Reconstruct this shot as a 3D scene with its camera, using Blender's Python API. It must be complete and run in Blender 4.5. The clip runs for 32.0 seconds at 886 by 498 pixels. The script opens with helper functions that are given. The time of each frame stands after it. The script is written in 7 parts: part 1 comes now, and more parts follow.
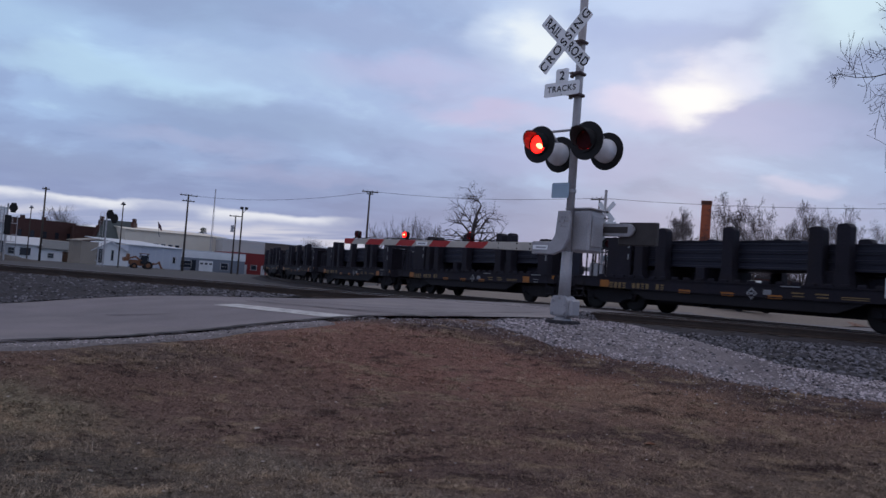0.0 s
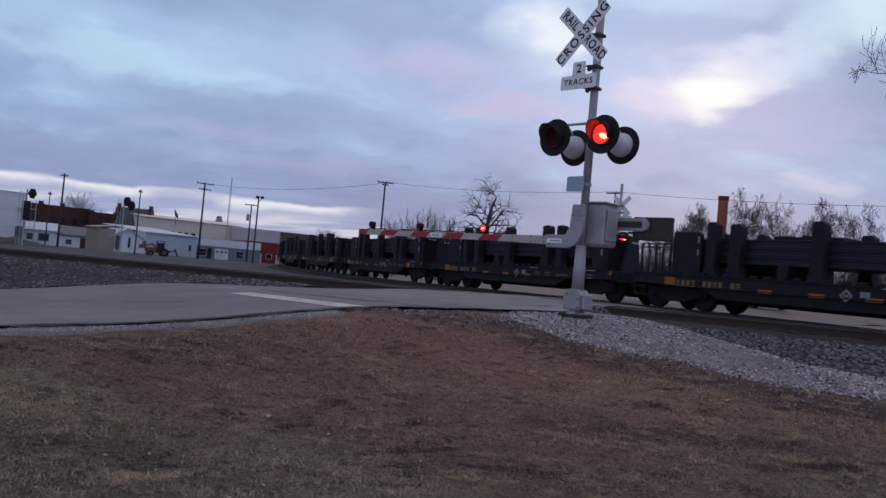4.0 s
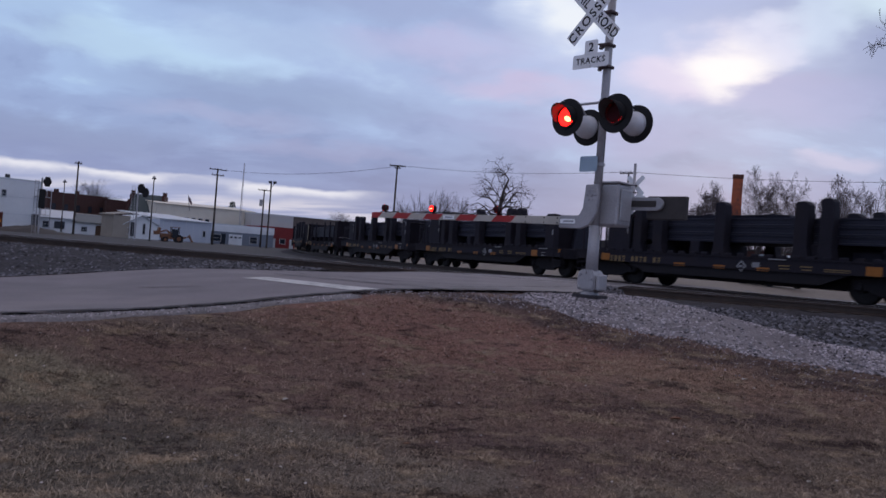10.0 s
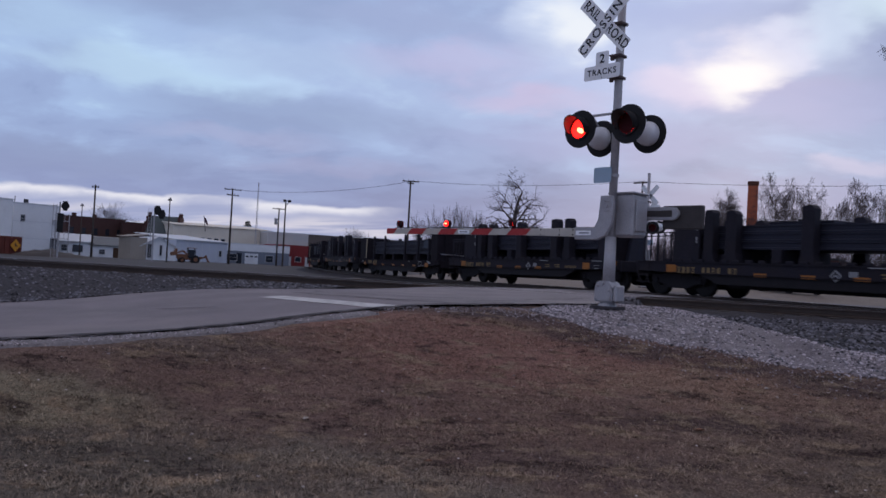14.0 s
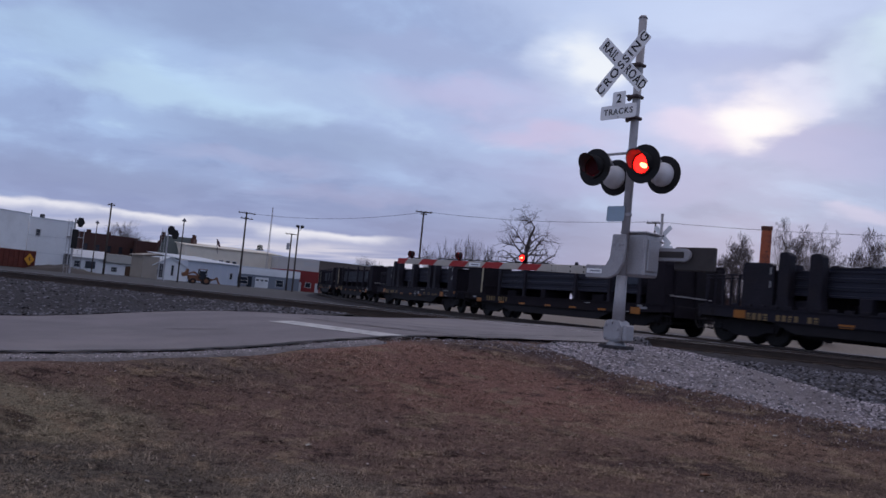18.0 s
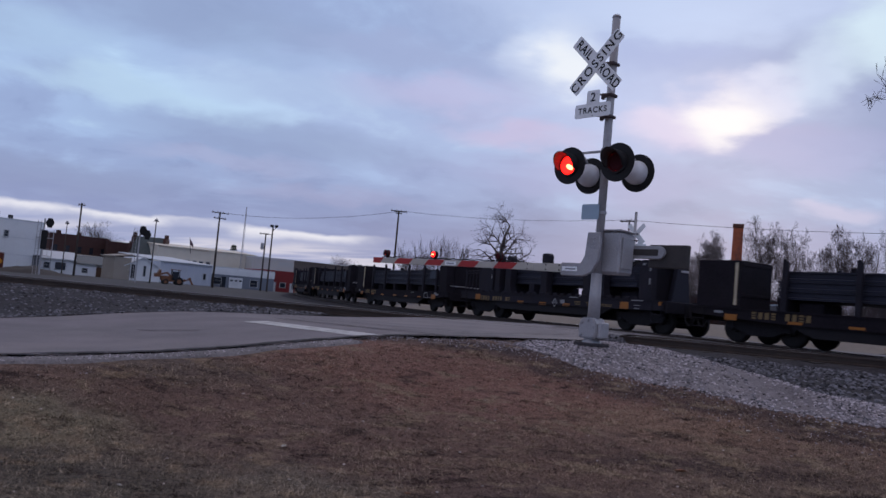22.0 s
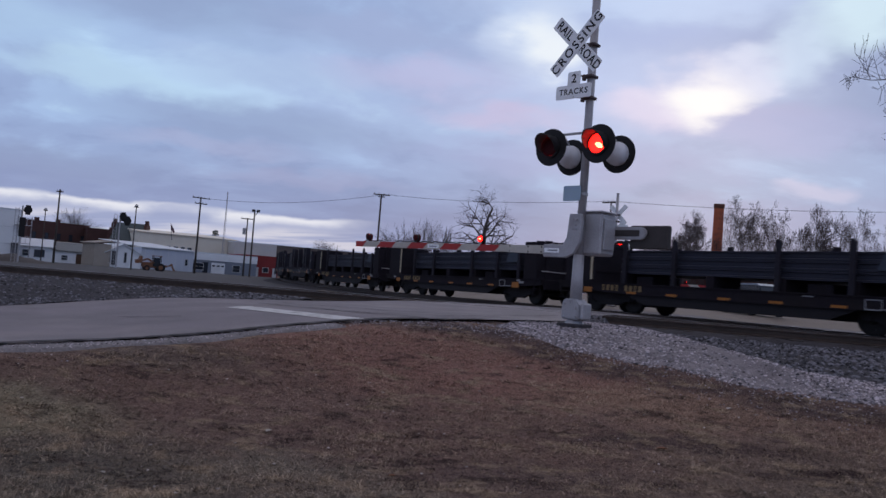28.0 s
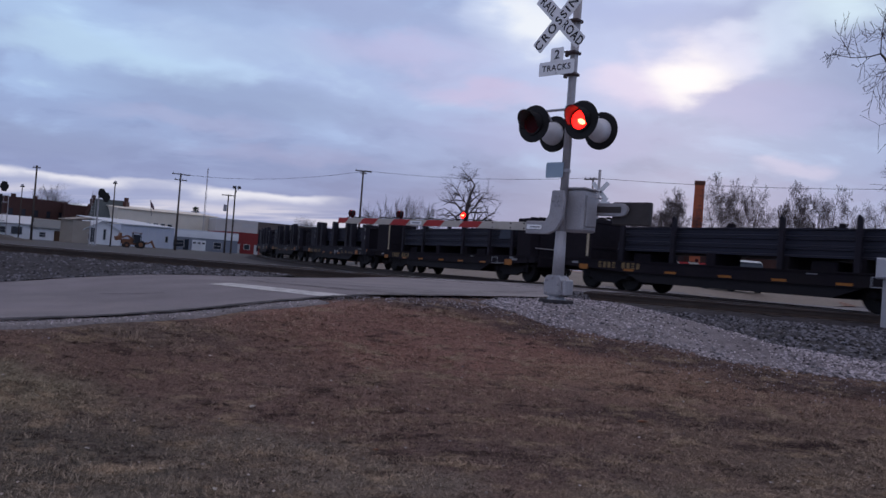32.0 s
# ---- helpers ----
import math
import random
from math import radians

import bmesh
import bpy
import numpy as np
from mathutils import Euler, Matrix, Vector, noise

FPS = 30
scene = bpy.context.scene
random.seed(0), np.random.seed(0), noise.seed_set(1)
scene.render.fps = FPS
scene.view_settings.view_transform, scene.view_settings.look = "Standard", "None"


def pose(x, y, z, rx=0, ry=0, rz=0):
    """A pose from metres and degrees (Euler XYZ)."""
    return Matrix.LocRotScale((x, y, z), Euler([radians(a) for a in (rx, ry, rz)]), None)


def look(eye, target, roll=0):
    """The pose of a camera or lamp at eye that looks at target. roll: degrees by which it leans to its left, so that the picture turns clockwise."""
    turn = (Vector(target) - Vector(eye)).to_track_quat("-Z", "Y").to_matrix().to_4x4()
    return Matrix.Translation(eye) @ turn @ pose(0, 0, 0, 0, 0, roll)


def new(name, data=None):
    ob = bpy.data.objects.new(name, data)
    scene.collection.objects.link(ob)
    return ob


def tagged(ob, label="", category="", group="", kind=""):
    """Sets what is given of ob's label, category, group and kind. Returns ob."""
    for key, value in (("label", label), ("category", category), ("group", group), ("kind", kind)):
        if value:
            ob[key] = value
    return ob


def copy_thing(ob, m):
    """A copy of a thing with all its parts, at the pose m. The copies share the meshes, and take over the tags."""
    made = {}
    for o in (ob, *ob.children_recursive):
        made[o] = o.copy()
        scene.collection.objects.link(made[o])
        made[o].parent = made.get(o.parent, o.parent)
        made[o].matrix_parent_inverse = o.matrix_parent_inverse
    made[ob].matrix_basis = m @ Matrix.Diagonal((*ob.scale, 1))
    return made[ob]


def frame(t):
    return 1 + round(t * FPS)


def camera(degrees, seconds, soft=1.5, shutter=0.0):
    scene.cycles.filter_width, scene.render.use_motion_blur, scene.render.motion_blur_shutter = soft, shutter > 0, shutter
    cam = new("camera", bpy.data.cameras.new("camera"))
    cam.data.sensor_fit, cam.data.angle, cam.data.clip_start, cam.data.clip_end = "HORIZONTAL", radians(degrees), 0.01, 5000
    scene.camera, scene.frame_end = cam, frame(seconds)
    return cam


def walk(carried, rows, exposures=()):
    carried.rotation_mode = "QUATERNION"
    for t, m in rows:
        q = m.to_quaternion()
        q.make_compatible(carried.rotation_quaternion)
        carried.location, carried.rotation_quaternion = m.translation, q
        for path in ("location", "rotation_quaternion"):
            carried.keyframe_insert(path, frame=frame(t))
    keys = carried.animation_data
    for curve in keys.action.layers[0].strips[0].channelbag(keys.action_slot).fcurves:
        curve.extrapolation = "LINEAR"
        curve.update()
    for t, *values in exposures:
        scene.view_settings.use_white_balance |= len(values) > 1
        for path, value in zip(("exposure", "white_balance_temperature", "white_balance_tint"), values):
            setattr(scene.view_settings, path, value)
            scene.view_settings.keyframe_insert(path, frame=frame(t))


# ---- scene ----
# ---- camera ----
cam = camera(59.0, 32.0, soft=1.5, shutter=0.5)
EYE = 0.5
ROWS = [
    (0.0, 0.000, -0.000, 0.000, -0.36, 2.29, -4.29),
    (0.5, 0.021, -0.012, 0.009, -0.40, 2.31, -4.28),
    (1.0, 0.020, -0.015, 0.007, -1.10, 2.89, -4.55),
    (1.5, 0.012, -0.019, 0.010, -0.02, 2.61, -4.29),
    (2.0, 0.010, -0.019, 0.005, 0.36, 2.16, -4.07),
    (2.5, 0.010, -0.019, 0.006, 1.20, 2.66, -4.29),
    (3.0, 0.011, -0.011, 0.002, 0.92, 2.41, -4.27),
    (3.5, 0.011, -0.015, 0.006, 0.71, 1.96, -5.24),
    (5.5, 0.012, -0.003, -0.006, 0.64, 1.17, -4.53),
    (6.0, 0.002, 0.001, 0.002, 1.25, 1.61, -4.80),
    (6.5, 0.004, 0.000, 0.001, 0.28, 3.22, -4.98),
    (7.0, -0.001, -0.002, -0.000, 0.42, 2.55, -5.34),
    (7.5, 0.007, -0.009, 0.000, 0.80, 1.96, -4.80),
    (8.0, 0.011, -0.005, -0.000, 0.20, 1.95, -4.57),
    (8.5, 0.009, -0.002, 0.002, 0.13, 1.55, -5.01),
    (9.0, 0.001, -0.000, -0.001, 0.54, 1.79, -4.68),
    (9.5, -0.001, 0.005, -0.007, 0.85, 1.67, -4.93),
    (10.0, 0.009, 0.001, -0.005, 1.64, 0.25, -4.45),
    (10.5, 0.004, -0.005, -0.009, 1.25, -0.66, -6.24),
    (11.0, -0.002, -0.000, -0.004, 1.48, -0.46, -4.70),
    (11.5, -0.008, 0.009, -0.003, 1.85, 0.63, -4.42),
    (12.0, -0.004, 0.006, -0.009, 1.51, 0.30, -4.14),
    (12.5, -0.014, 0.000, -0.006, 1.43, -0.30, -4.41),
    (13.0, -0.007, 0.004, -0.003, 1.34, -0.13, -4.46),
    (13.5, -0.005, 0.005, 0.004, 1.76, 0.45, -4.15),
    (14.0, -0.005, 0.001, 0.005, 2.75, 1.22, -3.10),
    (14.5, -0.012, 0.000, 0.015, 3.57, 2.78, -3.66),
    (15.0, -0.012, -0.000, 0.015, 3.50, 3.73, -4.06),
    (15.5, -0.011, -0.003, 0.015, 2.63, 4.44, -4.08),
    (17.5, -0.013, -0.001, 0.002, 2.14, 4.34, -5.47),
    (18.0, -0.006, -0.013, 0.003, 3.44, 3.49, -5.54),
    (18.5, -0.006, 0.001, 0.001, 3.57, 3.12, -4.85),
    (19.0, -0.005, 0.003, -0.000, 2.68, 3.64, -4.59),
    (19.5, -0.012, 0.013, -0.003, 0.74, 3.76, -4.77),
    (20.0, -0.004, -0.003, 0.001, 0.57, 4.27, -4.76),
    (20.5, 0.001, -0.013, 0.001, 1.40, 4.70, -4.22),
    (21.0, -0.016, 0.018, -0.002, 1.79, 4.55, -4.71),
    (21.5, -0.001, 0.009, -0.002, 1.52, 4.22, -4.74),
    (22.0, -0.012, 0.010, -0.001, 1.65, 3.59, -5.14),
    (22.5, -0.008, 0.011, -0.004, 1.48, 2.75, -5.55),
    (23.0, -0.010, 0.002, -0.002, 2.05, 2.81, -4.54),
    (23.5, -0.006, 0.009, -0.001, 1.18, 2.33, -4.81),
    (24.0, -0.006, 0.012, -0.004, 1.06, 2.18, -4.87),
    (24.5, -0.002, 0.011, -0.003, 1.03, 2.28, -4.57),
    (25.0, -0.014, 0.027, -0.005, 0.86, 2.23, -4.40),
    (25.5, -0.011, 0.015, -0.003, 0.20, 2.67, -4.49),
    (27.5, 0.003, 0.003, -0.005, 0.13, 2.79, -4.64),
    (28.0, -0.002, 0.006, 0.000, 0.45, 2.44, -4.44),
    (28.5, 0.009, 0.004, -0.002, 0.28, 2.13, -3.13),
    (29.0, 0.005, 0.005, -0.005, -0.13, 1.76, -4.65),
    (29.5, 0.001, 0.001, -0.006, -0.10, 1.65, -3.78),
    (30.0, -0.003, 0.000, -0.003, -0.17, 1.33, -4.06),
    (30.5, 0.003, 0.002, -0.001, -0.21, 1.52, -3.48),
    (31.0, -0.001, -0.003, -0.001, -0.95, 1.40, -3.55),
    (31.5, -0.005, -0.005, -0.002, -1.02, 1.42, -3.68),
    (32.0, -0.011, -0.009, -0.005, -0.85, 0.84, -4.37),
]
walk(cam, [(t, pose(x, y, EYE + z, 90 + pitch, roll, yaw)) for t, x, y, z, yaw, pitch, roll in ROWS], exposures=[(0.0, 0.0, 6440, 6.0), (1.0, 0.0, 6400, 3.5), (3.5, 0.0, 6440, 7.0), (6.0, 0.0, 6500, 10.0), (25.5, 0.0, 6500, 10.0), (28.0, 0.0, 6470, 8.0), (30.0, 0.0, 6480, 9.0), (31.0, 0.0, 6420, 5.0), (32.0, 0.0, 6480, 10.5)])

# ---- world and light: overcast dusk ----
SUN_AZ, SUN_EL = 17.5, 14.0
world = bpy.data.worlds.new("dusk_sky")
scene.world = world
world.use_nodes = True


def build_world():
    nt = world.node_tree
    nt.nodes.clear()
    n, ln = nt.nodes.new, nt.links.new
    out, bg = n("ShaderNodeOutputWorld"), n("ShaderNodeBackground")
    sky = n("ShaderNodeTexSky")
    sky.sky_type, sky.sun_disc = "NISHITA", False
    sky.sun_elevation, sky.sun_rotation = radians(SUN_EL), radians(SUN_AZ)
    sky.air_density, sky.dust_density = 1.5, 2.0
    co = n("ShaderNodeTexCoord")
    sep = n("ShaderNodeSeparateXYZ")
    ln(co.outputs["Generated"], sep.inputs[0])

    def math_node(op, a, b=None, clamp=False):
        m = n("ShaderNodeMath")
        m.operation, m.use_clamp = op, clamp
        for i, v in enumerate((a, b)):
            if v is None:
                continue
            if isinstance(v, (int, float)):
                m.inputs[i].default_value = v
            else:
                ln(v, m.inputs[i])
        return m.outputs[0]

    # cloud deck: project the direction on a flat layer overhead
    zz = math_node("ADD", math_node("MAXIMUM", sep.outputs[2], 0.0), 0.26)
    px, py = math_node("DIVIDE", sep.outputs[0], zz), math_node("DIVIDE", sep.outputs[1], zz)
    comb = n("ShaderNodeCombineXYZ")
    ln(px, comb.inputs[0]), ln(py, comb.inputs[1])
    comb.inputs[2].default_value = 3.1

    def cloud(scale, detail, rough, offset, stretch=(1, 1, 1), wrap=0.3):
        mp = n("ShaderNodeMapping")
        mp.inputs["Location"].default_value = offset
        mp.inputs["Scale"].default_value = stretch
        mp.inputs["Rotation"].default_value = (0, 0, radians(-14))
        ln(comb.outputs[0], mp.inputs[0])
        tx = n("ShaderNodeTexNoise")
        tx.inputs["Scale"].default_value, tx.inputs["Detail"].default_value = scale, detail
        tx.inputs["Roughness"].default_value, tx.inputs["Distortion"].default_value = rough, wrap
        ln(mp.outputs[0], tx.inputs["Vector"])
        return tx.outputs["Fac"]

    def span(value, lo, hi, top=1.0, low=0.0):
        m = n("ShaderNodeMapRange")
        m.interpolation_type = "SMOOTHSTEP"
        m.inputs["From Min"].default_value, m.inputs["From Max"].default_value = lo, hi
        m.inputs["To Min"].default_value, m.inputs["To Max"].default_value = low, top
        ln(value, m.inputs[0])
        return m.outputs[0]

    def blend(fac, base, color):
        m = n("ShaderNodeMix")
        m.data_type, m.blend_type = "RGBA", "MIX"
        ln(fac, m.inputs[0])
        ln(base, m.inputs[6])
        if isinstance(color, tuple):
            m.inputs[7].default_value = (*color, 1)
        else:
            ln(color, m.inputs[7])
        return m.outputs[2]

    big = cloud(0.85, 5, 0.5, (1.7, 0.4, 0), (1.0, 1.15, 1))
    fine = cloud(2.4, 7, 0.58, (4.2, 7.9, 0), (1.0, 1.3, 1))
    wisp = cloud(1.5, 5, 0.55, (6.3, 1.4, 0), (0.8, 4.5, 1))
    body = math_node("ADD", math_node("MULTIPLY", big, 0.62), math_node("MULTIPLY", fine, 0.38))
    ramp = n("ShaderNodeValToRGB")
    ramp.color_ramp.interpolation = "EASE"
    cr = ramp.color_ramp.elements
    cr[0].position, cr[0].color = 0.37, (0.215, 0.275, 0.49, 1)
    cr[1].position, cr[1].color = 0.65, (0.53, 0.73, 0.98, 1)
    for at, col in ((0.44, (0.265, 0.345, 0.595)), (0.50, (0.33, 0.43, 0.70)), (0.57, (0.40, 0.54, 0.83))):
        cr.new(at).color = (*col, 1)
    ln(body, ramp.inputs[0])
    # compass bearing and height of the direction in degrees, torn by the cloud noise
    bearing = math_node("MULTIPLY", math_node("ARCTAN2", sep.outputs[0], sep.outputs[1]), 57.2958)
    height = math_node("MULTIPLY", math_node("ARCSINE", sep.outputs[2]), 57.2958)
    angles = n("ShaderNodeCombineXYZ")
    ln(math_node("MULTIPLY", bearing, 0.16), angles.inputs[0]), ln(math_node("MULTIPLY", height, 0.34), angles.inputs[1])
    billow = n("ShaderNodeTexNoise")
    billow.inputs["Scale"].default_value, billow.inputs["Detail"].default_value, billow.inputs["Roughness"].default_value = 1.3, 5, 0.45
    ln(angles.outputs[0], billow.inputs["Vector"])
    puff = billow.outputs["Fac"]
    wx = math_node("ADD", bearing, math_node("ADD", math_node("MULTIPLY", math_node("SUBTRACT", fine, 0.5), 3.0), math_node("MULTIPLY", math_node("SUBTRACT", puff, 0.5), 6.0)))
    wy = math_node("ADD", height, math_node("ADD", math_node("MULTIPLY", math_node("SUBTRACT", fine, 0.5), 2.0), math_node("MULTIPLY", math_node("SUBTRACT", puff, 0.5), -3.6)))

    def bank(col, az, el, ra, re, color, top):
        """One soft cloud or clearing round a bearing and height."""
        dx = math_node("DIVIDE", math_node("SUBTRACT", wx, az), ra)
        dy = math_node("DIVIDE", math_node("SUBTRACT", wy, el), re)
        d = math_node("SQRT", math_node("ADD", math_node("MULTIPLY", dx, dx), math_node("MULTIPLY", dy, dy)))
        return blend(span(d, 1.35, 0.25, top), col, color)

    col = ramp.outputs[0]
    for cloud_bank in (
        (-3.0, 13.0, 17.0, 6.5, (0.40, 0.46, 0.73), 0.4), (13.5, 14.5, 13.0, 5.0, (0.51, 0.60, 0.90), 0.7), (14.0, 21.5, 18.0, 3.2, (0.57, 0.69, 0.97), 0.8),
        (-21.0, 17.4, 12.0, 2.4, (0.30, 0.39, 0.62), 0.65), (-15.0, 10.2, 12.0, 1.8, (0.285, 0.36, 0.59), 0.7),
        (-25.0, 12.2, 8.0, 1.3, (0.50, 0.68, 0.89), 0.85), (-31.0, 14.5, 7.0, 1.5, (0.43, 0.59, 0.83), 0.65), (-14.0, 14.0, 9.0, 1.2, (0.43, 0.55, 0.81), 0.65),
        (-18.0, 8.2, 7.0, 0.8, (0.44, 0.46, 0.69), 0.45), (-28.0, 5.9, 9.0, 1.1, (0.275, 0.345, 0.56), 0.7), (-11.0, 6.6, 8.0, 0.8, (0.42, 0.43, 0.66), 0.5),
        (-3.0, 14.6, 7.0, 1.4, (0.57, 0.53, 0.79), 0.5), (3.0, 12.4, 6.0, 1.1, (0.60, 0.51, 0.75), 0.6), (-8.0, 17.5, 7.0, 1.2, (0.36, 0.44, 0.70), 0.6),
        (5.0, 17.8, 4.0, 2.8, (0.70, 0.80, 1.0), 0.75), (5.4, 17.4, 2.0, 1.7, (0.88, 0.93, 1.0), 0.8), (13.5, 18.2, 6.0, 1.3, (0.39, 0.48, 0.79), 0.8), (19.5, 12.6, 7.0, 1.3, (0.42, 0.43, 0.71), 0.6),
        (13.2, 13.6, 3.2, 1.5, (0.76, 0.69, 0.90), 0.7), (17.2, 14.3, 3.4, 2.2, (0.80, 0.76, 0.94), 0.7), (17.6, 13.9, 2.9, 1.9, (0.97, 0.96, 1.0), 0.92), (20.4, 15.8, 2.2, 1.6, (0.74, 0.78, 0.98), 0.7),
        (23.0, 17.0, 2.4, 2.6, (0.62, 0.76, 0.97), 0.7), (26.8, 19.0, 3.6, 2.8, (0.68, 0.86, 0.99), 0.85),
        (24.5, 11.6, 6.0, 1.4, (0.385, 0.435, 0.725), 0.7), (9.0, 9.4, 12.0, 1.6, (0.36, 0.385, 0.66), 0.6), (21.0, 6.0, 12.0, 1.6, (0.31, 0.345, 0.60), 0.6),
        (24.4, 8.2, 2.2, 0.7, (0.64, 0.63, 0.86), 0.6)):
        col = bank(col, *cloud_bank)
    # thicker, greyer cloud high overhead, out of view, added to warm the ground light
    col = blend(span(sep.outputs[2], 0.50, 0.72, 0.9), col, (0.52, 0.465, 0.54))
    # low bank of blue-grey cloud over the horizon
    col = blend(span(sep.outputs[2], 0.16, 0.05, 0.7), col, (0.29, 0.325, 0.55))
    # the clearing under the bank, low in the west: a bright rim above streaked haze
    rim = math_node("ADD", height, math_node("ADD", math_node("MULTIPLY", math_node("SUBTRACT", fine, 0.5), 0.9), math_node("MULTIPLY", math_node("SUBTRACT", puff, 0.5), 1.4)))
    side = math_node("MULTIPLY", span(bearing, -4.0, -11.0), span(rim, 4.15, 3.8))
    col = blend(math_node("MULTIPLY", side, span(wisp, 0.35, 0.6, 0.7, 0.35)), col, (0.46, 0.50, 0.71))
    col = blend(math_node("MULTIPLY", side, math_node("MULTIPLY", span(rim, 2.9, 3.8, 1.0, 0.0), span(puff, 0.36, 0.6, 0.95, 0.2))), col, (0.84, 0.84, 0.93))
    col = blend(math_node("MULTIPLY", span(bearing, -2.0, -8.0), math_node("MULTIPLY", span(rim, 0.8, 1.6), math_node("MULTIPLY", span(rim, 3.2, 2.2), span(wisp, 0.44, 0.62, 0.8)))), col, (0.72, 0.70, 0.80))
    # a little of the clear sky shines through
    thin = n("ShaderNodeMix")
    thin.data_type, thin.blend_type = "RGBA", "MIX"
    thin.inputs[0].default_value = 0.06
    dim = n("ShaderNodeVectorMath")
    dim.operation = "SCALE"
    dim.inputs["Scale"].default_value = 0.05
    ln(sky.outputs[0], dim.inputs[0])
    ln(col, thin.inputs[6])
    ln(dim.outputs[0], thin.inputs[7])
    ln(thin.outputs[2], bg.inputs[0])
    bg.inputs[1].default_value = 1.0
    ln(bg.outputs[0], out.inputs[0])


build_world()
sun = new("sun", bpy.data.lights.new("sun", "SUN"))
sun.data.energy, sun.data.angle, sun.data.color = 0.35, radians(40), (1.0, 0.95, 1.0)
sun.matrix_world = look((60 * math.sin(radians(SUN_AZ)), 60 * math.cos(radians(SUN_AZ)), 26), (0, 0, 0))


# ---- materials ----
MATS = {}


def mat(name, color, rough=0.8, metal=0.0, vary=0.25, scale=6.0, bump=0.3, fine=60.0, spec=0.3, dirt=None, dirt_amount=0.0, bump_dist=0.01, glow=None, power=0.0, island=0.0):
    """A worn surface: colour that varies at two scales, with relief and patches of dirt."""
    if name in MATS:
        return MATS[name]
    m = bpy.data.materials.new(name)
    m.use_nodes = True
    nt = m.node_tree
    n, ln = nt.nodes.new, nt.links.new
    b = nt.nodes["Principled BSDF"]
    b.inputs["Metallic"].default_value = metal
    b.inputs["Specular IOR Level"].default_value = spec
    co = n("ShaderNodeTexCoord")
    t1, t2 = n("ShaderNodeTexNoise"), n("ShaderNodeTexNoise")
    for tx, sc, de in ((t1, scale, 5), (t2, fine, 4)):
        tx.inputs["Scale"].default_value, tx.inputs["Detail"].default_value = sc, de
        ln(co.outputs["Object"], tx.inputs["Vector"])
    mix = n("ShaderNodeMix")
    mix.data_type = "RGBA"
    dark = tuple(c * (1 - vary) for c in color)
    light = tuple(min(1, c * (1 + vary)) for c in color)
    mix.inputs[6].default_value, mix.inputs[7].default_value = (*dark, 1), (*light, 1)
    add = n("ShaderNodeMath")
    add.operation = "MULTIPLY_ADD"
    add.inputs[1].default_value, add.inputs[2].default_value = 0.5, 0.0
    half = n("ShaderNodeMath")
    half.operation = "MULTIPLY_ADD"
    half.inputs[1].default_value = 0.5
    ln(t2.outputs["Fac"], add.inputs[0])
    ln(t1.outputs["Fac"], half.inputs[0])
    ln(add.outputs[0], half.inputs[2])
    con = n("ShaderNodeMapRange")
    con.inputs["From Min"].default_value, con.inputs["From Max"].default_value = 0.3, 0.7
    ln(half.outputs[0], con.inputs[0])
    ln(con.outputs[0], mix.inputs[0])
    col = mix.outputs[2]
    if dirt:
        t3 = n("ShaderNodeTexNoise")
        t3.inputs["Scale"].default_value, t3.inputs["Detail"].default_value = scale * 0.45, 7
        t3.inputs["Roughness"].default_value = 0.65
        ln(co.outputs["Object"], t3.inputs["Vector"])
        mr = n("ShaderNodeMapRange")
        mr.inputs["From Min"].default_value, mr.inputs["From Max"].default_value = 0.5, 0.68
        mr.inputs["To Max"].default_value = dirt_amount
        ln(t3.outputs["Fac"], mr.inputs[0])
        dm = n("ShaderNodeMix")
        dm.data_type = "RGBA"
        dm.inputs[7].default_value = (*dirt, 1)
        ln(mr.outputs[0], dm.inputs[0])
        ln(col, dm.inputs[6])
        col = dm.outputs[2]
    if island:
        geo = n("ShaderNodeNewGeometry")
        oi = n("ShaderNodeObjectInfo")
        sm = n("ShaderNodeMath")
        sm.operation = "ADD"
        ln(geo.outputs["Random Per Island"], sm.inputs[0])
        ln(oi.outputs["Random"], sm.inputs[1])
        fr = n("ShaderNodeMath")
        fr.operation = "FRACT"
        ln(sm.outputs[0], fr.inputs[0])
        hv = n("ShaderNodeHueSaturation")
        iv = n("ShaderNodeMapRange")
        iv.inputs["To Min"].default_value, iv.inputs["To Max"].default_value = 1 - island, 1 + island
        ln(fr.outputs[0], iv.inputs[0])
        ln(iv.outputs[0], hv.inputs["Value"])
        ln(col, hv.inputs["Color"])
        col = hv.outputs[0]
    ln(col, b.inputs["Base Color"])
    rr = n("ShaderNodeMapRange")
    rr.inputs["To Min"].default_value, rr.inputs["To Max"].default_value = max(0.05, rough - 0.12), min(1, rough + 0.1)
    ln(t1.outputs["Fac"], rr.inputs[0])
    ln(rr.outputs[0], b.inputs["Roughness"])
    if bump:
        bp = n("ShaderNodeBump")
        bp.inputs["Strength"].default_value, bp.inputs["Distance"].default_value = bump, bump_dist
        ln(half.outputs[0], bp.inputs["Height"])
        ln(bp.outputs[0], b.inputs["Normal"])
    if glow:
        b.inputs["Emission Color"].default_value, b.inputs["Emission Strength"].default_value = (*glow, 1), power
    MATS[name] = m
    return m


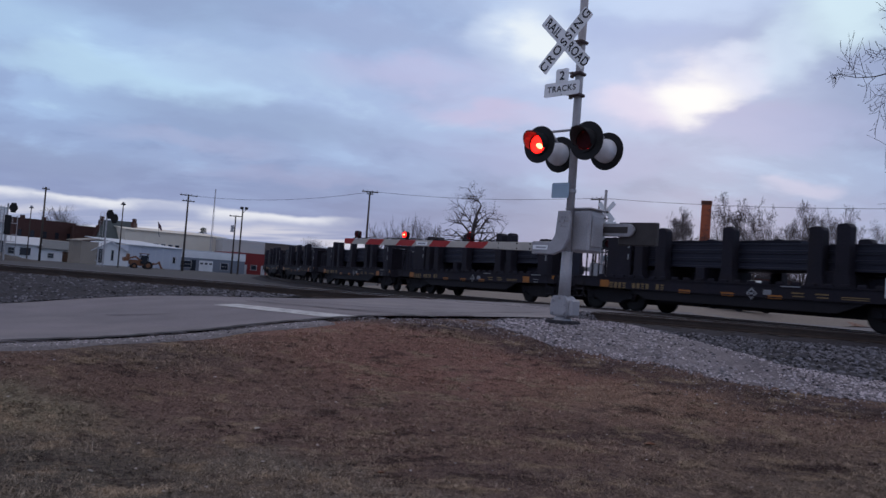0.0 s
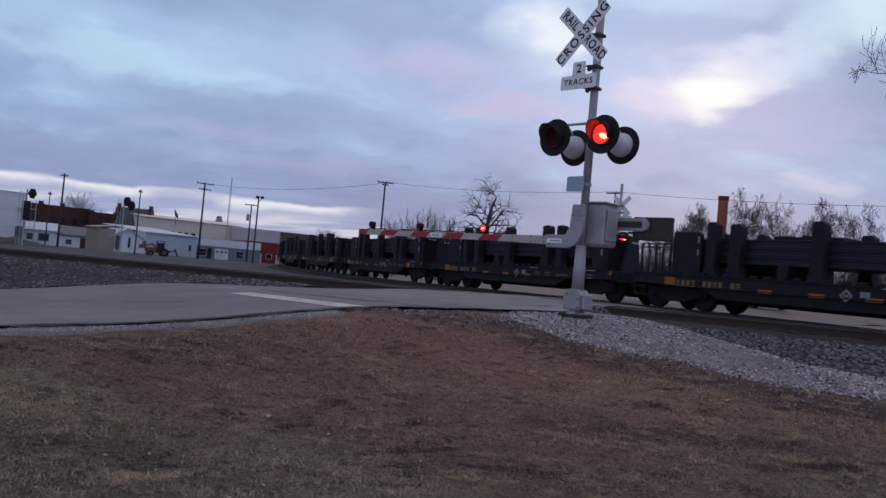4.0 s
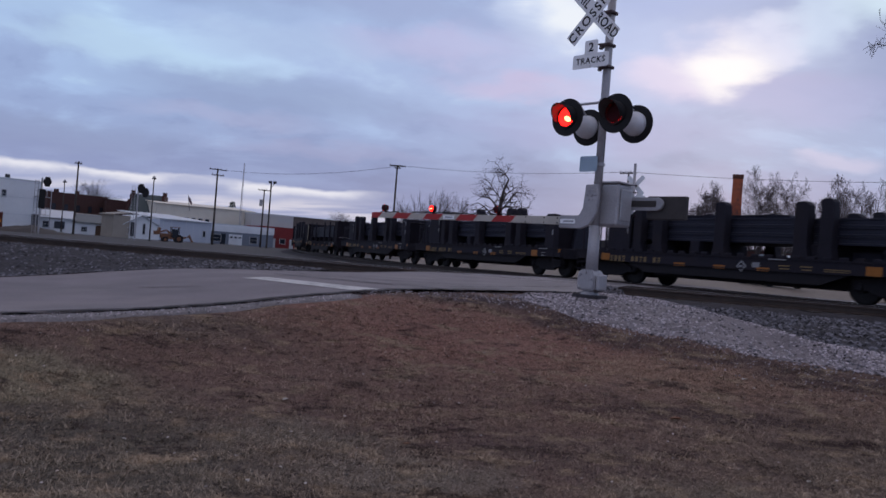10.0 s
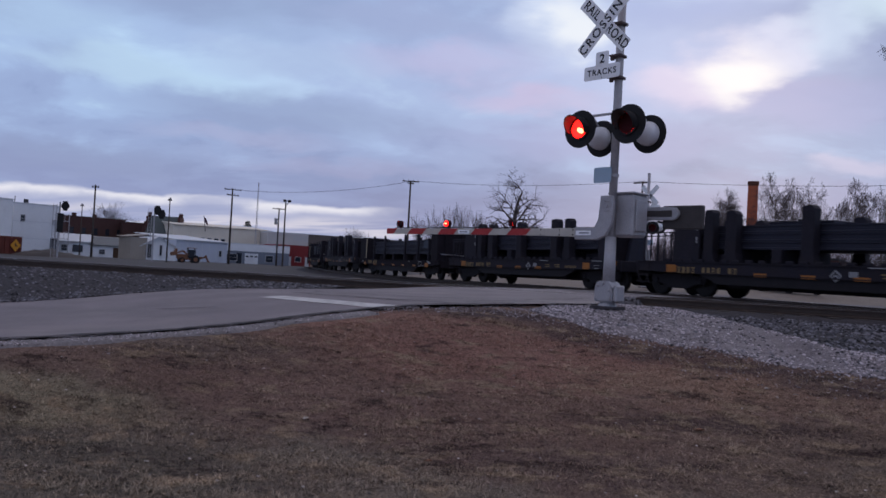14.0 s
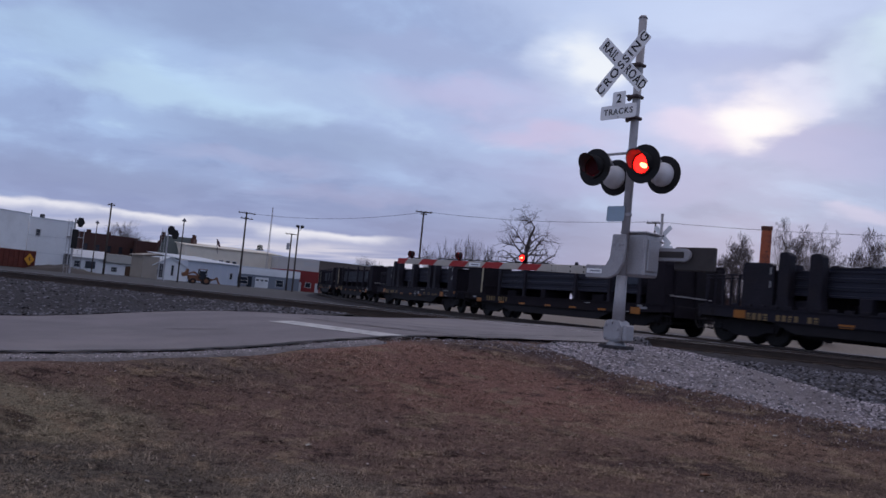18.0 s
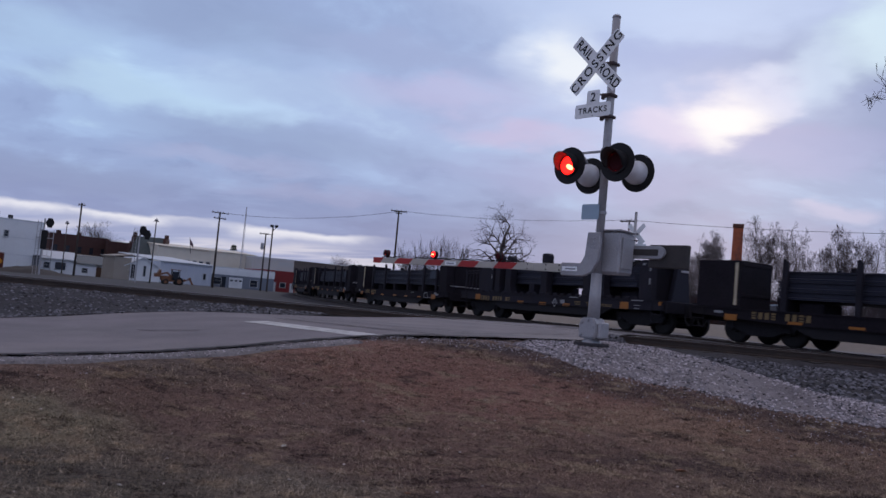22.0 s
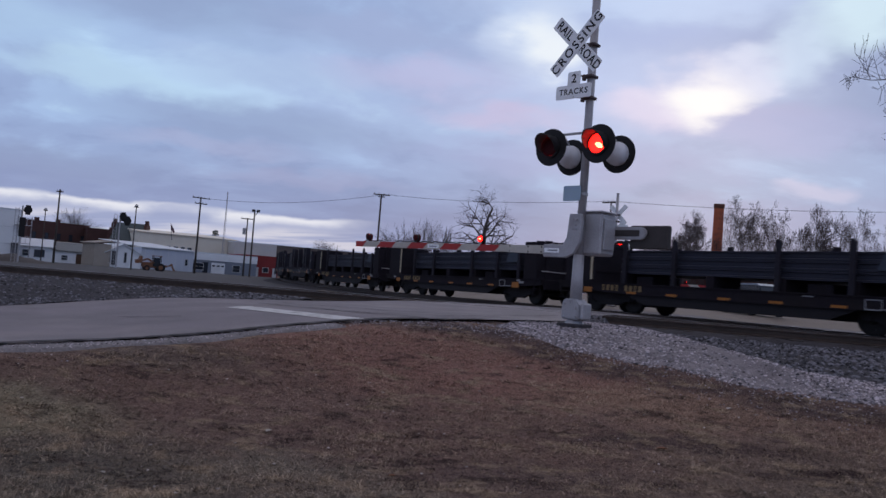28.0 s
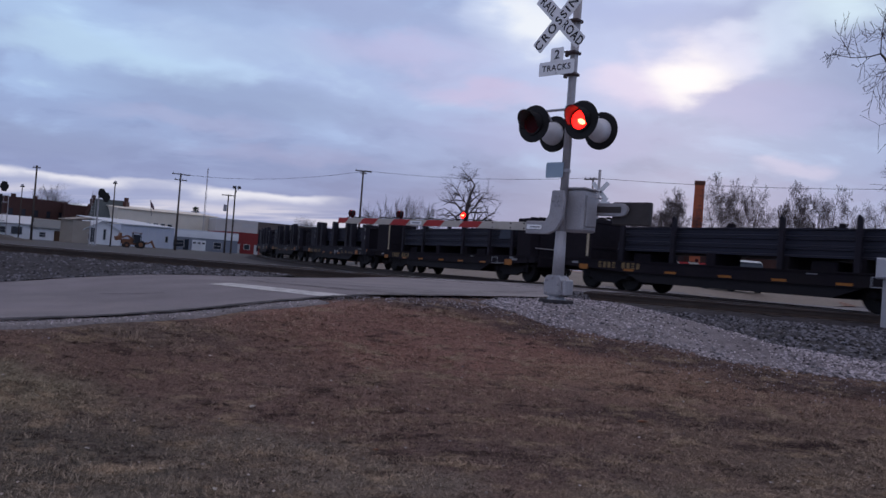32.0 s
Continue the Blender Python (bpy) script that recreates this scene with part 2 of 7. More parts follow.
# ---- mesh helpers ----
def box(bm, c, size, rz=0.0, bevel=0.0, m=None):
    r = bmesh.ops.create_cube(bm, size=1.0, matrix=(m or Matrix()) @ Matrix.Translation(c) @ Matrix.Rotation(radians(rz), 4, "Z") @ Matrix.Diagonal((*size, 1)))
    if bevel:
        es = list({e for v in r["verts"] for e in v.link_edges})
        bmesh.ops.bevel(bm, geom=es, offset=bevel, segments=1, affect="EDGES", profile=0.5)
    return bm


def rod(bm, a, b, r0, r1=None, n=10, caps=True):
    a, b = Vector(a), Vector(b)
    d = b - a
    q = d.to_track_quat("Z", "Y").to_matrix().to_4x4()
    bmesh.ops.create_cone(bm, cap_ends=caps, segments=n, radius1=r0, radius2=r0 if r1 is None else r1, depth=d.length, matrix=Matrix.Translation((a + b) / 2) @ q)
    return bm


def prism(bm, pts, a, b, axis="Y"):
    """A closed outline pts, drawn out from a to b along an axis."""
    def put(p, q):
        return {"X": (q, p[0], p[1]), "Y": (p[0], q, p[1]), "Z": (p[0], p[1], q)}[axis]
    va = [bm.verts.new(put(p, a)) for p in pts]
    vb = [bm.verts.new(put(p, b)) for p in pts]
    k = len(pts)
    bm.faces.new(va)
    bm.faces.new(vb[::-1])
    for i in range(k):
        bm.faces.new((va[i], vb[i], vb[(i + 1) % k], va[(i + 1) % k]))
    bmesh.ops.recalc_face_normals(bm, faces=bm.faces)
    return bm


def part(name, bm, material, parent=None, label="", m=None, smooth=False):
    me = bpy.data.meshes.new(name)
    bm.to_mesh(me)
    bm.free()
    me.materials.append(material)
    if smooth:
        me.shade_smooth()
    ob = new(name, me)
    if parent:
        ob.parent = parent
    if m is not None:
        ob.matrix_basis = m
    return tagged(ob, label)


def thing(name, label, category, m=None, group="", kind=""):
    ob = new(name)
    ob.empty_display_size = 0.2
    if m is not None:
        ob.matrix_basis = m
    return tagged(ob, label, category, group, kind)


def sheet(name, verts, faces, material, label="", category="", kind="structure", smooth=True):
    me = bpy.data.meshes.new(name)
    me.from_pydata(verts, [], faces)
    me.materials.append(material)
    if smooth:
        me.shade_smooth()
    me.update()
    return tagged(new(name, me), label, category, kind=kind)


def grid_sheet(name, us, vs, fn, material, label="", category="", kind="structure"):
    verts = [fn(u, v) for v in vs for u in us]
    w = len(us)
    faces = [(j * w + i, j * w + i + 1, (j + 1) * w + i + 1, (j + 1) * w + i) for j in range(len(vs) - 1) for i in range(w - 1)]
    return sheet(name, verts, faces, material, label, category, kind)


def smooth01(x):
    x = max(0.0, min(1.0, x))
    return x * x * (3 - 2 * x)


def table(x, rows):
    if x <= rows[0][0]:
        return rows[0][1]
    for (a, p), (b, q) in zip(rows, rows[1:]):
        if x <= b:
            return p + (q - p) * (x - a) / (b - a)
    return rows[-1][1]


# ---- the plan ----
RE, RU, RN = Vector((1.2, 13.0)), Vector((0.70, 0.714)).normalized(), Vector((-0.714, 0.70)).normalized()   # road: near edge, its direction, across it
ROAD_W = 6.2
ROAD_Z = [(-60, -0.55), (-24, -0.45), (-14, -0.12), (-9, 0.0), (-6, 0.0), (0, -0.02), (2.67, -0.06), (3.41, -0.095), (4.56, -0.19), (5.39, -0.28), (6.39, -0.36), (7.73, -0.41), (10, -0.46), (20, -0.6), (60, -0.8)]
TR_A, TR_U = Vector((0.0, 19.7)), Vector((1.0, -0.174)).normalized()    # near rail of the straight track
TR_N = Vector((-TR_U.y, TR_U.x))


def road_sw(x, y):
    d = Vector((x, y)) - RE
    return -d.dot(RU), d.dot(RN)


def edge_w(s):
    """How far the near edge of the asphalt draws in where the road meets the rails."""
    return 0.5 * max(0.0, min(-s, 7.0) - 1.3)


def road_z(s, w):
    return table(s, ROAD_Z) - 0.02 * max(0.0, min(w, ROAD_W)) * smooth01((s + 4) / 4)


def lawn_z(x, y):
    z = -0.95 + 0.87 * smooth01((y - 4.5) / 8.0)
    z += 0.03 * noise.noise((x * 0.5, y * 0.5, 0.3)) * smooth01((11.5 - y) / 3)
    far = smooth01((y - 22.0) / 14.0)
    low = -0.6 - 0.0045 * min(max(0.0, math.hypot(x, y) - 40), 120)
    bank = -0.16 + 0.36 * smooth01((y - 34) / 26)       # the land rises beyond the crossing
    right = smooth01((x - 1.0) / 7.0)
    low = low * (1 - right) + bank * right
    return z * (1 - far) + low * far - 0.12 * smooth01((y - 10.5) / 2) * (1 - far) - 0.4 * smooth01((y - 11.6) / 1.4) * (1 - far) - 0.4 * smooth01((x - 3.0) / 1.2) * smooth01((y - 9.0) / 1.2) * smooth01((13.0 - y) / 1.4)


def ground_z(x, y):
    z = lawn_z(x, y)
    s, w = road_sw(x, y)
    off = max(edge_w(s) - w, w - ROAD_W, 0.0)
    k = smooth01(1 - off / (0.5 if w < edge_w(s) and s < 1 else 2.2))
    zr = road_z(s, w) - 0.04
    return z * (1 - k) + zr * k


# the curved track: distance along it from a mark by the crossing, going away
CURVE_R, HEAD0, MARK = 190.0, radians(34.0), Vector((10.02, 21.6))
CURVE_Z = [(-60, 0.0), (3, 0.0), (14, -0.11), (28, -0.28), (60, -0.38), (300, -0.45)]
SPEED = 3.9


def curve_at(s):
    h = HEAD0 - s / CURVE_R
    x = MARK.x - CURVE_R * (math.cos(h) - math.cos(HEAD0))
    y = MARK.y + CURVE_R * (math.sin(HEAD0) - math.sin(h))
    return Vector((x, y, table(s, CURVE_Z))), h

# ---- surfaces of the place ----
def noise_node(nt, co, scale, detail, rough=0.55, stretch=(1, 1, 1), at=(0, 0, 0)):
    mp = nt.nodes.new("ShaderNodeMapping")
    mp.inputs["Scale"].default_value, mp.inputs["Location"].default_value = stretch, at
    nt.links.new(co, mp.inputs[0])
    t = nt.nodes.new("ShaderNodeTexNoise")
    t.inputs["Scale"].default_value, t.inputs["Detail"].default_value, t.inputs["Roughness"].default_value = scale, detail, rough
    nt.links.new(mp.outputs[0], t.inputs["Vector"])
    return t.outputs["Fac"]


def range_mix(nt, col, fac, lo, hi, top, color):
    """color laid over col where fac runs from lo to hi."""
    r = nt.nodes.new("ShaderNodeMapRange")
    r.inputs["From Min"].default_value, r.inputs["From Max"].default_value, r.inputs["To Max"].default_value = lo, hi, top
    nt.links.new(fac, r.inputs[0])
    x = nt.nodes.new("ShaderNodeMix")
    x.data_type = "RGBA"
    nt.links.new(r.outputs[0], x.inputs[0])
    for socket, value in ((6, col), (7, color)):
        if isinstance(value, tuple):
            x.inputs[socket].default_value = (*value, 1)
        else:
            nt.links.new(value, x.inputs[socket])
    return x.outputs[2]


# how the lawn died back: patches (x, y, half length, half depth, colour, share)
LAWN_PATCHES = (
    (-3.2, 4.4, 3.4, 2.2, (0.172, 0.15, 0.12), 0.9), (3.8, 5.4, 2.4, 1.8, (0.228, 0.175, 0.136), 0.85),
    (-4.2, 8.0, 2.4, 0.7, (0.178, 0.14, 0.117), 0.8), (-3.9, 6.25, 1.5, 0.4, (0.36, 0.30, 0.205), 0.95), (-3.5, 5.95, 0.9, 0.24, (0.36, 0.30, 0.205), 0.9),
    (-1.6, 6.9, 1.5, 0.75, (0.27, 0.172, 0.14), 0.7), (-0.2, 6.0, 1.3, 0.45, (0.225, 0.145, 0.12), 0.75), (0.9, 5.6, 1.0, 0.5, (0.155, 0.11, 0.0994), 0.6),
    (0.5, 8.9, 2.4, 1.3, (0.36, 0.195, 0.152), 0.9), (-1.2, 9.6, 1.6, 0.9, (0.335, 0.187, 0.147), 0.85), (2.2, 8.1, 1.3, 0.7, (0.378, 0.24, 0.169), 0.8),
    (-1.2, 5.65, 0.75, 0.35, (0.262, 0.215, 0.169), 0.9), (-0.25, 4.9, 0.75, 0.45, (0.291, 0.235, 0.186), 0.95), (-0.5, 4.25, 0.9, 0.35, (0.097, 0.07, 0.0655), 0.8),
    (3.15, 6.45, 0.42, 0.16, (0.0582, 0.034, 0.0339), 0.95), (2.2, 6.9, 1.3, 0.22, (0.107, 0.07, 0.0655), 0.8), (1.7, 5.0, 0.8, 0.3, (0.262, 0.21, 0.158), 0.8), (0.2, 11.0, 1.3, 0.75, (0.0921, 0.066, 0.0678), 0.9),
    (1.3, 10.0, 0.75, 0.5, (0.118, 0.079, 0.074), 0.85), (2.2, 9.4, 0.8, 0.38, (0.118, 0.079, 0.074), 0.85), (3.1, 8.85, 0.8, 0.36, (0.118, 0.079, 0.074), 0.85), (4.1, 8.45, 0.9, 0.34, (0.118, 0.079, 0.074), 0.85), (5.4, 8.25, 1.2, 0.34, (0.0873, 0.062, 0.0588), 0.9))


def lawn_color(nt, co):
    """The lawn's colour from place to place, shared by the soil and the blades on it."""
    n, ln = nt.nodes.new, nt.links.new
    warp = n("ShaderNodeTexNoise")
    warp.inputs["Scale"].default_value, warp.inputs["Detail"].default_value, warp.inputs["Roughness"].default_value = 1.7, 6, 0.68
    ln(co, warp.inputs["Vector"])
    sub = n("ShaderNodeVectorMath")
    sub.operation = "MULTIPLY_ADD"
    sub.inputs[1].default_value, sub.inputs[2].default_value = (1.1, 1.1, 0), (-0.55, -0.55, 0)
    ln(warp.outputs["Color"], sub.inputs[0])
    add = n("ShaderNodeVectorMath")
    add.operation = "ADD"
    ln(co, add.inputs[0]), ln(sub.outputs[0], add.inputs[1])
    col = (0.27, 0.172, 0.136)
    for x, y, rx, ry, color, top in LAWN_PATCHES:
        mp = n("ShaderNodeMapping")
        mp.vector_type = "POINT"
        mp.inputs["Scale"].default_value, mp.inputs["Location"].default_value = (1 / rx, 1 / ry, 0), (-x / rx, -y / ry, 0)
        ln(add.outputs[0], mp.inputs[0])
        le = n("ShaderNodeVectorMath")
        le.operation = "LENGTH"
        ln(mp.outputs[0], le.inputs[0])
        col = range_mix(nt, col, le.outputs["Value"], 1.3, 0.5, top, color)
    col = range_mix(nt, col, noise_node(nt, co, 2.3, 6, 0.66, (1, 1.6, 1), (3, 8, 0)), 0.53, 0.63, 0.8, (0.39, 0.285, 0.19))
    col = range_mix(nt, col, noise_node(nt, co, 1.5, 8, 0.75, (1, 1.9, 1), (7, 1, 0)), 0.55, 0.63, 0.82, (0.07, 0.043, 0.04))
    return col


def turf():
    """Dead turf: soil and thatch under the blades."""
    m = bpy.data.materials.new("dead_grass")
    m.use_nodes = True
    nt = m.node_tree
    bs = nt.nodes["Principled BSDF"]
    bs.inputs["Roughness"].default_value, bs.inputs["Specular IOR Level"].default_value = 0.95, 0.08
    co = nt.nodes.new("ShaderNodeTexCoord").outputs["Object"]
    grain = noise_node(nt, co, 38, 6, 0.75, (1, 0.6, 1))
    lumps = noise_node(nt, co, 8, 6, 0.7, (1, 1.4, 1), (5, 9, 0))
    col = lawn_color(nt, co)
    col = range_mix(nt, col, lumps, 0.54, 0.68, 0.65, (0.055, 0.034, 0.03))
    col = range_mix(nt, col, grain, 0.52, 0.70, 0.5, (0.36, 0.275, 0.20))
    col = range_mix(nt, col, grain, 0.50, 0.32, 0.75, (0.035, 0.02, 0.017))
    nt.links.new(col, bs.inputs["Base Color"])
    bp = nt.nodes.new("ShaderNodeBump")
    bp.inputs["Strength"].default_value, bp.inputs["Distance"].default_value = 1.0, 0.05
    add = nt.nodes.new("ShaderNodeMath")
    add.operation = "ADD"
    nt.links.new(grain, add.inputs[0]), nt.links.new(lumps, add.inputs[1])
    nt.links.new(add.outputs[0], bp.inputs["Height"])
    nt.links.new(bp.outputs[0], bs.inputs["Normal"])
    return m


def blades(name, gain, pale=None, share=0.0, island=0.5):
    """Grass blades that take the lawn's colour where they grow, each a little lighter or darker."""
    m = bpy.data.materials.new(name)
    m.use_nodes = True
    nt = m.node_tree
    n, ln = nt.nodes.new, nt.links.new
    bs = nt.nodes["Principled BSDF"]
    bs.inputs["Roughness"].default_value, bs.inputs["Specular IOR Level"].default_value = 0.9, 0.1
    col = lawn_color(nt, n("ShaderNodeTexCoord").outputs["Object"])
    if pale:
        mx = n("ShaderNodeMix")
        mx.data_type = "RGBA"
        mx.inputs[0].default_value, mx.inputs[7].default_value = share, (*pale, 1)
        ln(col, mx.inputs[6])
        col = mx.outputs[2]
    hv, iv = n("ShaderNodeHueSaturation"), n("ShaderNodeMapRange")
    iv.inputs["To Min"].default_value, iv.inputs["To Max"].default_value = gain * (1 - island), gain * (1 + island)
    ln(n("ShaderNodeNewGeometry").outputs["Random Per Island"], iv.inputs[0])
    ln(iv.outputs[0], hv.inputs["Value"]), ln(col, hv.inputs["Color"])
    ln(hv.outputs[0], bs.inputs["Base Color"])
    return m


M_GRASS = turf()
M_GRAVEL = mat("pale_gravel", (0.215, 0.19, 0.195), 0.95, vary=0.5, scale=3, fine=45, bump=1.0, bump_dist=0.04, spec=0.15)
M_BALLAST = mat("dark_ballast", (0.046, 0.042, 0.046), 0.95, vary=0.5, scale=2.5, fine=30, bump=1.0, bump_dist=0.05, spec=0.15)
M_ASPHALT = mat("worn_asphalt", (0.19, 0.168, 0.175), 0.85, vary=0.36, scale=0.9, fine=90, bump=0.4, spec=0.25, dirt=(0.27, 0.238, 0.23), dirt_amount=0.6)
M_LOT = mat("gravel_lot", (0.085, 0.075, 0.068), 0.95, vary=0.3, scale=0.2, fine=8, bump=0.6, bump_dist=0.04)
M_DRYFIELD = mat("dry_field", (0.172, 0.14, 0.112), 0.95, vary=0.3, scale=0.1, fine=4, bump=0.6, bump_dist=0.05)
M_PAINT_ROAD = mat("worn_road_paint", (0.55, 0.54, 0.52), 0.8, vary=0.2, scale=9, fine=80, dirt=(0.2, 0.19, 0.18), dirt_amount=0.7)
M_RAIL = mat("rusty_rail", (0.075, 0.055, 0.045), 0.6, 0.5, vary=0.35, scale=4)
M_RAILTOP = mat("polished_rail_head", (0.35, 0.35, 0.37), 0.35, 1.0, vary=0.1)
M_TIE = mat("creosoted_wood", (0.05, 0.042, 0.036), 0.9, vary=0.4, scale=5)
M_ALU = mat("weathered_galvanised_steel", (0.41, 0.395, 0.405), 0.55, 0.25, vary=0.16, scale=3, fine=40, bump=0.15, dirt=(0.2, 0.19, 0.19), dirt_amount=0.5)
M_BLACK = mat("matt_black_paint", (0.016, 0.015, 0.016), 0.7, vary=0.3)
M_SIGN = mat("white_reflective_sign", (0.93, 0.93, 0.93), 0.5, vary=0.04, scale=8, bump=0.03, dirt=(0.6, 0.59, 0.57), dirt_amount=0.4)
M_LETTER = mat("black_sign_lettering", (0.02, 0.02, 0.022), 0.6, vary=0.1, bump=0)
M_BLUE = mat("blue_grey_sign", (0.36, 0.47, 0.56), 0.5, vary=0.08, scale=9, bump=0.03)
M_RED_LIT = mat("lit_red_lens", (0.6, 0.02, 0.01), 0.3, vary=0.05, glow=(1.0, 0.008, 0.006), power=5.0, bump=0)
M_CORE_LIT = mat("glowing_lamp_core", (0.9, 0.4, 0.15), 0.3, vary=0.05, glow=(1.0, 0.30, 0.12), power=6.0, bump=0)
M_RED_DARK = mat("unlit_red_lens", (0.05, 0.006, 0.008), 0.6, vary=0.2, spec=0.12, bump=0)
M_ARM_WHITE = mat("white_gate_arm", (0.50, 0.46, 0.40), 0.6, vary=0.1, dirt=(0.4, 0.37, 0.32), dirt_amount=0.5)
M_ARM_RED = mat("red_gate_stripe", (0.40, 0.035, 0.035), 0.5, vary=0.12)
M_CAR = mat("grimy_black_car_paint", (0.0205, 0.0182, 0.0255), 0.75, 0.0, spec=0.2, vary=0.4, scale=1.6, fine=20, bump=0.2, dirt=(0.027, 0.021, 0.0215), dirt_amount=0.7)
M_CARGREY = mat("dull_steel_load", (0.0275, 0.028, 0.042), 0.65, 0.2, vary=0.35, scale=1.3, fine=25, bump=0.2, dirt=(0.033, 0.028, 0.033), dirt_amount=0.5)
M_SOOT = mat("soot_black_car_paint", (0.0165, 0.0132, 0.0175), 0.85, 0.0, spec=0.14, vary=0.4, scale=1.4, fine=20, bump=0.25, dirt=(0.022, 0.018, 0.017), dirt_amount=0.6)
M_TRUCK = mat("oily_cast_steel", (0.0185, 0.016, 0.0185), 0.75, 0.2, vary=0.4, scale=3)
M_WHEEL = mat("rolled_wheel_steel", (0.018, 0.016, 0.016), 0.7, 0.3, vary=0.4)
M_YELLOW = mat("yellow_reflective_tape", (0.33, 0.12, 0.018), 0.5, vary=0.2, bump=0)
M_MARK = mat("faded_yellow_stencil", (0.20, 0.135, 0.06), 0.7, vary=0.3, bump=0)
M_WHITEMARK = mat("white_stencil", (0.26, 0.26, 0.27), 0.7, vary=0.2, bump=0)
M_WOODPOLE = mat("weathered_pole_wood", (0.075, 0.06, 0.052), 0.9, vary=0.3, scale=3)
M_BARK = mat("winter_bark", (0.08, 0.066, 0.064), 0.95, vary=0.3, scale=3)
M_TWIG = mat("bare_twigs", (0.07, 0.055, 0.06), 0.95, vary=0.25, scale=2, bump=0)
M_BRICK = mat("old_red_brick", (0.08, 0.04, 0.035), 0.9, vary=0.25, scale=2, fine=30)
M_CHIMNEY = mat("orange_chimney_brick", (0.42, 0.12, 0.062), 0.9, vary=0.2, scale=2, fine=12)
M_WHITEWALL = mat("white_painted_metal_siding", (0.78, 0.79, 0.80), 0.7, vary=0.05, scale=0.6, fine=5, dirt=(0.6, 0.6, 0.6), dirt_amount=0.5)
M_CREAM = mat("cream_rendered_wall", (0.74, 0.68, 0.57), 0.85, vary=0.1, scale=0.5, fine=6)
M_TANWALL = mat("tan_shed_wall", (0.36, 0.315, 0.265), 0.85, vary=0.12, scale=0.8)
M_REDWALL = mat("red_painted_wall", (0.22, 0.03, 0.03), 0.75, vary=0.15, scale=0.8)
M_ROOFGREY = mat("pale_metal_roof", (0.62, 0.64, 0.66), 0.6, 0.1, vary=0.08, scale=0.4)
M_ROOFDARK = mat("dark_shingle_roof", (0.06, 0.062, 0.066), 0.9, vary=0.25, scale=2)
M_ROOFGREEN = mat("slate_green_roof", (0.075, 0.09, 0.09), 0.85, vary=0.2, scale=2)
M_PANE = mat("dark_window_glass", (0.03, 0.035, 0.045), 0.15, vary=0.2, spec=0.6, bump=0)
M_TRIM = mat("pale_window_trim", (0.5, 0.5, 0.5), 0.7, vary=0.08)
M_ORANGE = mat("orange_machine_paint", (0.21, 0.095, 0.05), 0.55, vary=0.2, scale=3)
M_WIRE = mat("black_cable", (0.02, 0.02, 0.02), 0.8, vary=0.1, bump=0)


# ---- ground ----
def spread(lo, hi, step, *far):
    n = int(round((hi - lo) / step))
    return sorted([lo + i * step for i in range(n + 1)] + list(far))


GX = spread(-32, 34, 0.4, 36, 38, 40, 46, 50, 60, 70, -2400, -1000, -400, -200, -120, -80, -55, -42, 42, 55, 80, 120, 200, 400, 1000, 2400)
GY = spread(-3, 34, 0.3, -2400, -600, -150, -50, -20, -8, 36, 38, 40, 42, 44, 46, 49, 52, 55, 58, 61, 64, 70, 80, 110, 160, 300, 700, 2400)
grid_sheet("ground", GX, GY, lambda x, y: (x, y, ground_z(x, y)), M_GRASS, "dead brown winter grass sloping up to the railway", "ground")


def on_road(s, w):
    p = RE - RU * s + RN * w
    return (p.x, p.y, road_z(s, w))


SS = spread(-30, 24, 0.4, -140, -90, -60, -45, 30, 45, 70)
WS = [0, 0.15, 0.6, 1.5, 2.5, 3.1, 3.7, 4.7, 5.6, 6.05, 6.2]
grid_sheet("road", SS, WS, lambda s, w: on_road(s, edge_w(s) + w * (1 - edge_w(s) / ROAD_W) + 0.06 * noise.noise((s * 1.3, w, 2.0)) * (w < 0.1 or w > 6.1)), M_ASPHALT, "worn grey asphalt road climbing to the crossing", "road")
grid_sheet("stop_line", spread(3.15, 3.6, 0.15), spread(0.15, 3.15, 0.25), lambda s, w: (lambda p: (p[0], p[1], p[2] + 0.006))(on_road(s, w)), M_PAINT_ROAD, "worn white painted stop line across the lane", "road marking")


# ---- tracks ----
RAIL = [(-0.07, -0.18), (0.07, -0.18), (0.07, -0.165), (0.012, -0.14), (0.012, -0.05), (0.036, -0.04), (0.036, -0.004), (0.028, 0.0), (-0.028, 0.0), (-0.036, -0.004), (-0.036, -0.04), (-0.012, -0.05), (-0.012, -0.14), (-0.07, -0.165)]


def sweep(name, stations, outline, material, parent, label=""):
    """An outline drawn along stations (point, sideways unit vector)."""
    k = len(outline)
    verts, faces = [], []
    for p, side in stations:
        verts += [(p.x + side.x * a, p.y + side.y * a, p.z + b) for a, b in outline]
    for i in range(len(stations) - 1):
        for j in range(k):
            faces.append((i * k + j, i * k + (j + 1) % k, (i + 1) * k + (j + 1) % k, (i + 1) * k + j))
    me = bpy.data.meshes.new(name)
    me.from_pydata(verts, [], faces)
    me.materials.append(material)
    me.update()
    ob = new(name, me)
    ob.parent = parent
    return tagged(ob, label)


def straight_point(u, off, z=0.0):
    p = TR_A + TR_U * u + TR_N * off
    return Vector((p.x, p.y, z))


def curve_point(s, off, dz=0.0):
    c, h = curve_at(s)
    side = Vector((-math.cos(h), -math.sin(h), 0))     # towards the lawn
    return Vector((c.x, c.y, c.z + dz)) + side * off, side


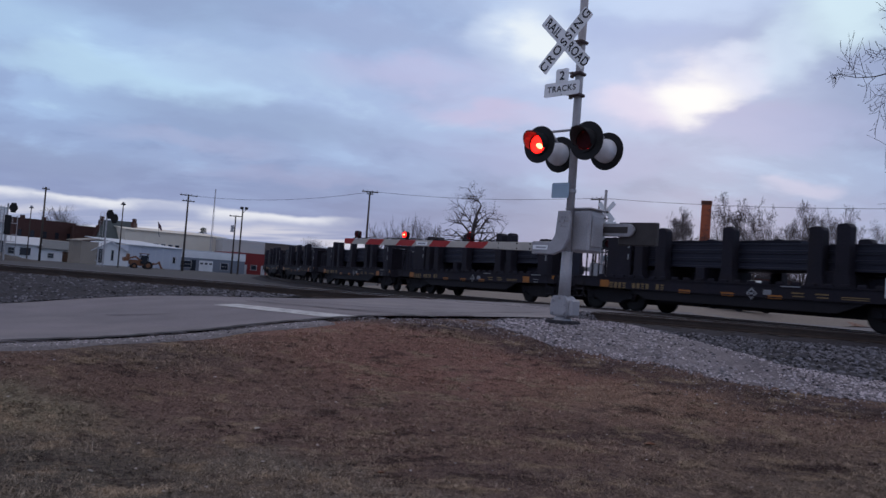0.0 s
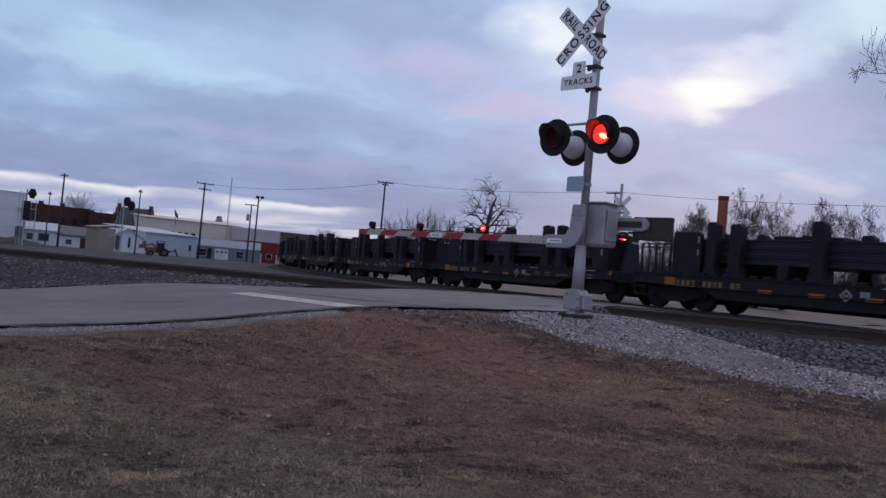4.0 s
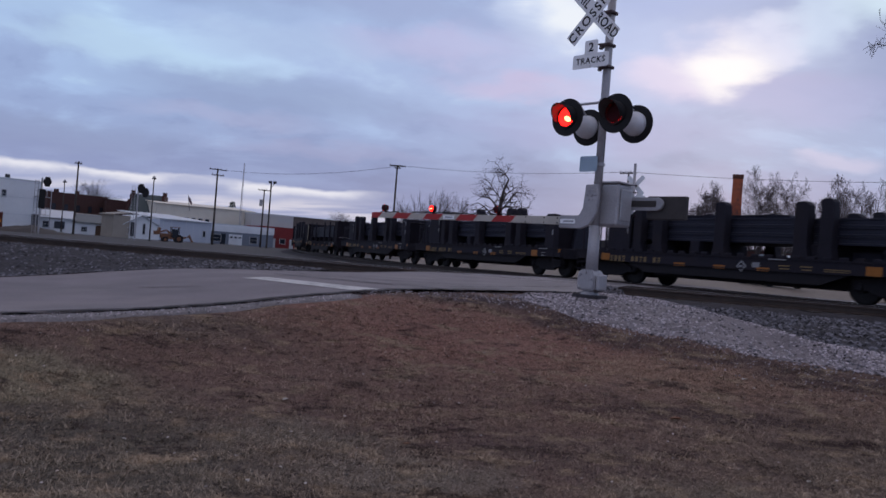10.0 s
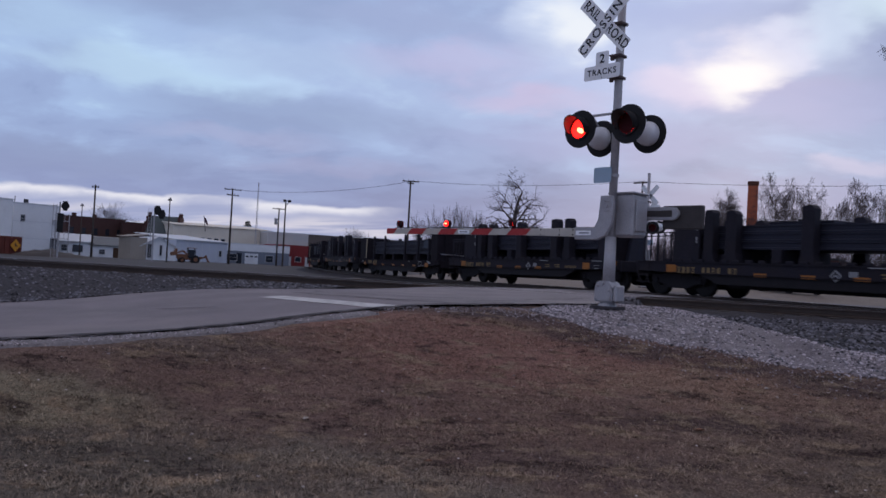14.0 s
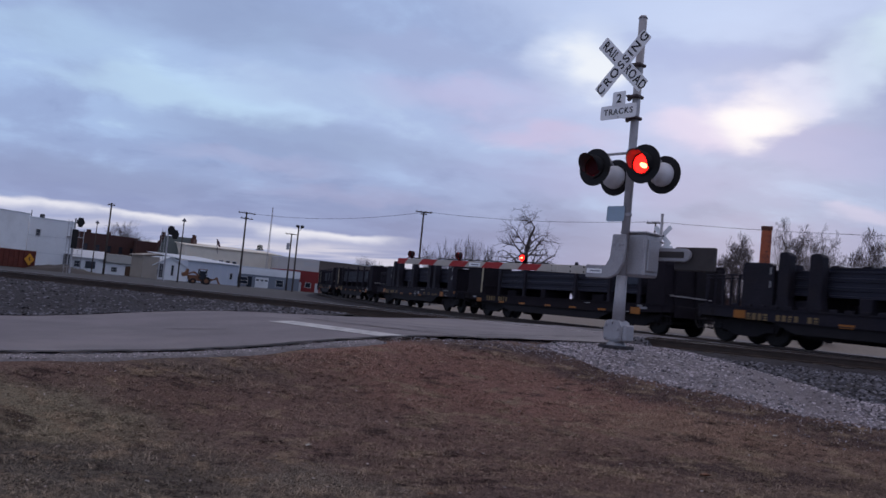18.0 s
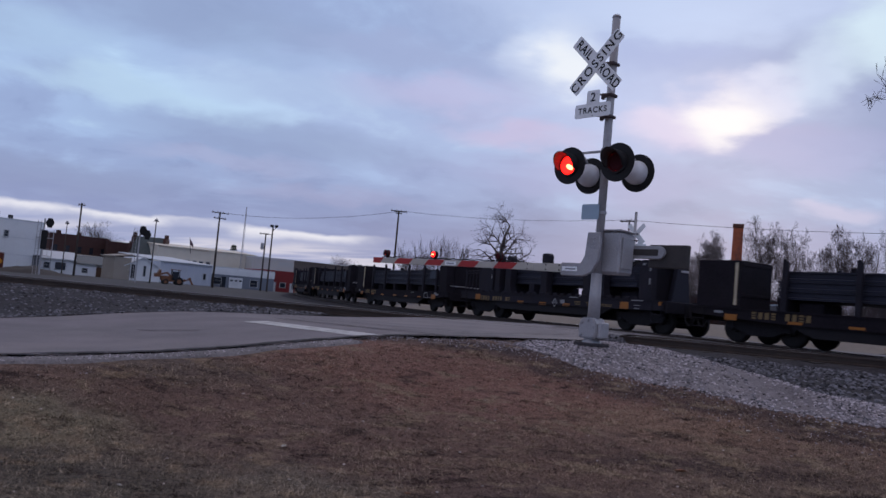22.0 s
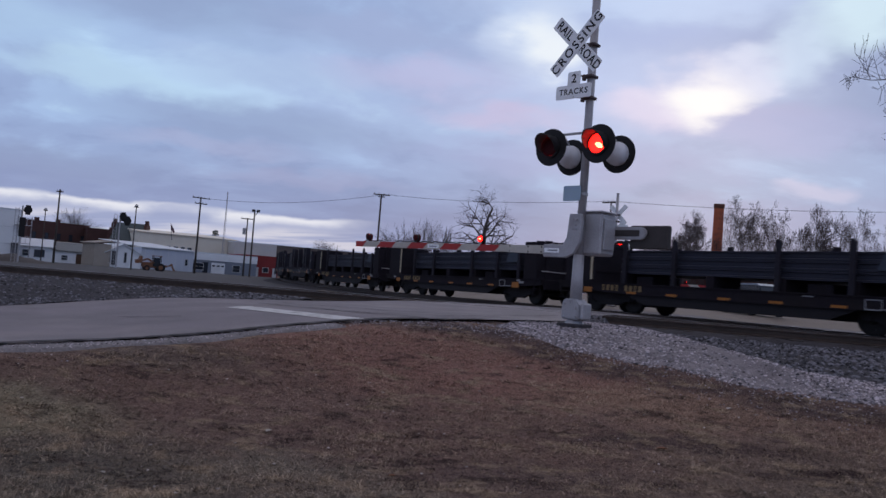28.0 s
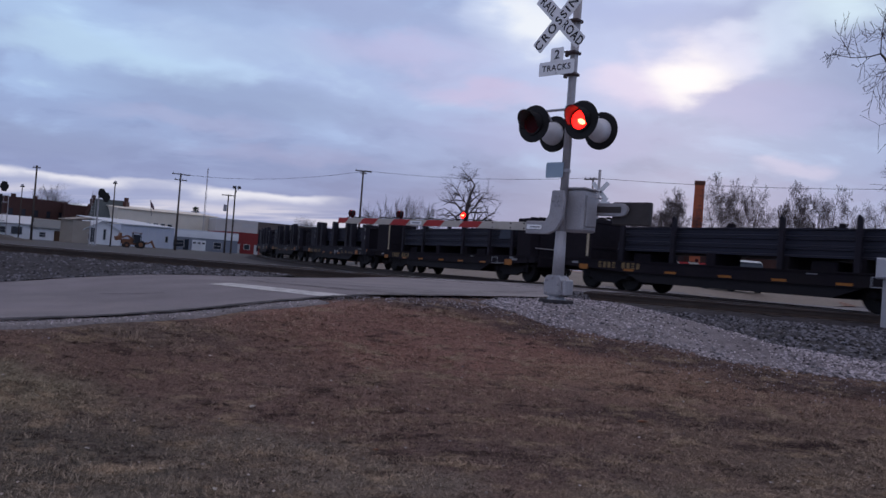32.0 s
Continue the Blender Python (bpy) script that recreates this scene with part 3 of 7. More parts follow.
def build_tracks():
    bm = bmesh.new()
    box(bm, (0, 0, 0), (2.6, 0.23, 0.17), bevel=0.012)
    tie_mesh = bpy.data.meshes.new("tie")
    bm.to_mesh(tie_mesh)
    bm.free()
    tie_mesh.materials.append(M_TIE)
    near = thing("straight_track", "empty straight track with rusty rails on dark ballast", "railway track", kind="structure")
    side = Vector((TR_N.x, TR_N.y, 0))
    for off in (0.0, 1.505):
        sweep("rail", [(straight_point(u, off), side) for u in range(-95, 66, 5)], RAIL, M_RAIL, near, "rusty steel rail with a worn head")
        sweep("rail_head", [(straight_point(u, off, 0.002), side) for u in range(-95, 66, 5)], [(-0.026, 0.0), (0.026, 0.0), (0.026, 0.002), (-0.026, 0.002)], M_RAILTOP, near, "polished running surface")
    ang = math.degrees(math.atan2(TR_N.y, TR_N.x))
    for i in range(-60, 36):
        u = i * 0.58
        p = straight_point(u, 0.75, -0.265)
        s, w = road_sw(p.x, p.y)
        if edge_w(s) - 0.5 < w < ROAD_W + 0.5:
            continue
        o = new("tie", tie_mesh)
        o.parent = near
        o.matrix_basis = pose(p.x, p.y, p.z, 0, 0, ang + 1.5 * math.sin(i * 7.3))
    far = thing("curved_track", "curved track that carries the freight train", "railway track", kind="structure")
    ss = [-40 + 4 * i for i in range(50)]
    for off in (-0.75, 0.75):
        st = [curve_point(s, off) for s in ss]
        sweep("rail", st, RAIL, M_RAIL, far, "rusty steel rail with a worn head")
        sweep("rail_head", [(p + Vector((0, 0, 0.002)), sd) for p, sd in st], [(-0.026, 0.0), (0.026, 0.0), (0.026, 0.002), (-0.026, 0.002)], M_RAILTOP, far, "polished running surface")
    for i in range(-20, 130):
        p, sd = curve_point(i * 0.6, 0, -0.265)
        s, w = road_sw(p.x, p.y)
        if edge_w(s) - 0.5 < w < ROAD_W + 0.5:
            continue
        o = new("tie", tie_mesh)
        o.parent = far
        o.matrix_basis = pose(p.x, p.y, p.z, 0, 0, math.degrees(math.atan2(sd.y, sd.x)))


def bed(name, stations, outline, label):
    """Ballast bed along stations, kept clear of the road."""
    rows = []
    for i, (p, side) in enumerate(stations):
        row = []
        for a, b in outline:
            q = p + side * a
            s, w = road_sw(q.x, q.y)
            jz = 0.03 * noise.noise((q.x * 3, q.y * 3, 1.0))
            z = q.z + b + jz
            if edge_w(s) - 0.4 < w < ROAD_W + 0.9:
                z = min(z, road_z(s, w) - 0.12)
            row.append((q.x, q.y, z))
        rows.append(row)
    k = len(outline)
    verts = [v for r in rows for v in r]
    faces = [(i * k + j, i * k + j + 1, (i + 1) * k + j + 1, (i + 1) * k + j) for i in range(len(rows) - 1) for j in range(k - 1)]
    return sheet(name, verts, faces, M_BALLAST, label, "ballast")


build_tracks()
BED = [(-5.2, -1.2), (-3.8, -0.62), (-2.0, -0.27), (-1.7, -0.20), (-0.9, -0.2), (0, -0.2), (0.9, -0.2), (1.7, -0.20), (2.0, -0.27), (3.2, -0.62), (4.2, -1.1)]
bed("ballast_bed", [(straight_point(u * 0.5, 0.75), Vector((TR_N.x, TR_N.y, 0))) for u in range(-160, 110)], [(a, b) for a, b in BED], "coarse grey ballast under the straight track")
bed("ballast_bed_curved", [curve_point(-36 + 0.8 * i, 0) for i in range(200)], BED, "coarse grey ballast under the curved track")


# ---- gravel, shoulder, lots ----
PALE_LOW = [(0.75, 11.9), (1.0, 11.3), (1.5, 10.25), (2.2, 9.74), (2.8, 9.5), (3.35, 9.1), (3.9, 8.8), (5, 8.72), (8, 8.5), (14, 7.8)]
PALE_UP = [(0.75, 12.0), (1.0, 12.7), (1.5, 14.2), (2.5, 15.6), (3.95, 15.7), (4.2, 12.0), (4.6, 10.6), (5.6, 10.15), (8, 9.8), (14, 9.0)]
PALE_Z = [(0.4, -0.12), (1.5, -0.05), (2.5, -0.05), (3.8, -0.09), (4.25, -0.2), (4.6, -0.30), (5.6, -0.37), (8, -0.42), (14, -0.45)]


def pale_at(x, v):
    lo, up = table(x, PALE_LOW) + 0.16 * noise.noise((x * 2.3, 0, 5)) + 0.1 * noise.noise((x * 9, 0, 2)), table(x, PALE_UP) + 0.2 * noise.noise((x * 3, 9, 5))
    y = lo + (up - lo) * v
    k = smooth01(v * 1.9)
    tuck = 0.05 if v == 0 else 0.0
    z = (ground_z(x, lo) + 0.012) * (1 - k) + table(x, PALE_Z) * k
    return (x, y, max(z, ground_z(x, y) + 0.01) + 0.012 * noise.noise((x * 5, y * 5, 1)) - tuck)


def dark_at(x, v):
    up = table(x, PALE_UP) - 0.25
    top = TR_A.y + TR_U.y / TR_U.x * x - 0.12
    y = up + (top - up) * v
    k = smooth01(v * 2.2)
    z = (table(x, PALE_Z) - 0.03) * (1 - k) - 0.27 * k + 0.03 * noise.noise((x * 3, y * 3, 4))
    s, w = road_sw(x, y)
    if w > edge_w(s) + 0.12:
        return (x, y, min(z, road_z(s, w) - 0.06))
    return (x, y, max(z, ground_z(x, y) + 0.03 + 0.02 * noise.noise((x * 6, y * 6, 2))))


def far_edge_y(x):
    p = RE + RN * ROAD_W
    return p.y + (x - p.x) * RU.y / RU.x


def verge_at(x, v):
    lo = max(far_edge_y(x) - 0.12, 1.0)
    hi = TR_A.y + TR_U.y / TR_U.x * x - 0.1
    y = lo + (hi - lo) * v
    s = road_sw(x, lo)[0]
    k = smooth01((v - 0.25) / 0.75)
    z = (road_z(s, ROAD_W) + 0.01) * (1 - k) - 0.17 * k
    return (x, y, z + 0.025 * noise.noise((x * 2, y * 2, 7)))


V = [i / 24 for i in range(25)]
grid_sheet("pale_gravel_bed", spread(0.75, 14, 0.15), V, pale_at, M_GRAVEL, "pale crushed gravel spread round the signal foot", "gravel")
grid_sheet("dark_ballast_slope", spread(2.8, 16, 0.2), V, dark_at, M_BALLAST, "dark coarse ballast sloping up to the rails", "ballast")
grid_sheet("gravel_verge", spread(-40, -3.4, 0.3), V, verge_at, M_BALLAST, "grey gravel verge between the road and the track", "gravel")


def shoulder_at(s, w):
    p = RE - RU * s - RN * (w * (1 + 0.8 * noise.noise((s * 1.3, 0, 8))) + 0.05 * noise.noise((s * 2, w, 3)))
    return (p.x, p.y, max(road_z(s, 0) - 0.012 - 0.05 * w, ground_z(p.x, p.y) + 0.008) - (0.06 if w > 0.29 else 0.0))


grid_sheet("road_shoulder", spread(3.8, 22, 0.25), [-0.03, 0.1, 0.17, 0.24, 0.3], shoulder_at, mat("dirty_shoulder_gravel", (0.20, 0.182, 0.182), 0.95, vary=0.4, scale=3, fine=40, bump=0.8, bump_dist=0.03), "narrow pale gravel shoulder beside the asphalt", "gravel")


def strip(name, pts, width, material, label, category, lift=0.012):
    verts, faces = [], []
    for i, p in enumerate(pts):
        q = pts[min(i + 1, len(pts) - 1)]
        o = pts[max(i - 1, 0)]
        d = Vector((q[0] - o[0], q[1] - o[1])).normalized()
        w = width * (0.45 + 1.3 * abs(noise.noise((i * 0.9, 3.3, 0))))
        for sgn in (-1, 1):
            x, y = p[0] - d.y * w / 2 * sgn, p[1] + d.x * w / 2 * sgn
            verts.append((x, y, road_z(*road_sw(x, y)) + lift))
    for i in range(len(pts) - 1):
        faces.append((2 * i, 2 * i + 1, 2 * i + 3, 2 * i + 2))
    return sheet(name, verts, faces, material, label, category, smooth=False)


M_SEAM = mat("tar_filled_crack", (0.03, 0.028, 0.028), 0.7, vary=0.3)


def crack(a, b, n, wob, width, seed):
    pts = []
    for i in range(n + 1):
        f = i / n
        x, y = a[0] + (b[0] - a[0]) * f, a[1] + (b[1] - a[1]) * f
        pts.append((x + wob * noise.noise((f * 7, seed, 0)), y + wob * noise.noise((f * 7, seed, 5))))
    return pts


strip("pavement_seam", crack((-3.4, 14.1), (0.0, 11.45), 26, 0.10, 0.055, 1.0), 0.15, M_SEAM, "dark tar-filled seam across the asphalt", "road crack")
strip("pavement_crack", crack((-3.6, 15.2), (0.2, 13.4), 18, 0.2, 0.03, 4.0), 0.09, M_SEAM, "thin dark crack in the asphalt", "road crack")
strip("pavement_crack", crack((-4.6, 11.0), (-3.7, 11.0), 8, 0.1, 0.05, 6.0), 0.06, M_SEAM, "short dark patch in the asphalt", "road crack")
strip("pavement_crack", crack((-0.2, 12.5), (2.3, 16.4), 18, 0.12, 0.04, 9.0), 0.09, M_SEAM, "thin dark crack near the road edge", "road crack")

# dark strip: dirty crumbled edge, with the shadow of its cracks in the colour
strip("pavement_edge", [(lambda q: (q.x, q.y))(RE - RU * (0.8 + 0.12 * i) + RN * (0.07 + 0.05 * noise.noise((i * 0.37, 1.0, 2.0)) + 0.03 * noise.noise((i * 1.7, 4.0, 2.0)))) for i in range(150)], 0.15, mat("crumbled_edge_and_crack_shade", (0.05, 0.044, 0.044), 0.95, vary=0.4, scale=9, bump=0.6), "dark crumbled edge of the asphalt with crack shadows painted in", "road edge")
M_YARD = mat("dark_yard_gravel", (0.062, 0.057, 0.057), 0.95, vary=0.3, scale=0.15, fine=5, bump=0.6, bump_dist=0.04)
M_PALELOT = mat("pale_hardstanding", (0.122, 0.11, 0.114), 0.9, vary=0.3, scale=0.4, fine=9, bump=0.4)
track_y = lambda x: TR_A.y + TR_U.y / TR_U.x * x
grid_sheet("yard", spread(-150, -2, 4), spread(0, 1, 0.04), lambda x, v: (lambda y: (x, y, ground_z(x, y) + 0.02))(track_y(x) + 3.2 + v * v * 130), M_YARD, "dark gravel yard between the tracks and town", "yard")


def lot_at(x, v):
    y = track_y(x) + 1.62 + v * 17
    z = -0.13 - 0.1 * smooth01((v - 0.35) / 0.65)
    return (x, y, max(z, ground_z(x, y) + 0.05))


grid_sheet("hardstanding", spread(2.5, 40, 1.0), spread(0, 1, 0.05), lot_at, M_PALELOT, "pale hardstanding between and beyond the tracks", "hardstanding")
grid_sheet("dry_field", spread(-8, 90, 2), spread(0, 1, 0.025), lambda x, v: (lambda y: (x, y, ground_z(x, y) + 0.07))(track_y(x) + 17 + v * v * 110), M_DRYFIELD, "pale dry grass field beyond the railway", "field")


# ---- loose stones and grass, too many to count ----
def solids(name, centres, sizes, material, label, category, seed, flat=0.7):
    rng = np.random.default_rng(seed)
    base = np.array([(0, 0, 1), (0.94, 0, 0.33), (-0.47, 0.82, 0.33), (-0.47, -0.82, 0.33), (0.47, 0.82, -0.4), (-0.94, 0, -0.4), (0.47, -0.82, -0.4)])
    tri = np.array([(0, 1, 2), (0, 2, 3), (0, 3, 1), (1, 4, 2), (2, 5, 3), (3, 6, 1), (2, 4, 5), (3, 5, 6), (1, 6, 4), (4, 6, 5)])
    n = len(centres)
    a = rng.uniform(0, 2 * np.pi, n)
    pts = base[None] * rng.uniform(0.65, 1.25, (n, 7, 1)) * sizes[:, None, None]
    pts[:, :, 2] *= flat
    pts[:, :, 0] *= rng.uniform(0.8, 1.4, (n, 1))
    c, s_ = np.cos(a)[:, None], np.sin(a)[:, None]
    x, y = pts[:, :, 0] * c - pts[:, :, 1] * s_, pts[:, :, 0] * s_ + pts[:, :, 1] * c
    pts = np.stack([x, y, pts[:, :, 2]], 2) + centres[:, None, :]
    faces = (tri[None] + 7 * np.arange(n)[:, None, None]).reshape(-1, 3)
    me = bpy.data.meshes.new(name)
    me.from_pydata(pts.reshape(-1, 3).tolist(), [], faces.tolist())
    me.materials.append(material)
    me.update()
    return tagged(new(name, me), label, category, kind="stuff")


M_PALESTONE = mat("pale_stones", (0.345, 0.305, 0.313), 0.95, vary=0.3, scale=8, bump=0.3, island=0.85)
M_DARKSTONE = mat("dark_stones", (0.115, 0.11, 0.12), 0.95, vary=0.3, scale=8, bump=0.3, island=0.92)


def scatter(fn, n, seed, xr, bias=1.0):
    rnd = random.Random(seed)
    out = []
    for _ in range(n):
        x = xr[0] + (xr[1] - xr[0]) * rnd.random() ** bias
        out.append(fn(x, rnd.random()))
    return np.array(out)


solids("gravel_stones", scatter(pale_at, 15000, 1, (0.8, 9)), np.random.default_rng(1).uniform(0.006, 0.025, 15000), M_PALESTONE, "loose pale crushed stones", "stones", 2)
solids("stray_ballast_stones", scatter(lambda x, v: pale_at(x, 0.04 + 0.96 * v), 750, 31, (0.8, 9)), np.random.default_rng(31).uniform(0.012, 0.034, 750), M_DARKSTONE, "dark stones strewn over the pale gravel", "stones", 32)
solids("ballast_stones", scatter(dark_at, 9500, 2, (2.9, 14)), np.random.default_rng(2).uniform(0.018, 0.055, 9500), M_DARKSTONE, "loose dark ballast stones", "stones", 3)
solids("verge_stones", scatter(verge_at, 7000, 3, (-26, -3.6)), np.random.default_rng(3).uniform(0.015, 0.05, 7000), M_DARKSTONE, "loose grey stones on the verge", "stones", 4)
solids("shoulder_stones", scatter(lambda x, v: shoulder_at(x, v * v * 0.6), 2600, 4, (2.8, 14)), np.random.default_rng(4).uniform(0.004, 0.014, 2600), M_PALESTONE, "loose stones along the road edge", "stones", 5)


def dirt_at(x, v):
    lo, hi = 10.6 + 0.5 * noise.noise((x * 2, 0, 3)), 12.4 + 0.6 * x
    y = lo + (hi - lo) * v
    return (x, y, ground_z(x, y) + 0.004)


solids("scattered_stones", scatter(dirt_at, 1000, 6, (-0.6, 1.6)), np.random.default_rng(6).uniform(0.004, 0.015, 1000), M_PALESTONE, "pale stones scattered over bare earth", "stones", 7)


def spill_at(x, v):
    y = table(x, PALE_LOW) + 0.1 - 1.3 * v ** 3
    return (x, y, ground_z(x, y) + 0.006)


solids("spilled_gravel", scatter(spill_at, 2600, 9, (0.5, 9.5)), np.random.default_rng(9).uniform(0.004, 0.013, 2600), M_PALESTONE, "pale stones spilled over the grass edge", "stones", 10)


def litter_at(x, v):
    y = 2.6 + 8.0 * v ** 1.3
    x = (x - 0.1) * (y + 1.0)
    return (x, min(y, table(x, PALE_LOW) - 0.1) if x > 0.75 else y, ground_z(x, y) + 0.012)


solids("lawn_litter", scatter(litter_at, 420, 41, (-0.5, 0.72)), np.random.default_rng(41).uniform(0.004, 0.015, 420), mat("pale_litter", (0.42, 0.36, 0.32), 0.9, vary=0.2, scale=20, bump=0, island=0.8), "pale chips and leaf scraps scattered over the lawn", "litter", 42, flat=0.45)


def straw(name, n, seed, y0, y1, length, material, label, clump, side=0.0):
    rng = np.random.default_rng(seed)
    y = y0 + (y1 - y0) * rng.random(n * 3) ** 1.3
    x = rng.uniform(-0.66, 0.66, n * 3) * (y + 1.0)
    keep = []
    for i in range(n * 3):
        d = 1.3 * noise.noise((x[i] * 0.8, y[i] * 1.5, seed)) + 0.7 * noise.noise((x[i] * 3.2, y[i] * 4.5, seed + 9)) + side * x[i]
        s, w = road_sw(x[i], y[i])
        if w > -0.4 or (x[i] > 0.4 and y[i] > table(x[i], PALE_LOW) - 0.05):
            continue
        if d > clump + 0.22 * rng.standard_normal():
            keep.append(i)
        if len(keep) >= n:
            break
    k = len(keep)
    x, y = x[keep], y[keep]
    z = np.array([ground_z(a, b) for a, b in zip(x, y)])
    a = rng.uniform(0, 2 * np.pi, k)
    L = rng.uniform(0.5, 1.3, k) * length
    lift = rng.uniform(0.05, 0.6, k)
    wd = rng.uniform(0.0008, 0.0021, k)
    dx, dy = np.cos(a), np.sin(a)
    p0 = np.stack([x - dy * wd, y + dx * wd, z - 0.004], 1)
    p1 = np.stack([x + dy * wd, y - dx * wd, z - 0.004], 1)
    p2 = np.stack([x + dx * L * 0.55 + dy * wd, y + dy * L * 0.55 - dx * wd, z + L * lift * 0.6], 1)
    p3 = np.stack([x + dx * L * 0.55 - dy * wd, y + dy * L * 0.55 + dx * wd, z + L * lift * 0.6], 1)
    p4 = np.stack([x + dx * L, y + dy * L, z + L * lift * 0.55], 1)
    verts = np.stack([p0, p1, p2, p3, p4], 1).reshape(-1, 3)
    o = 5 * np.arange(k)[:, None]
    f4 = (o + np.array([[0, 1, 2, 3]])).tolist()
    f3 = (o + np.array([[3, 2, 4]])).tolist()
    me = bpy.data.meshes.new(name)
    me.from_pydata(verts.tolist(), [], f4 + f3)
    me.materials.append(material)
    me.update()
    return tagged(new(name, me), label, "grass", kind="stuff")


straw("dead_grass_blades", 150000, 3, 2.4, 11.4, 0.045, blades("straw_blades", 1.12, island=0.6), "short dead brown grass blades", -0.35)
straw("pale_grass_blades", 60000, 8, 2.2, 10.4, 0.055, blades("pale_straw", 1.2, (0.40, 0.30, 0.20), 0.45), "loose pale dry grass blades", 0.34, 0.08)


def tufts(name, n, seed, y0, y1, length, material, label, clump):
    """Flattened tufts: bent blades that fan out of one root."""
    rng = np.random.default_rng(seed)
    verts, faces = [], []
    made = 0
    while made < n:
        y = y0 + (y1 - y0) * rng.random() ** 1.4
        x = rng.uniform(-0.66, 0.66) * (y + 0.8)
        s, w = road_sw(x, y)
        if w > -0.5 or (x > 0.4 and y > table(x, PALE_LOW) - 0.1):
            continue
        if 1.2 * noise.noise((x * 0.9, y * 1.6, seed)) + 0.8 * noise.noise((x * 3.5, y * 5, seed + 4)) < clump + 0.15 * rng.standard_normal():
            continue
        made += 1
        z = ground_z(x, y)
        size = rng.uniform(0.6, 1.35) * length
        lay = rng.uniform(0, 2 * np.pi)
        for _ in range(int(rng.integers(7, 15))):
            a = lay + rng.normal(0, 1.1)
            L, up = size * rng.uniform(0.5, 1.2), rng.uniform(0.1, 0.75)
            wd = rng.uniform(0.0009, 0.002)
            bx, by = x + rng.normal(0, size * 0.28), y + rng.normal(0, size * 0.28)
            dx, dy = math.cos(a), math.sin(a)
            k = len(verts)
            for f, h, g in ((0.0, -0.004, 1.0), (0.55, L * up * 0.6, 1.0)):
                cx, cy = bx + dx * L * f, by + dy * L * f
                verts += [(cx - dy * wd * g, cy + dx * wd * g, z + h), (cx + dy * wd * g, cy - dx * wd * g, z + h)]
            verts.append((bx + dx * L, by + dy * L, z + L * up * 0.45))
            faces += [(k, k + 1, k + 3, k + 2), (k + 2, k + 3, k + 4)]
    me = bpy.data.meshes.new(name)
    me.from_pydata(verts, [], faces)
    me.materials.append(material)
    me.update()
    return tagged(new(name, me), label, "grass", kind="stuff")


tufts("coarse_grass_tufts", 6500, 21, 2.3, 10.2, 0.075, blades("bleached_straw", 1.2, (0.44, 0.345, 0.24), 0.4, 0.45), "coarse bleached grass tufts", 0.12)
tufts("dull_grass_tufts", 5500, 33, 2.3, 10.4, 0.06, blades("dull_straw", 1.05, (0.20, 0.16, 0.11), 0.4, 0.5), "dull flattened grass tufts", -0.1)
tufts("dark_grass_mats", 3500, 15, 2.6, 10.8, 0.05, blades("rotted_grass", 0.55, (0.07, 0.043, 0.038), 0.5, 0.4), "dark rotted mats of grass", 0.1)


def dead_leaf(x, y, rz, size, material, label="curled dead leaf on the grass"):
    me = bpy.data.meshes.new("leaf")
    pts = [(-1, 0, 0.1), (-0.5, 0.4, 0.25), (0.2, 0.5, 0.3), (1, 0.05, 0.15), (0.3, -0.45, 0.32), (-0.5, -0.4, 0.22), (0, 0, 0.02)]
    fs = [(0, 6, 1), (1, 6, 2), (2, 6, 3), (3, 6, 4), (4, 6, 5), (5, 6, 0)]
    k = len(pts)
    me.from_pydata(pts + [(a, b, c - 0.03) for a, b, c in pts], [], fs + [tuple(k + i for i in reversed(f)) for f in fs])
    me.materials.append(material)
    ob = tagged(new("dead_leaf", me), label, "leaf", "fallen leaves")
    ob.matrix_basis = pose(x, y, ground_z(x, y) + 0.012, 0, 0, rz) @ Matrix.Diagonal((size, size, size, 1))
    return ob


M_LEAF = mat("dry_leaf", (0.28, 0.13, 0.075), 0.8, vary=0.2, scale=20)
M_PALELEAF = mat("bleached_leaf", (0.42, 0.38, 0.33), 0.8, vary=0.15, scale=20)
for i, (x, y, sz, mt) in enumerate(((1.9, 6.7, 0.055, M_LEAF), (2.97, 8.14, 0.05, M_PALELEAF), (-1.37, 6.41, 0.045, M_PALELEAF), (-1.17, 4.6, 0.03, M_PALELEAF), (-2.18, 5.2, 0.028, M_PALELEAF), (3.2, 8.0, 0.03, M_PALELEAF), (2.5, 5.5, 0.03, M_PALELEAF), (-2.6, 7.5, 0.03, M_PALELEAF), (0.9, 7.6, 0.025, M_LEAF), (2.3, 9.0, 0.03, M_PALELEAF), (-0.3, 5.6, 0.03, M_LEAF), (3.6, 7.4, 0.03, M_LEAF))):
    dead_leaf(x, y, 37 * i, sz, mt)


# ---- lettering ----
def lettering(text, size, parent, m, material=None, width=1.0, name="lettering", spread=1.12):
    cu = bpy.data.curves.new(name, "FONT")
    cu.body, cu.size, cu.align_x, cu.align_y, cu.extrude, cu.space_character, cu.offset = text, size, "CENTER", "CENTER", 0.001, spread, size * 0.018
    tmp = bpy.data.objects.new(name, cu)
    me = bpy.data.meshes.new_from_object(tmp)
    bpy.data.objects.remove(tmp)
    me.name = name
    me.materials.append(material or M_LETTER)
    ob = new(name, me)
    ob.parent = parent
    ob.matrix_basis = m @ Matrix.Diagonal((width, 1, 1, 1))
    return ob


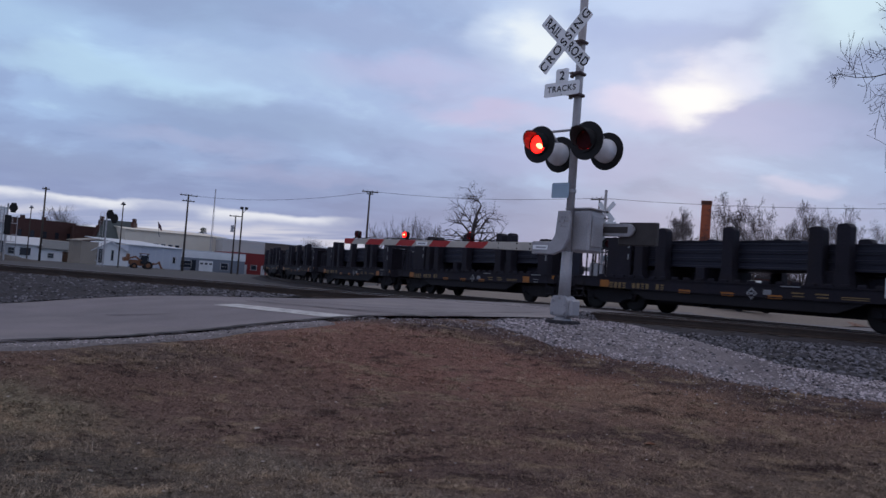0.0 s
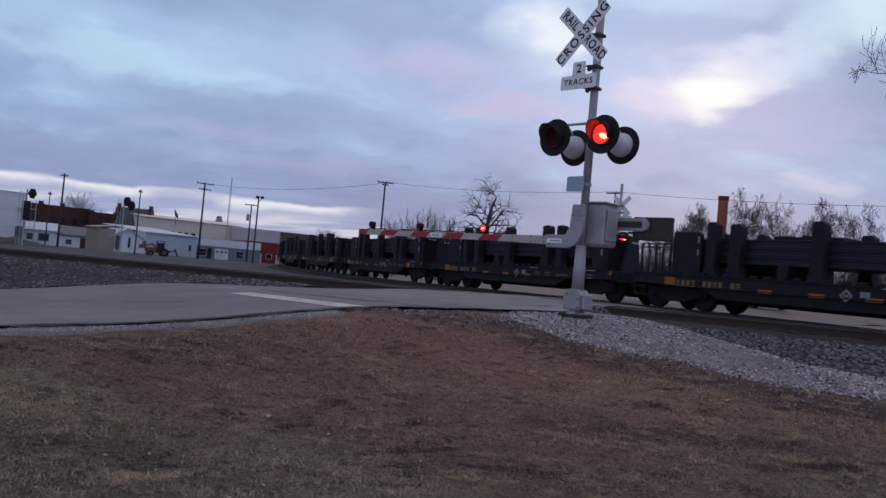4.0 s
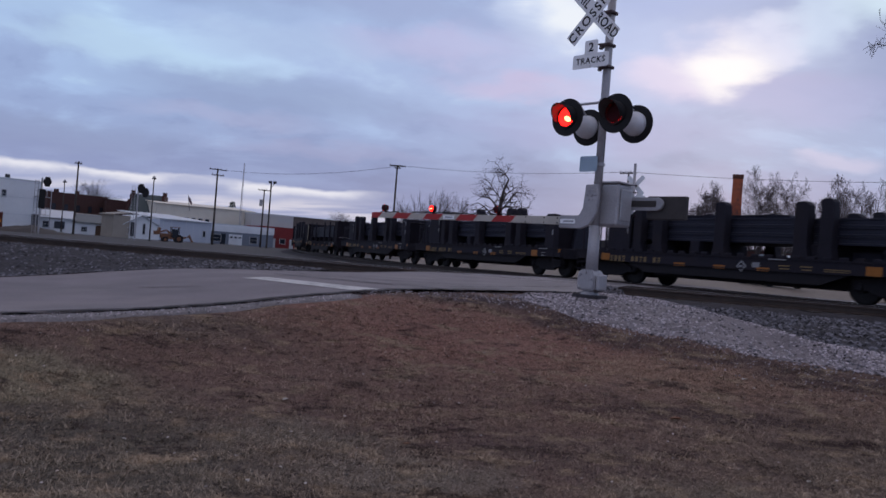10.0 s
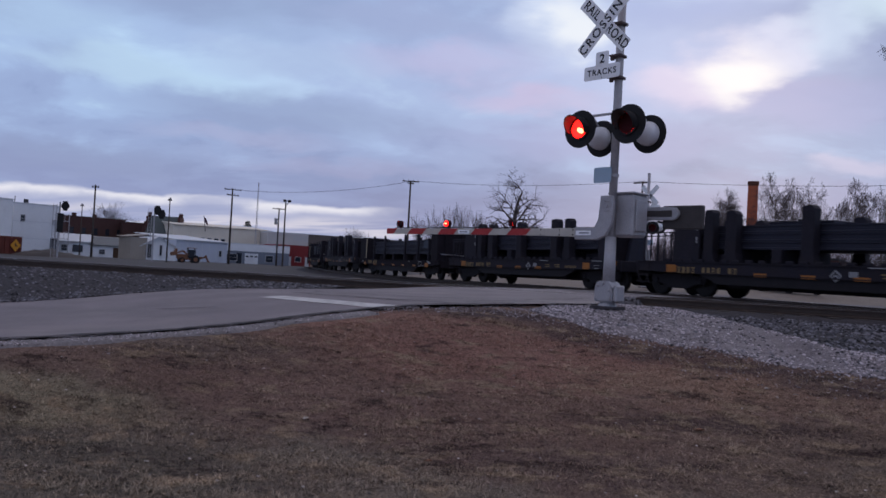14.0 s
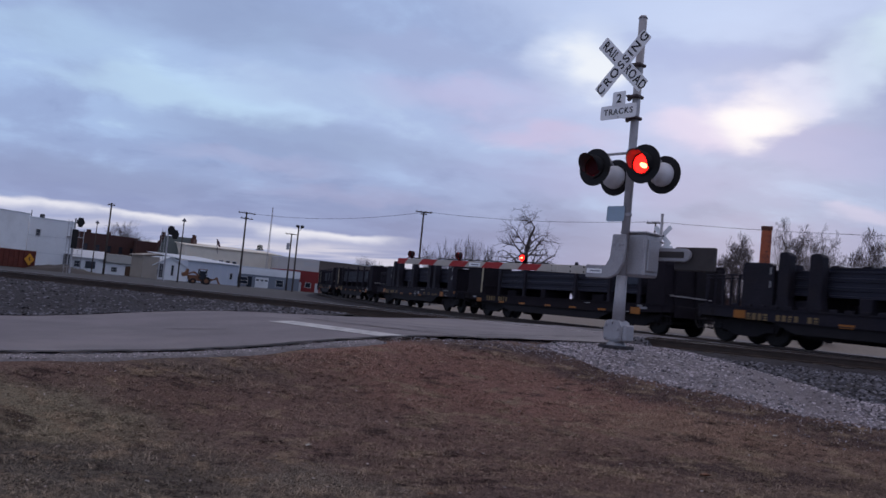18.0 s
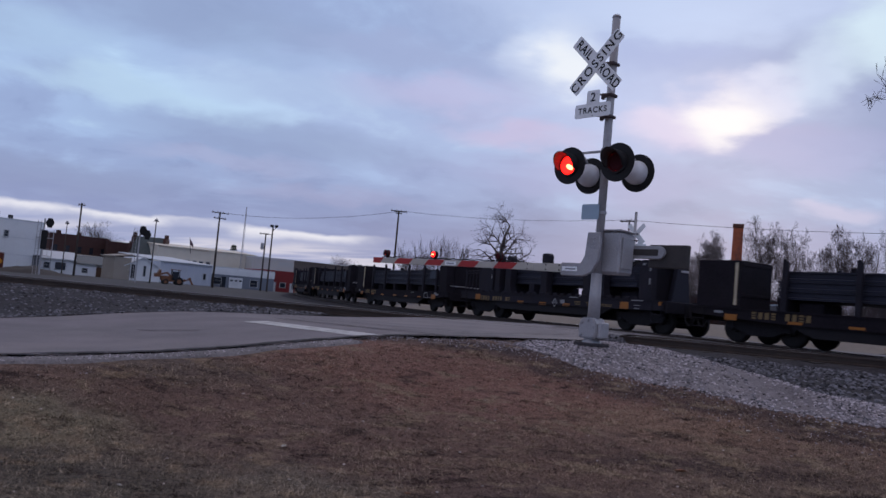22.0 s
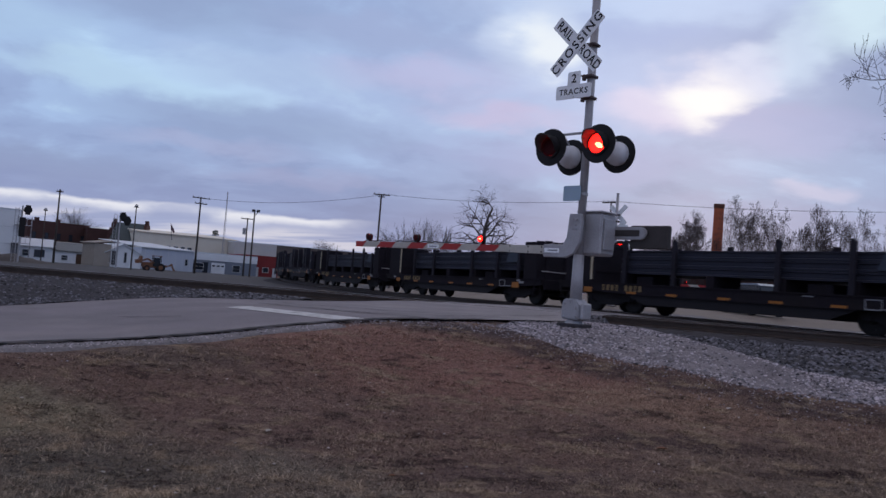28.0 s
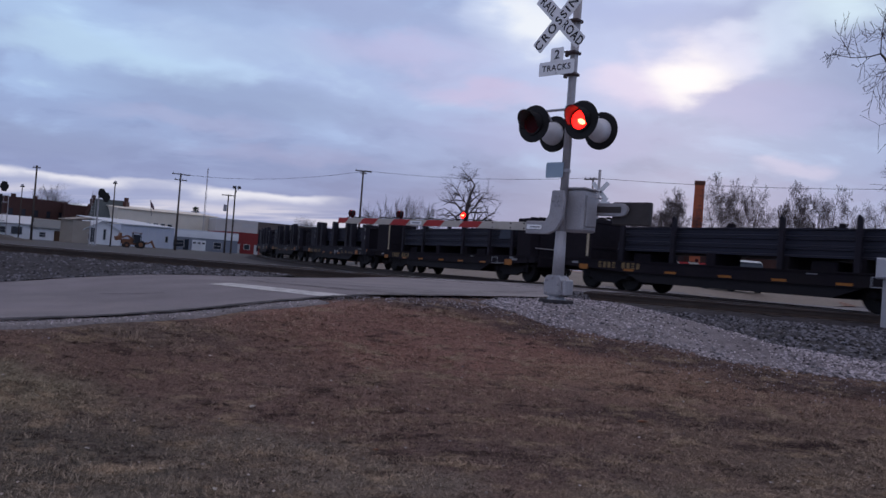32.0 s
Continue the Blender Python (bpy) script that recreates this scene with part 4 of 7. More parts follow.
def plate_outline(w, h, r=0.03, n=3):
    pts = []
    for cx, cy, a0 in ((w / 2 - r, h / 2 - r, 0), (-w / 2 + r, h / 2 - r, 90), (-w / 2 + r, -h / 2 + r, 180), (w / 2 - r, -h / 2 + r, 270)):
        for i in range(n + 1):
            a = radians(a0 + 90 * i / n)
            pts.append((cx + r * math.cos(a), cy + r * math.sin(a)))
    return pts


def plate(w, h, t=0.006, r=0.03):
    return prism(bmesh.new(), plate_outline(w, h, r), -t / 2, t / 2, "Y")


# ---- crossing signal with gate ----
FRONT = pose(0, -0.0045, 0, 90, 0, 0)      # lettering on the face towards the drivers
LENSES = []         # (lens object, its pose, phase)


def lens_unit(parent, r, m, phase, name="lens", rim=0.03):
    """A lens that turns its lit or its dark face outwards."""
    bm = bmesh.new()
    bmesh.ops.create_cone(bm, cap_ends=True, segments=24, radius1=r, radius2=r * 0.8, depth=0.016, matrix=Matrix.Translation((0, -0.009, 0)) @ Matrix.Rotation(radians(90), 4, "X"))
    lens = part(name, bm, M_RED_LIT, parent, "round red signal lens", m if phase != -1 else m @ pose(0, 0, 0, 0, 0, 180))
    bm = bmesh.new()
    bmesh.ops.create_cone(bm, cap_ends=True, segments=24, radius1=r, radius2=r * 0.8, depth=0.016, matrix=Matrix.Translation((0, 0.009, 0)) @ Matrix.Rotation(radians(-90), 4, "X"))
    part("dark_face", bm, M_RED_DARK, lens)
    if rim:
        bm = bmesh.new()
        n = 28
        rings = []
        for rad, y in ((r + 0.002, 0.03), (r + 0.002, -0.004), (r + rim, -0.004), (r + rim, 0.03)):
            rings.append([bm.verts.new((m.translation.x + rad * math.cos(2 * math.pi * i / n), m.translation.y + y, m.translation.z + rad * math.sin(2 * math.pi * i / n))) for i in range(n)])
        for p, q in zip(rings, rings[1:]):
            for i in range(n):
                bm.faces.new((p[i], p[(i + 1) % n], q[(i + 1) % n], q[i]))
        part("bezel", bm, M_BLACK, parent)
    if r < 0.1:
        bm = bmesh.new()
        box(bm, (0, -0.0185, 0), (r * 1.1, 0.004, r * 0.4), bevel=0.001)
        part("bright_core", bm, M_CORE_LIT, lens)
    LENSES.append((lens, m, phase))
    return lens


def flash_lamp(parent, m, phase, r=0.305):
    """One flashing lamp, facing -y."""
    bm = bmesh.new()
    bmesh.ops.create_cone(bm, cap_ends=True, segments=40, radius1=r, radius2=r, depth=0.012, matrix=Matrix.Rotation(radians(90), 4, "X"))
    bd = part("background_disc", bm, M_BLACK, parent, "round black background disc", m)
    bm = bmesh.new()
    rings = [(0.192, 0.006), (0.195, 0.05), (0.178, 0.13), (0.12, 0.185), (0.0, 0.205)]
    prev = None
    for rad, d in rings:
        ring = [bm.verts.new((max(rad, 0.002) * math.cos(2 * math.pi * i / 24), d, max(rad, 0.002) * math.sin(2 * math.pi * i / 24))) for i in range(24)]
        if prev:
            for i in range(24):
                bm.faces.new((prev[i], prev[(i + 1) % 24], ring[(i + 1) % 24], ring[i]))
        prev = ring
    bmesh.ops.recalc_face_normals(bm, faces=bm.faces)
    part("housing", bm, mat("aluminium_lamp_paint", (0.72, 0.72, 0.74), 0.5, 0.1, vary=0.08, scale=5, bump=0.05, dirt=(0.42, 0.41, 0.41), dirt_amount=0.5), bd, "domed grey lamp housing", smooth=True)
    # hood over the lens, open below
    bm = bmesh.new()
    k = 20
    outer, inner = [], []
    for i in range(k + 1):
        a = radians(-25 + 230 * i / k)
        up = 0.5 + 0.5 * math.sin(a)
        depth = 0.05 + 0.25 * max(0, up)
        for lst, rad in ((outer, 0.185), (inner, 0.178)):
            lst.append((bm.verts.new((rad * math.cos(a), -0.006, rad * math.sin(a))), bm.verts.new((rad * math.cos(a), -depth, rad * math.sin(a)))))
    for i in range(k):
        for lst in (outer, inner):
            bm.faces.new((lst[i][0], lst[i + 1][0], lst[i + 1][1], lst[i][1]))
        bm.faces.new((outer[i][1], outer[i + 1][1], inner[i + 1][1], inner[i][1]))
    # added inner skin, lighter than the black hood so the lens's red shows
    lining = bmesh.new()
    pts = [(lining.verts.new(p.co * 0.97 + Vector((0, -0.004, 0))), lining.verts.new(q.co * 0.97)) for p, q in inner]
    for (a0, a1), (b0, b1) in zip(pts, pts[1:]):
        lining.faces.new((a0, a1, b1, b0))
    hood = part("hood", bm, M_BLACK, bd, "black sun hood", smooth=True)
    part("hood_lining", lining, mat("lightened_hood_inside", (0.10, 0.09, 0.09), 0.55, vary=0.2, spec=0.4, bump=0), hood, smooth=True)
    lens = lens_unit(bd, 0.15, pose(0, -0.035, 0), phase)
    bm = bmesh.new()
    bmesh.ops.create_uvsphere(bm, u_segments=12, v_segments=8, radius=0.055, matrix=Matrix.Translation((0.045, -0.017, -0.035)) @ Matrix.Rotation(radians(25), 4, "Y") @ Matrix.Diagonal((1.35, 0.16, 0.7, 1)))
    part("bright_core", bm, M_CORE_LIT, lens, smooth=True)
    return bd


def crossing_signal(m, label, phases, arm_len=5.52, with_signs=True, lift=0.0, tip=-1, buck=(-0.17, 4.57), aim=0.0):
    sig = thing("crossing_signal", label, "railroad signal", m)
    # foot and mast
    bm = bmesh.new()
    rod(bm, (0, 0, 0), (0, 0, 0.045), 0.29, 0.27, 24)
    part("foot_plate", bm, M_BALLAST, sig, "dark round concrete foot")
    bm = bmesh.new()
    rod(bm, (0, 0, 0.04), (0, 0, 0.13), 0.16, 0.10, 16)
    part("base_flange", bm, M_ALU, sig)
    bm = bmesh.new()
    prism(bm, [(-0.17, 0.11), (0.17, 0.11), (0.17, 0.32), (0.1, 0.44), (-0.12, 0.44), (-0.17, 0.36)], -0.15, 0.15, "Y")
    bmesh.ops.bevel(bm, geom=bm.edges[:], offset=0.02, segments=2, affect="EDGES")
    jb = part("junction_box_base", bm, M_ALU, sig, "cast metal junction box base")
    for x, z in ((-0.12, 0.16), (0.12, 0.16), (-0.11, 0.36), (0.11, 0.30), (0, 0.40)):
        bm = bmesh.new()
        rod(bm, (x, -0.15, z), (x, -0.175, z), 0.022, n=6)
        part("bolt", bm, M_ALU, jb)
    bm = bmesh.new()
    box(bm, (0.2, 0.0, 0.25), (0.07, 0.24, 0.26), bevel=0.02)
    part("cover", bm, M_ALU, jb)
    bm = bmesh.new()
    rod(bm, (0, 0, 0.38), (0, 0, 1.15), 0.1, 0.085, 20)
    rod(bm, (0, 0, 1.15), (0, 0, 5.38), 0.066, 0.066, 20)
    rod(bm, (0, 0, 5.36), (0, 0, 5.4), 0.075, 0.055, 20)
    part("mast", bm, M_ALU, sig, "tall grey steel mast", smooth=True)
    if with_signs:
        # crossbuck
        cb = Matrix.Translation((buck[0], -0.22, buck[1]))
        for name, ang, word in (("crossbuck_blade", 45, "RAIL ROAD"), ("crossbuck_blade", -45, "CROSSING")):
            bm = plate(1.22, 0.229, 0.005, 0.02)
            bl = part(name, bm, M_SIGN, sig, "white board with black capital letters", cb @ Matrix.Translation((0, -0.004 if ang < 0 else 0.004, 0)) @ Matrix.Rotation(radians(ang), 4, "Y"))
            if ang < 0:
                lettering("CROSSING", 0.21, bl, FRONT, spread=1.3)
            else:
                for dx, wd in ((-0.36, "RAIL"), (0.36, "ROAD")):
                    lettering(wd, 0.21, bl, pose(dx, -0.0045, 0, 90, 0, 0), width=0.86, spread=1.1)
        # number of tracks
        for z, w, h, txt in ((3.79, 0.69, 0.23, "TRACKS"), (4.0, 0.25, 0.24, "2")):
            p = part("track_count_plate", plate(w, h, 0.005), M_SIGN, sig, "white plate with black lettering", Matrix.Translation((-0.185, -0.21 - (0.003 if txt == "2" else 0), z)))
            lettering(txt, 0.135 if txt == "TRACKS" else 0.2, p, FRONT, spread=1.18)
        # brackets
        for z, x in ((buck[1], buck[0]), (4.05, -0.12), (3.7, -0.19)):
            bm = bmesh.new()
            rod(bm, (x, -0.21, z), (0, -0.05, z), 0.014, n=8)
            box(bm, (0, -0.03, z), (0.19, 0.2, 0.05), bevel=0.012)
            box(bm, (-0.07, -0.1, z - 0.02), (0.06, 0.06, 0.1), bevel=0.012)
            part("sign_bracket", bm, mat("rusty_clamp", (0.10, 0.075, 0.075), 0.7, 0.3), sig, "dark rusty clamp")
        pl = part("notice_plate", plate(0.34, 0.25, 0.004), M_BLUE, sig, "small plain blue grey notice plate", Matrix.Translation((-0.15, -0.1, 2.14)))
        bm = bmesh.new()
        rod(bm, (-0.16, -0.09, 2.14), (0, 0, 2.14), 0.012, n=6)
        rod(bm, (0, 0, 2.11), (0, 0, 2.16), 0.08, n=16)
        part("sign_bracket", bm, M_ALU, sig)
    # lamps
    bm = bmesh.new()
    rod(bm, (-0.45, -0.1, 3.12), (0.45, -0.1, 3.12), 0.022, n=10)
    rod(bm, (0, -0.1, 3.12), (0, 0.1, 3.12), 0.022, n=10)
    rod(bm, (0, 0, 3.06), (0, 0, 3.18), 0.085, n=16)
    part("lamp_crossarm", bm, M_ALU, sig)
    for x, y, z, rz, ph in ((-0.457, -0.34, 2.87, 0, phases[0]), (0.457, -0.34, 2.87, 0, phases[1]), (-0.457, 0.24, 2.80, 180, phases[2]), (0.457, 0.24, 2.80, 180, phases[3])):
        z += lift
        flash_lamp(sig, pose(x, y, z, 0, 0, rz + aim), ph)
        bm = bmesh.new()
        rod(bm, (x, y * 0.6, z + 0.2), (x * 0.9, -0.1, 3.12), 0.016, n=8)
        part("lamp_hanger", bm, M_ALU, sig)
    # gate mechanism, hung on the mast
    bm = bmesh.new()
    box(bm, (0.14, 0.24, 1.5), (0.46, 0.42, 0.68), bevel=0.035)
    mech = part("gate_mechanism", bm, M_ALU, sig, "grey metal gate mechanism housing")
    bm = bmesh.new()
    box(bm, (0.14, 0.24, 1.855), (0.5, 0.46, 0.03), bevel=0.01)
    part("lid", bm, M_ALU, mech)
    bm = bmesh.new()
    box(bm, (0.385, 0.24, 1.5), (0.03, 0.3, 0.5), bevel=0.01)
    part("access_door", bm, M_ALU, mech)
    # the hub and its bent arm bracket
    bm = bmesh.new()
    prism(bm, [(-0.12, 1.80), (0.10, 1.80), (0.13, 1.66), (0.11, 1.34), (0.0, 1.16), (-0.16, 1.09), (-0.60, 1.09), (-0.60, 1.30), (-0.22, 1.30), (-0.15, 1.42)], -0.17, -0.10, "Y")
    bmesh.ops.bevel(bm, geom=bm.edges[:], offset=0.012, segments=1, affect="EDGES")
    hub = part("arm_bracket", bm, M_ALU, sig, "cast grey arm bracket")
    for i in range(7):
        a = 2 * math.pi * i / 6
        x, z = (0, 1.63) if i == 6 else (0.075 * math.cos(a), 1.63 + 0.085 * math.sin(a))
        bm = bmesh.new()
        rod(bm, (x, -0.165, z), (x, -0.19, z), 0.03 if i == 6 else 0.014, n=8)
        part("bolt", bm, M_ALU, hub)
    bm = plate(0.3, 0.075, 0.004, 0.01)
    part("name_plate", bm, M_SIGN, hub, "small white plate with a grey line", Matrix.Translation((-0.42, -0.176, 1.2)))
    part("plate_line", plate(0.2, 0.02, 0.004, 0.004), mat("grey_print", (0.25, 0.25, 0.27), 0.7), hub, "", Matrix.Translation((-0.40, -0.179, 1.2)))
    # counterweight on the other side
    bm = bmesh.new()
    prism(bm, [(0.15, 1.66), (0.82, 1.66), (0.89, 1.62), (0.92, 1.56), (0.89, 1.49), (0.82, 1.45), (0.15, 1.45)], 0.46, 0.52, "Y")
    bmesh.ops.bevel(bm, geom=bm.edges[:], offset=0.012, segments=2, affect="EDGES")
    ca = part("counterweight_arm", bm, M_ALU, sig, "grey counterweight arm with a rounded end")
    bm = bmesh.new()
    box(bm, (0.55, 0.455, 1.555), (0.5, 0.012, 0.1), bevel=0.004)
    part("arm_web", bm, mat("dark_cast_iron", (0.07, 0.062, 0.06), 0.8, 0.2), ca)
    bm = bmesh.new()
    box(bm, (0.93, 0.58, 1.5), (0.68, 0.1, 0.37), bevel=0.015)
    part("counterweight", bm, mat("dark_cast_iron", (0.07, 0.062, 0.06), 0.8, 0.2), sig, "heavy dark cast counterweight")
    # the lowered arm
    z0, x0 = 1.21, -0.52
    bm = bmesh.new()
    prism(bm, [(x0, z0 - 0.07), (x0, z0 + 0.07), (x0 - 1.2, z0 + 0.06), (x0 - 1.2, z0 - 0.06)], -0.16, -0.115, "Y")
    arm = part("gate_arm", bm, M_ARM_WHITE, sig, "lowered gate arm with slanted red and white stripes")
    for dx in (0.12, 0.4, 0.8):
        for dz in (-0.04, 0.04):
            bm = bmesh.new()
            rod(bm, (x0 - dx, -0.158, z0 + dz), (x0 - dx, -0.17, z0 + dz), 0.014, n=6)
            part("bolt", bm, M_LETTER, arm)
    L = arm_len - 0.52
    step = 0.455
    x = -1.205
    i = 0
    while x > -arm_len + 0.02:
        x2 = max(x - step, -arm_len)
        h = 0.055
        bm = bmesh.new()
        sl = 0.12
        prism(bm, [(x, z0 - h), (x + (sl if i else 0), z0 + h), (x2 + (sl if x2 > -arm_len else 0), z0 + h), (x2, z0 - h)], -0.168 - 0.002 * (i % 2), -0.112, "Y")
        part("arm_stripe", bm, M_ARM_RED if i % 2 else M_ARM_WHITE, arm)
        x, i = x2, i + 1
    for k, fx in enumerate((-5.1, -3.66, -1.98)):
        bm = bmesh.new()
        rod(bm, (fx, -0.14, z0 + 0.05), (fx, -0.14, z0 + 0.1), 0.03, n=8)
        box(bm, (fx, -0.14, z0 + 0.15), (0.11, 0.1, 0.13), bevel=0.03)
        lamp = part("arm_lamp", bm, M_RED_DARK, arm, "small red lamp on the arm")
        lens_unit(lamp, 0.055, pose(fx, -0.205, z0 + 0.15), (1, 0, 1)[k] if k else tip, "arm_lens", 0.012)
    pts = [(x0 - 0.9 - 0.11 * j, -0.14, z0 + 0.075 + (0.012 * math.sin(j * 2.1)) - (0.06 if 26 < j < 30 else 0)) for j in range(int((L - 1.0) / 0.11))]
    bm = bmesh.new()
    for a, b in zip(pts, pts[1:]):
        rod(bm, a, b, 0.011, n=6)
    part("arm_cable", bm, M_WIRE, arm, "black cable along the arm")
    part("arm_label", plate(0.3, 0.07, 0.003, 0.005), M_SIGN, arm, "white label with a grey bar", Matrix.Translation((-3.2, -0.174, z0 - 0.005)))
    part("label_bar", plate(0.2, 0.02, 0.003, 0.004), mat("grey_print", (0.25, 0.25, 0.27), 0.7), arm, "", Matrix.Translation((-3.2, -0.177, z0 - 0.005)))
    return sig


SIGNAL = pose(2.05, 12.64, -0.04, 0, 0, -44.4)
crossing_signal(SIGNAL, "grey crossing signal with crossbuck, red flashers and lowered gate", (0, 1, 0, 1))


# ---- the train ----
WHEEL_R = 0.42


def wheelset_mesh():
    bm = bmesh.new()
    for sy in (-1, 1):
        rod(bm, (0, sy * 0.70, 0), (0, sy * 0.83, 0), WHEEL_R + 0.025 if sy else 0, WHEEL_R, 24)
        rod(bm, (0, sy * 0.83, 0), (0, sy * 0.85, 0), WHEEL_R, WHEEL_R * 0.86, 24)
        rod(bm, (0, sy * 0.85, 0), (0, sy * 0.92, 0), 0.14, 0.11, 12)
        for i in range(6):
            a = i * math.pi / 3
            box(bm, (0.27 * math.cos(a), sy * 0.852, 0.27 * math.sin(a)), (0.05, 0.012, 0.05))
    rod(bm, (0, -0.72, 0), (0, 0.72, 0), 0.08, n=10)
    return bm


def truck(parent, x):
    bm = bmesh.new()
    box(bm, (0, 0, 0.56), (0.4, 2.1, 0.28), bevel=0.03)
    tr = part("truck", bm, M_TRUCK, parent, "four-wheel freight truck of cast steel", pose(x, 0, 0))
    for sy in (-1, 1):
        bm = bmesh.new()
        prism(bm, [(-1.15, 0.55), (-1.1, 0.66), (-0.7, 0.64), (-0.35, 0.76), (0.35, 0.76), (0.7, 0.64), (1.1, 0.66), (1.15, 0.55), (1.05, 0.36), (0.72, 0.36), (0.4, 0.22), (-0.4, 0.22), (-0.72, 0.36), (-1.05, 0.36)], sy * 0.97 - 0.07, sy * 0.97 + 0.07, "Y")
        bmesh.ops.bevel(bm, geom=bm.edges[:], offset=0.02, segments=1, affect="EDGES")
        part("side_frame", bm, M_TRUCK, tr)
        for dx in (-0.16, 0, 0.16):
            bm = bmesh.new()
            rod(bm, (dx, sy * 0.98, 0.3), (dx, sy * 0.98, 0.52), 0.07, n=10)
            part("spring", bm, M_TRUCK, tr)
        for wx in (-0.89, 0.89):
            bm = bmesh.new()
            rod(bm, (wx, sy * 1.03, 0.45), (wx, sy * 1.08, 0.45), 0.1, 0.085, 12)
            part("bearing_cap", bm, M_TRUCK, tr)
    for wx in (-0.89, 0.89):
        part("wheelset", wheelset_mesh(), M_WHEEL, tr, "axle with two steel wheels", pose(wx, 0, WHEEL_R))
    return tr


def bent_rod(bm, pts, r, n=6):
    """One round bar through a row of points."""
    pts = [Vector(q) for q in pts]
    rings = []
    for i, q in enumerate(pts):
        d = (pts[min(i + 1, len(pts) - 1)] - pts[max(i - 1, 0)]).normalized()
        u = d.cross(Vector((0, 1, 0.01))).normalized()
        v = d.cross(u)
        rings.append([bm.verts.new(q + u * (r * math.cos(6.2832 * k / n)) + v * (r * math.sin(6.2832 * k / n))) for k in range(n)])
    for a, b in zip(rings, rings[1:]):
        for k in range(n):
            bm.faces.new((a[k], a[(k + 1) % n], b[(k + 1) % n], b[k]))
    bm.faces.new(rings[0])
    bm.faces.new(rings[-1][::-1])
    return bm


def car_frame(name, label, L, truck_x, top=1.05, pockets=True, paint=M_CAR):
    car = thing(name, label, "flat car", group="cars of the freight train")
    H = L / 2 - 0.45
    bm = bmesh.new()
    box(bm, (0, 0, top - 0.05), (2 * H - 0.1, 2.66, 0.09))
    part("deck", bm, paint, car, "dark worn steel deck")
    low = top - 0.5
    for sy in (-1, 1):
        bm = bmesh.new()
        q = truck_x - 1.3
        prism(bm, [(-H, 0.74), (-H, top), (H, top), (H, 0.74), (q + 0.4, top - 0.34), (-q - 0.4, top - 0.34)], sy * 1.36 - 0.05, sy * 1.36 + 0.05, "Y")
        part("side_sill", bm, paint, car, "grimy dark side sill")
        bm = bmesh.new()
        prism(bm, [(-q - 0.3, top - 0.34), (q + 0.3, top - 0.34), (q, low + 0.05), (q - 0.5, low - 0.14), (-q + 0.5, low - 0.14), (-q, low + 0.05)], sy * 1.3 - 0.04, sy * 1.3 + 0.04, "Y")
        part("sill_skirt", bm, M_TRUCK, car, "soot black web under the sill")
        bm = bmesh.new()
        box(bm, (0, sy * 1.39, top - 0.005), (2 * H, 0.12, 0.035))
        box(bm, (0, sy * 1.385, top - 0.335), (2 * q + 0.6, 0.07, 0.03))
        part("sill_flange", bm, paint, car)
        for i in range(24 if pockets else 0):
            bm = bmesh.new()
            box(bm, (-H + 1.3 + i * (2 * H - 2.6) / 23, sy * 1.36, top + 0.052), (0.23, 0.1, 0.085), bevel=0.014)
            part("stake_pocket", bm, paint, car)
    bm = bmesh.new()
    prism(bm, [(-H - 0.1, 0.6), (-H - 0.1, top - 0.09), (H + 0.1, top - 0.09), (H + 0.1, 0.6), (truck_x - 1.1, 0.58), (truck_x - 1.6, 0.3), (-truck_x + 1.6, 0.3), (-truck_x + 1.1, 0.58)], -0.55, 0.55, "Y")
    part("centre_sill", bm, M_TRUCK, car)
    bm = bmesh.new()
    rod(bm, (1.0, -0.75, 0.5), (2.6, -0.75, 0.5), 0.17, n=12)
    part("air_tank", bm, paint, car)
    bm = bmesh.new()
    box(bm, (-1.6, -0.8, 0.5), (0.7, 0.4, 0.34), bevel=0.04)
    part("brake_gear_box", bm, paint, car)
    for sx in (-1, 1):
        bm = bmesh.new()
        box(bm, (sx * (H + 0.02), 0, top - 0.19), (0.1, 2.72, 0.38), bevel=0.02)
        part("end_sill", bm, paint, car)
        bm = bmesh.new()
        box(bm, (sx * (H + 0.26), 0, 0.76), (0.42, 0.18, 0.2), bevel=0.03)
        box(bm, (sx * (H + 0.43), 0.03, 0.76), (0.13, 0.28, 0.26), bevel=0.04)
        part("coupler", bm, M_TRUCK, car)
        bm = bmesh.new()
        bent_rod(bm, [(sx * (H + 0.08 * j), -0.5, 0.66 - 0.34 * math.sin(math.pi * j / 6)) for j in range(7)], 0.028)
        part("air_hose", bm, M_BLACK, car, "hanging rubber air hose")
        bm = bmesh.new()
        for z in (0.36, 0.6):
            rod(bm, (sx * (H - 0.3) - 0.22, -1.42, z), (sx * (H - 0.3) + 0.22, -1.42, z), 0.014, n=6)
        for dx in (-0.22, 0.22):
            rod(bm, (sx * (H - 0.3) + dx, -1.42, 0.34), (sx * (H - 0.3) + dx, -1.42, 0.98), 0.014, n=6)
        part("step_ladder", bm, paint, car)
    bm = bmesh.new()
    rod(bm, (-H + 0.12, 1.1, top - 0.03), (-H + 0.12, 1.1, 1.4), 0.02, n=6)
    bmesh.ops.create_cone(bm, cap_ends=True, segments=16, radius1=0.2, radius2=0.2, depth=0.03, matrix=Matrix.Translation((-H + 0.12, 1.06, 1.4)) @ Matrix.Rotation(radians(90), 4, "X"))
    part("brake_wheel", bm, paint, car)
    for sx in (-1, 1):
        truck(car, sx * truck_x)
    return car


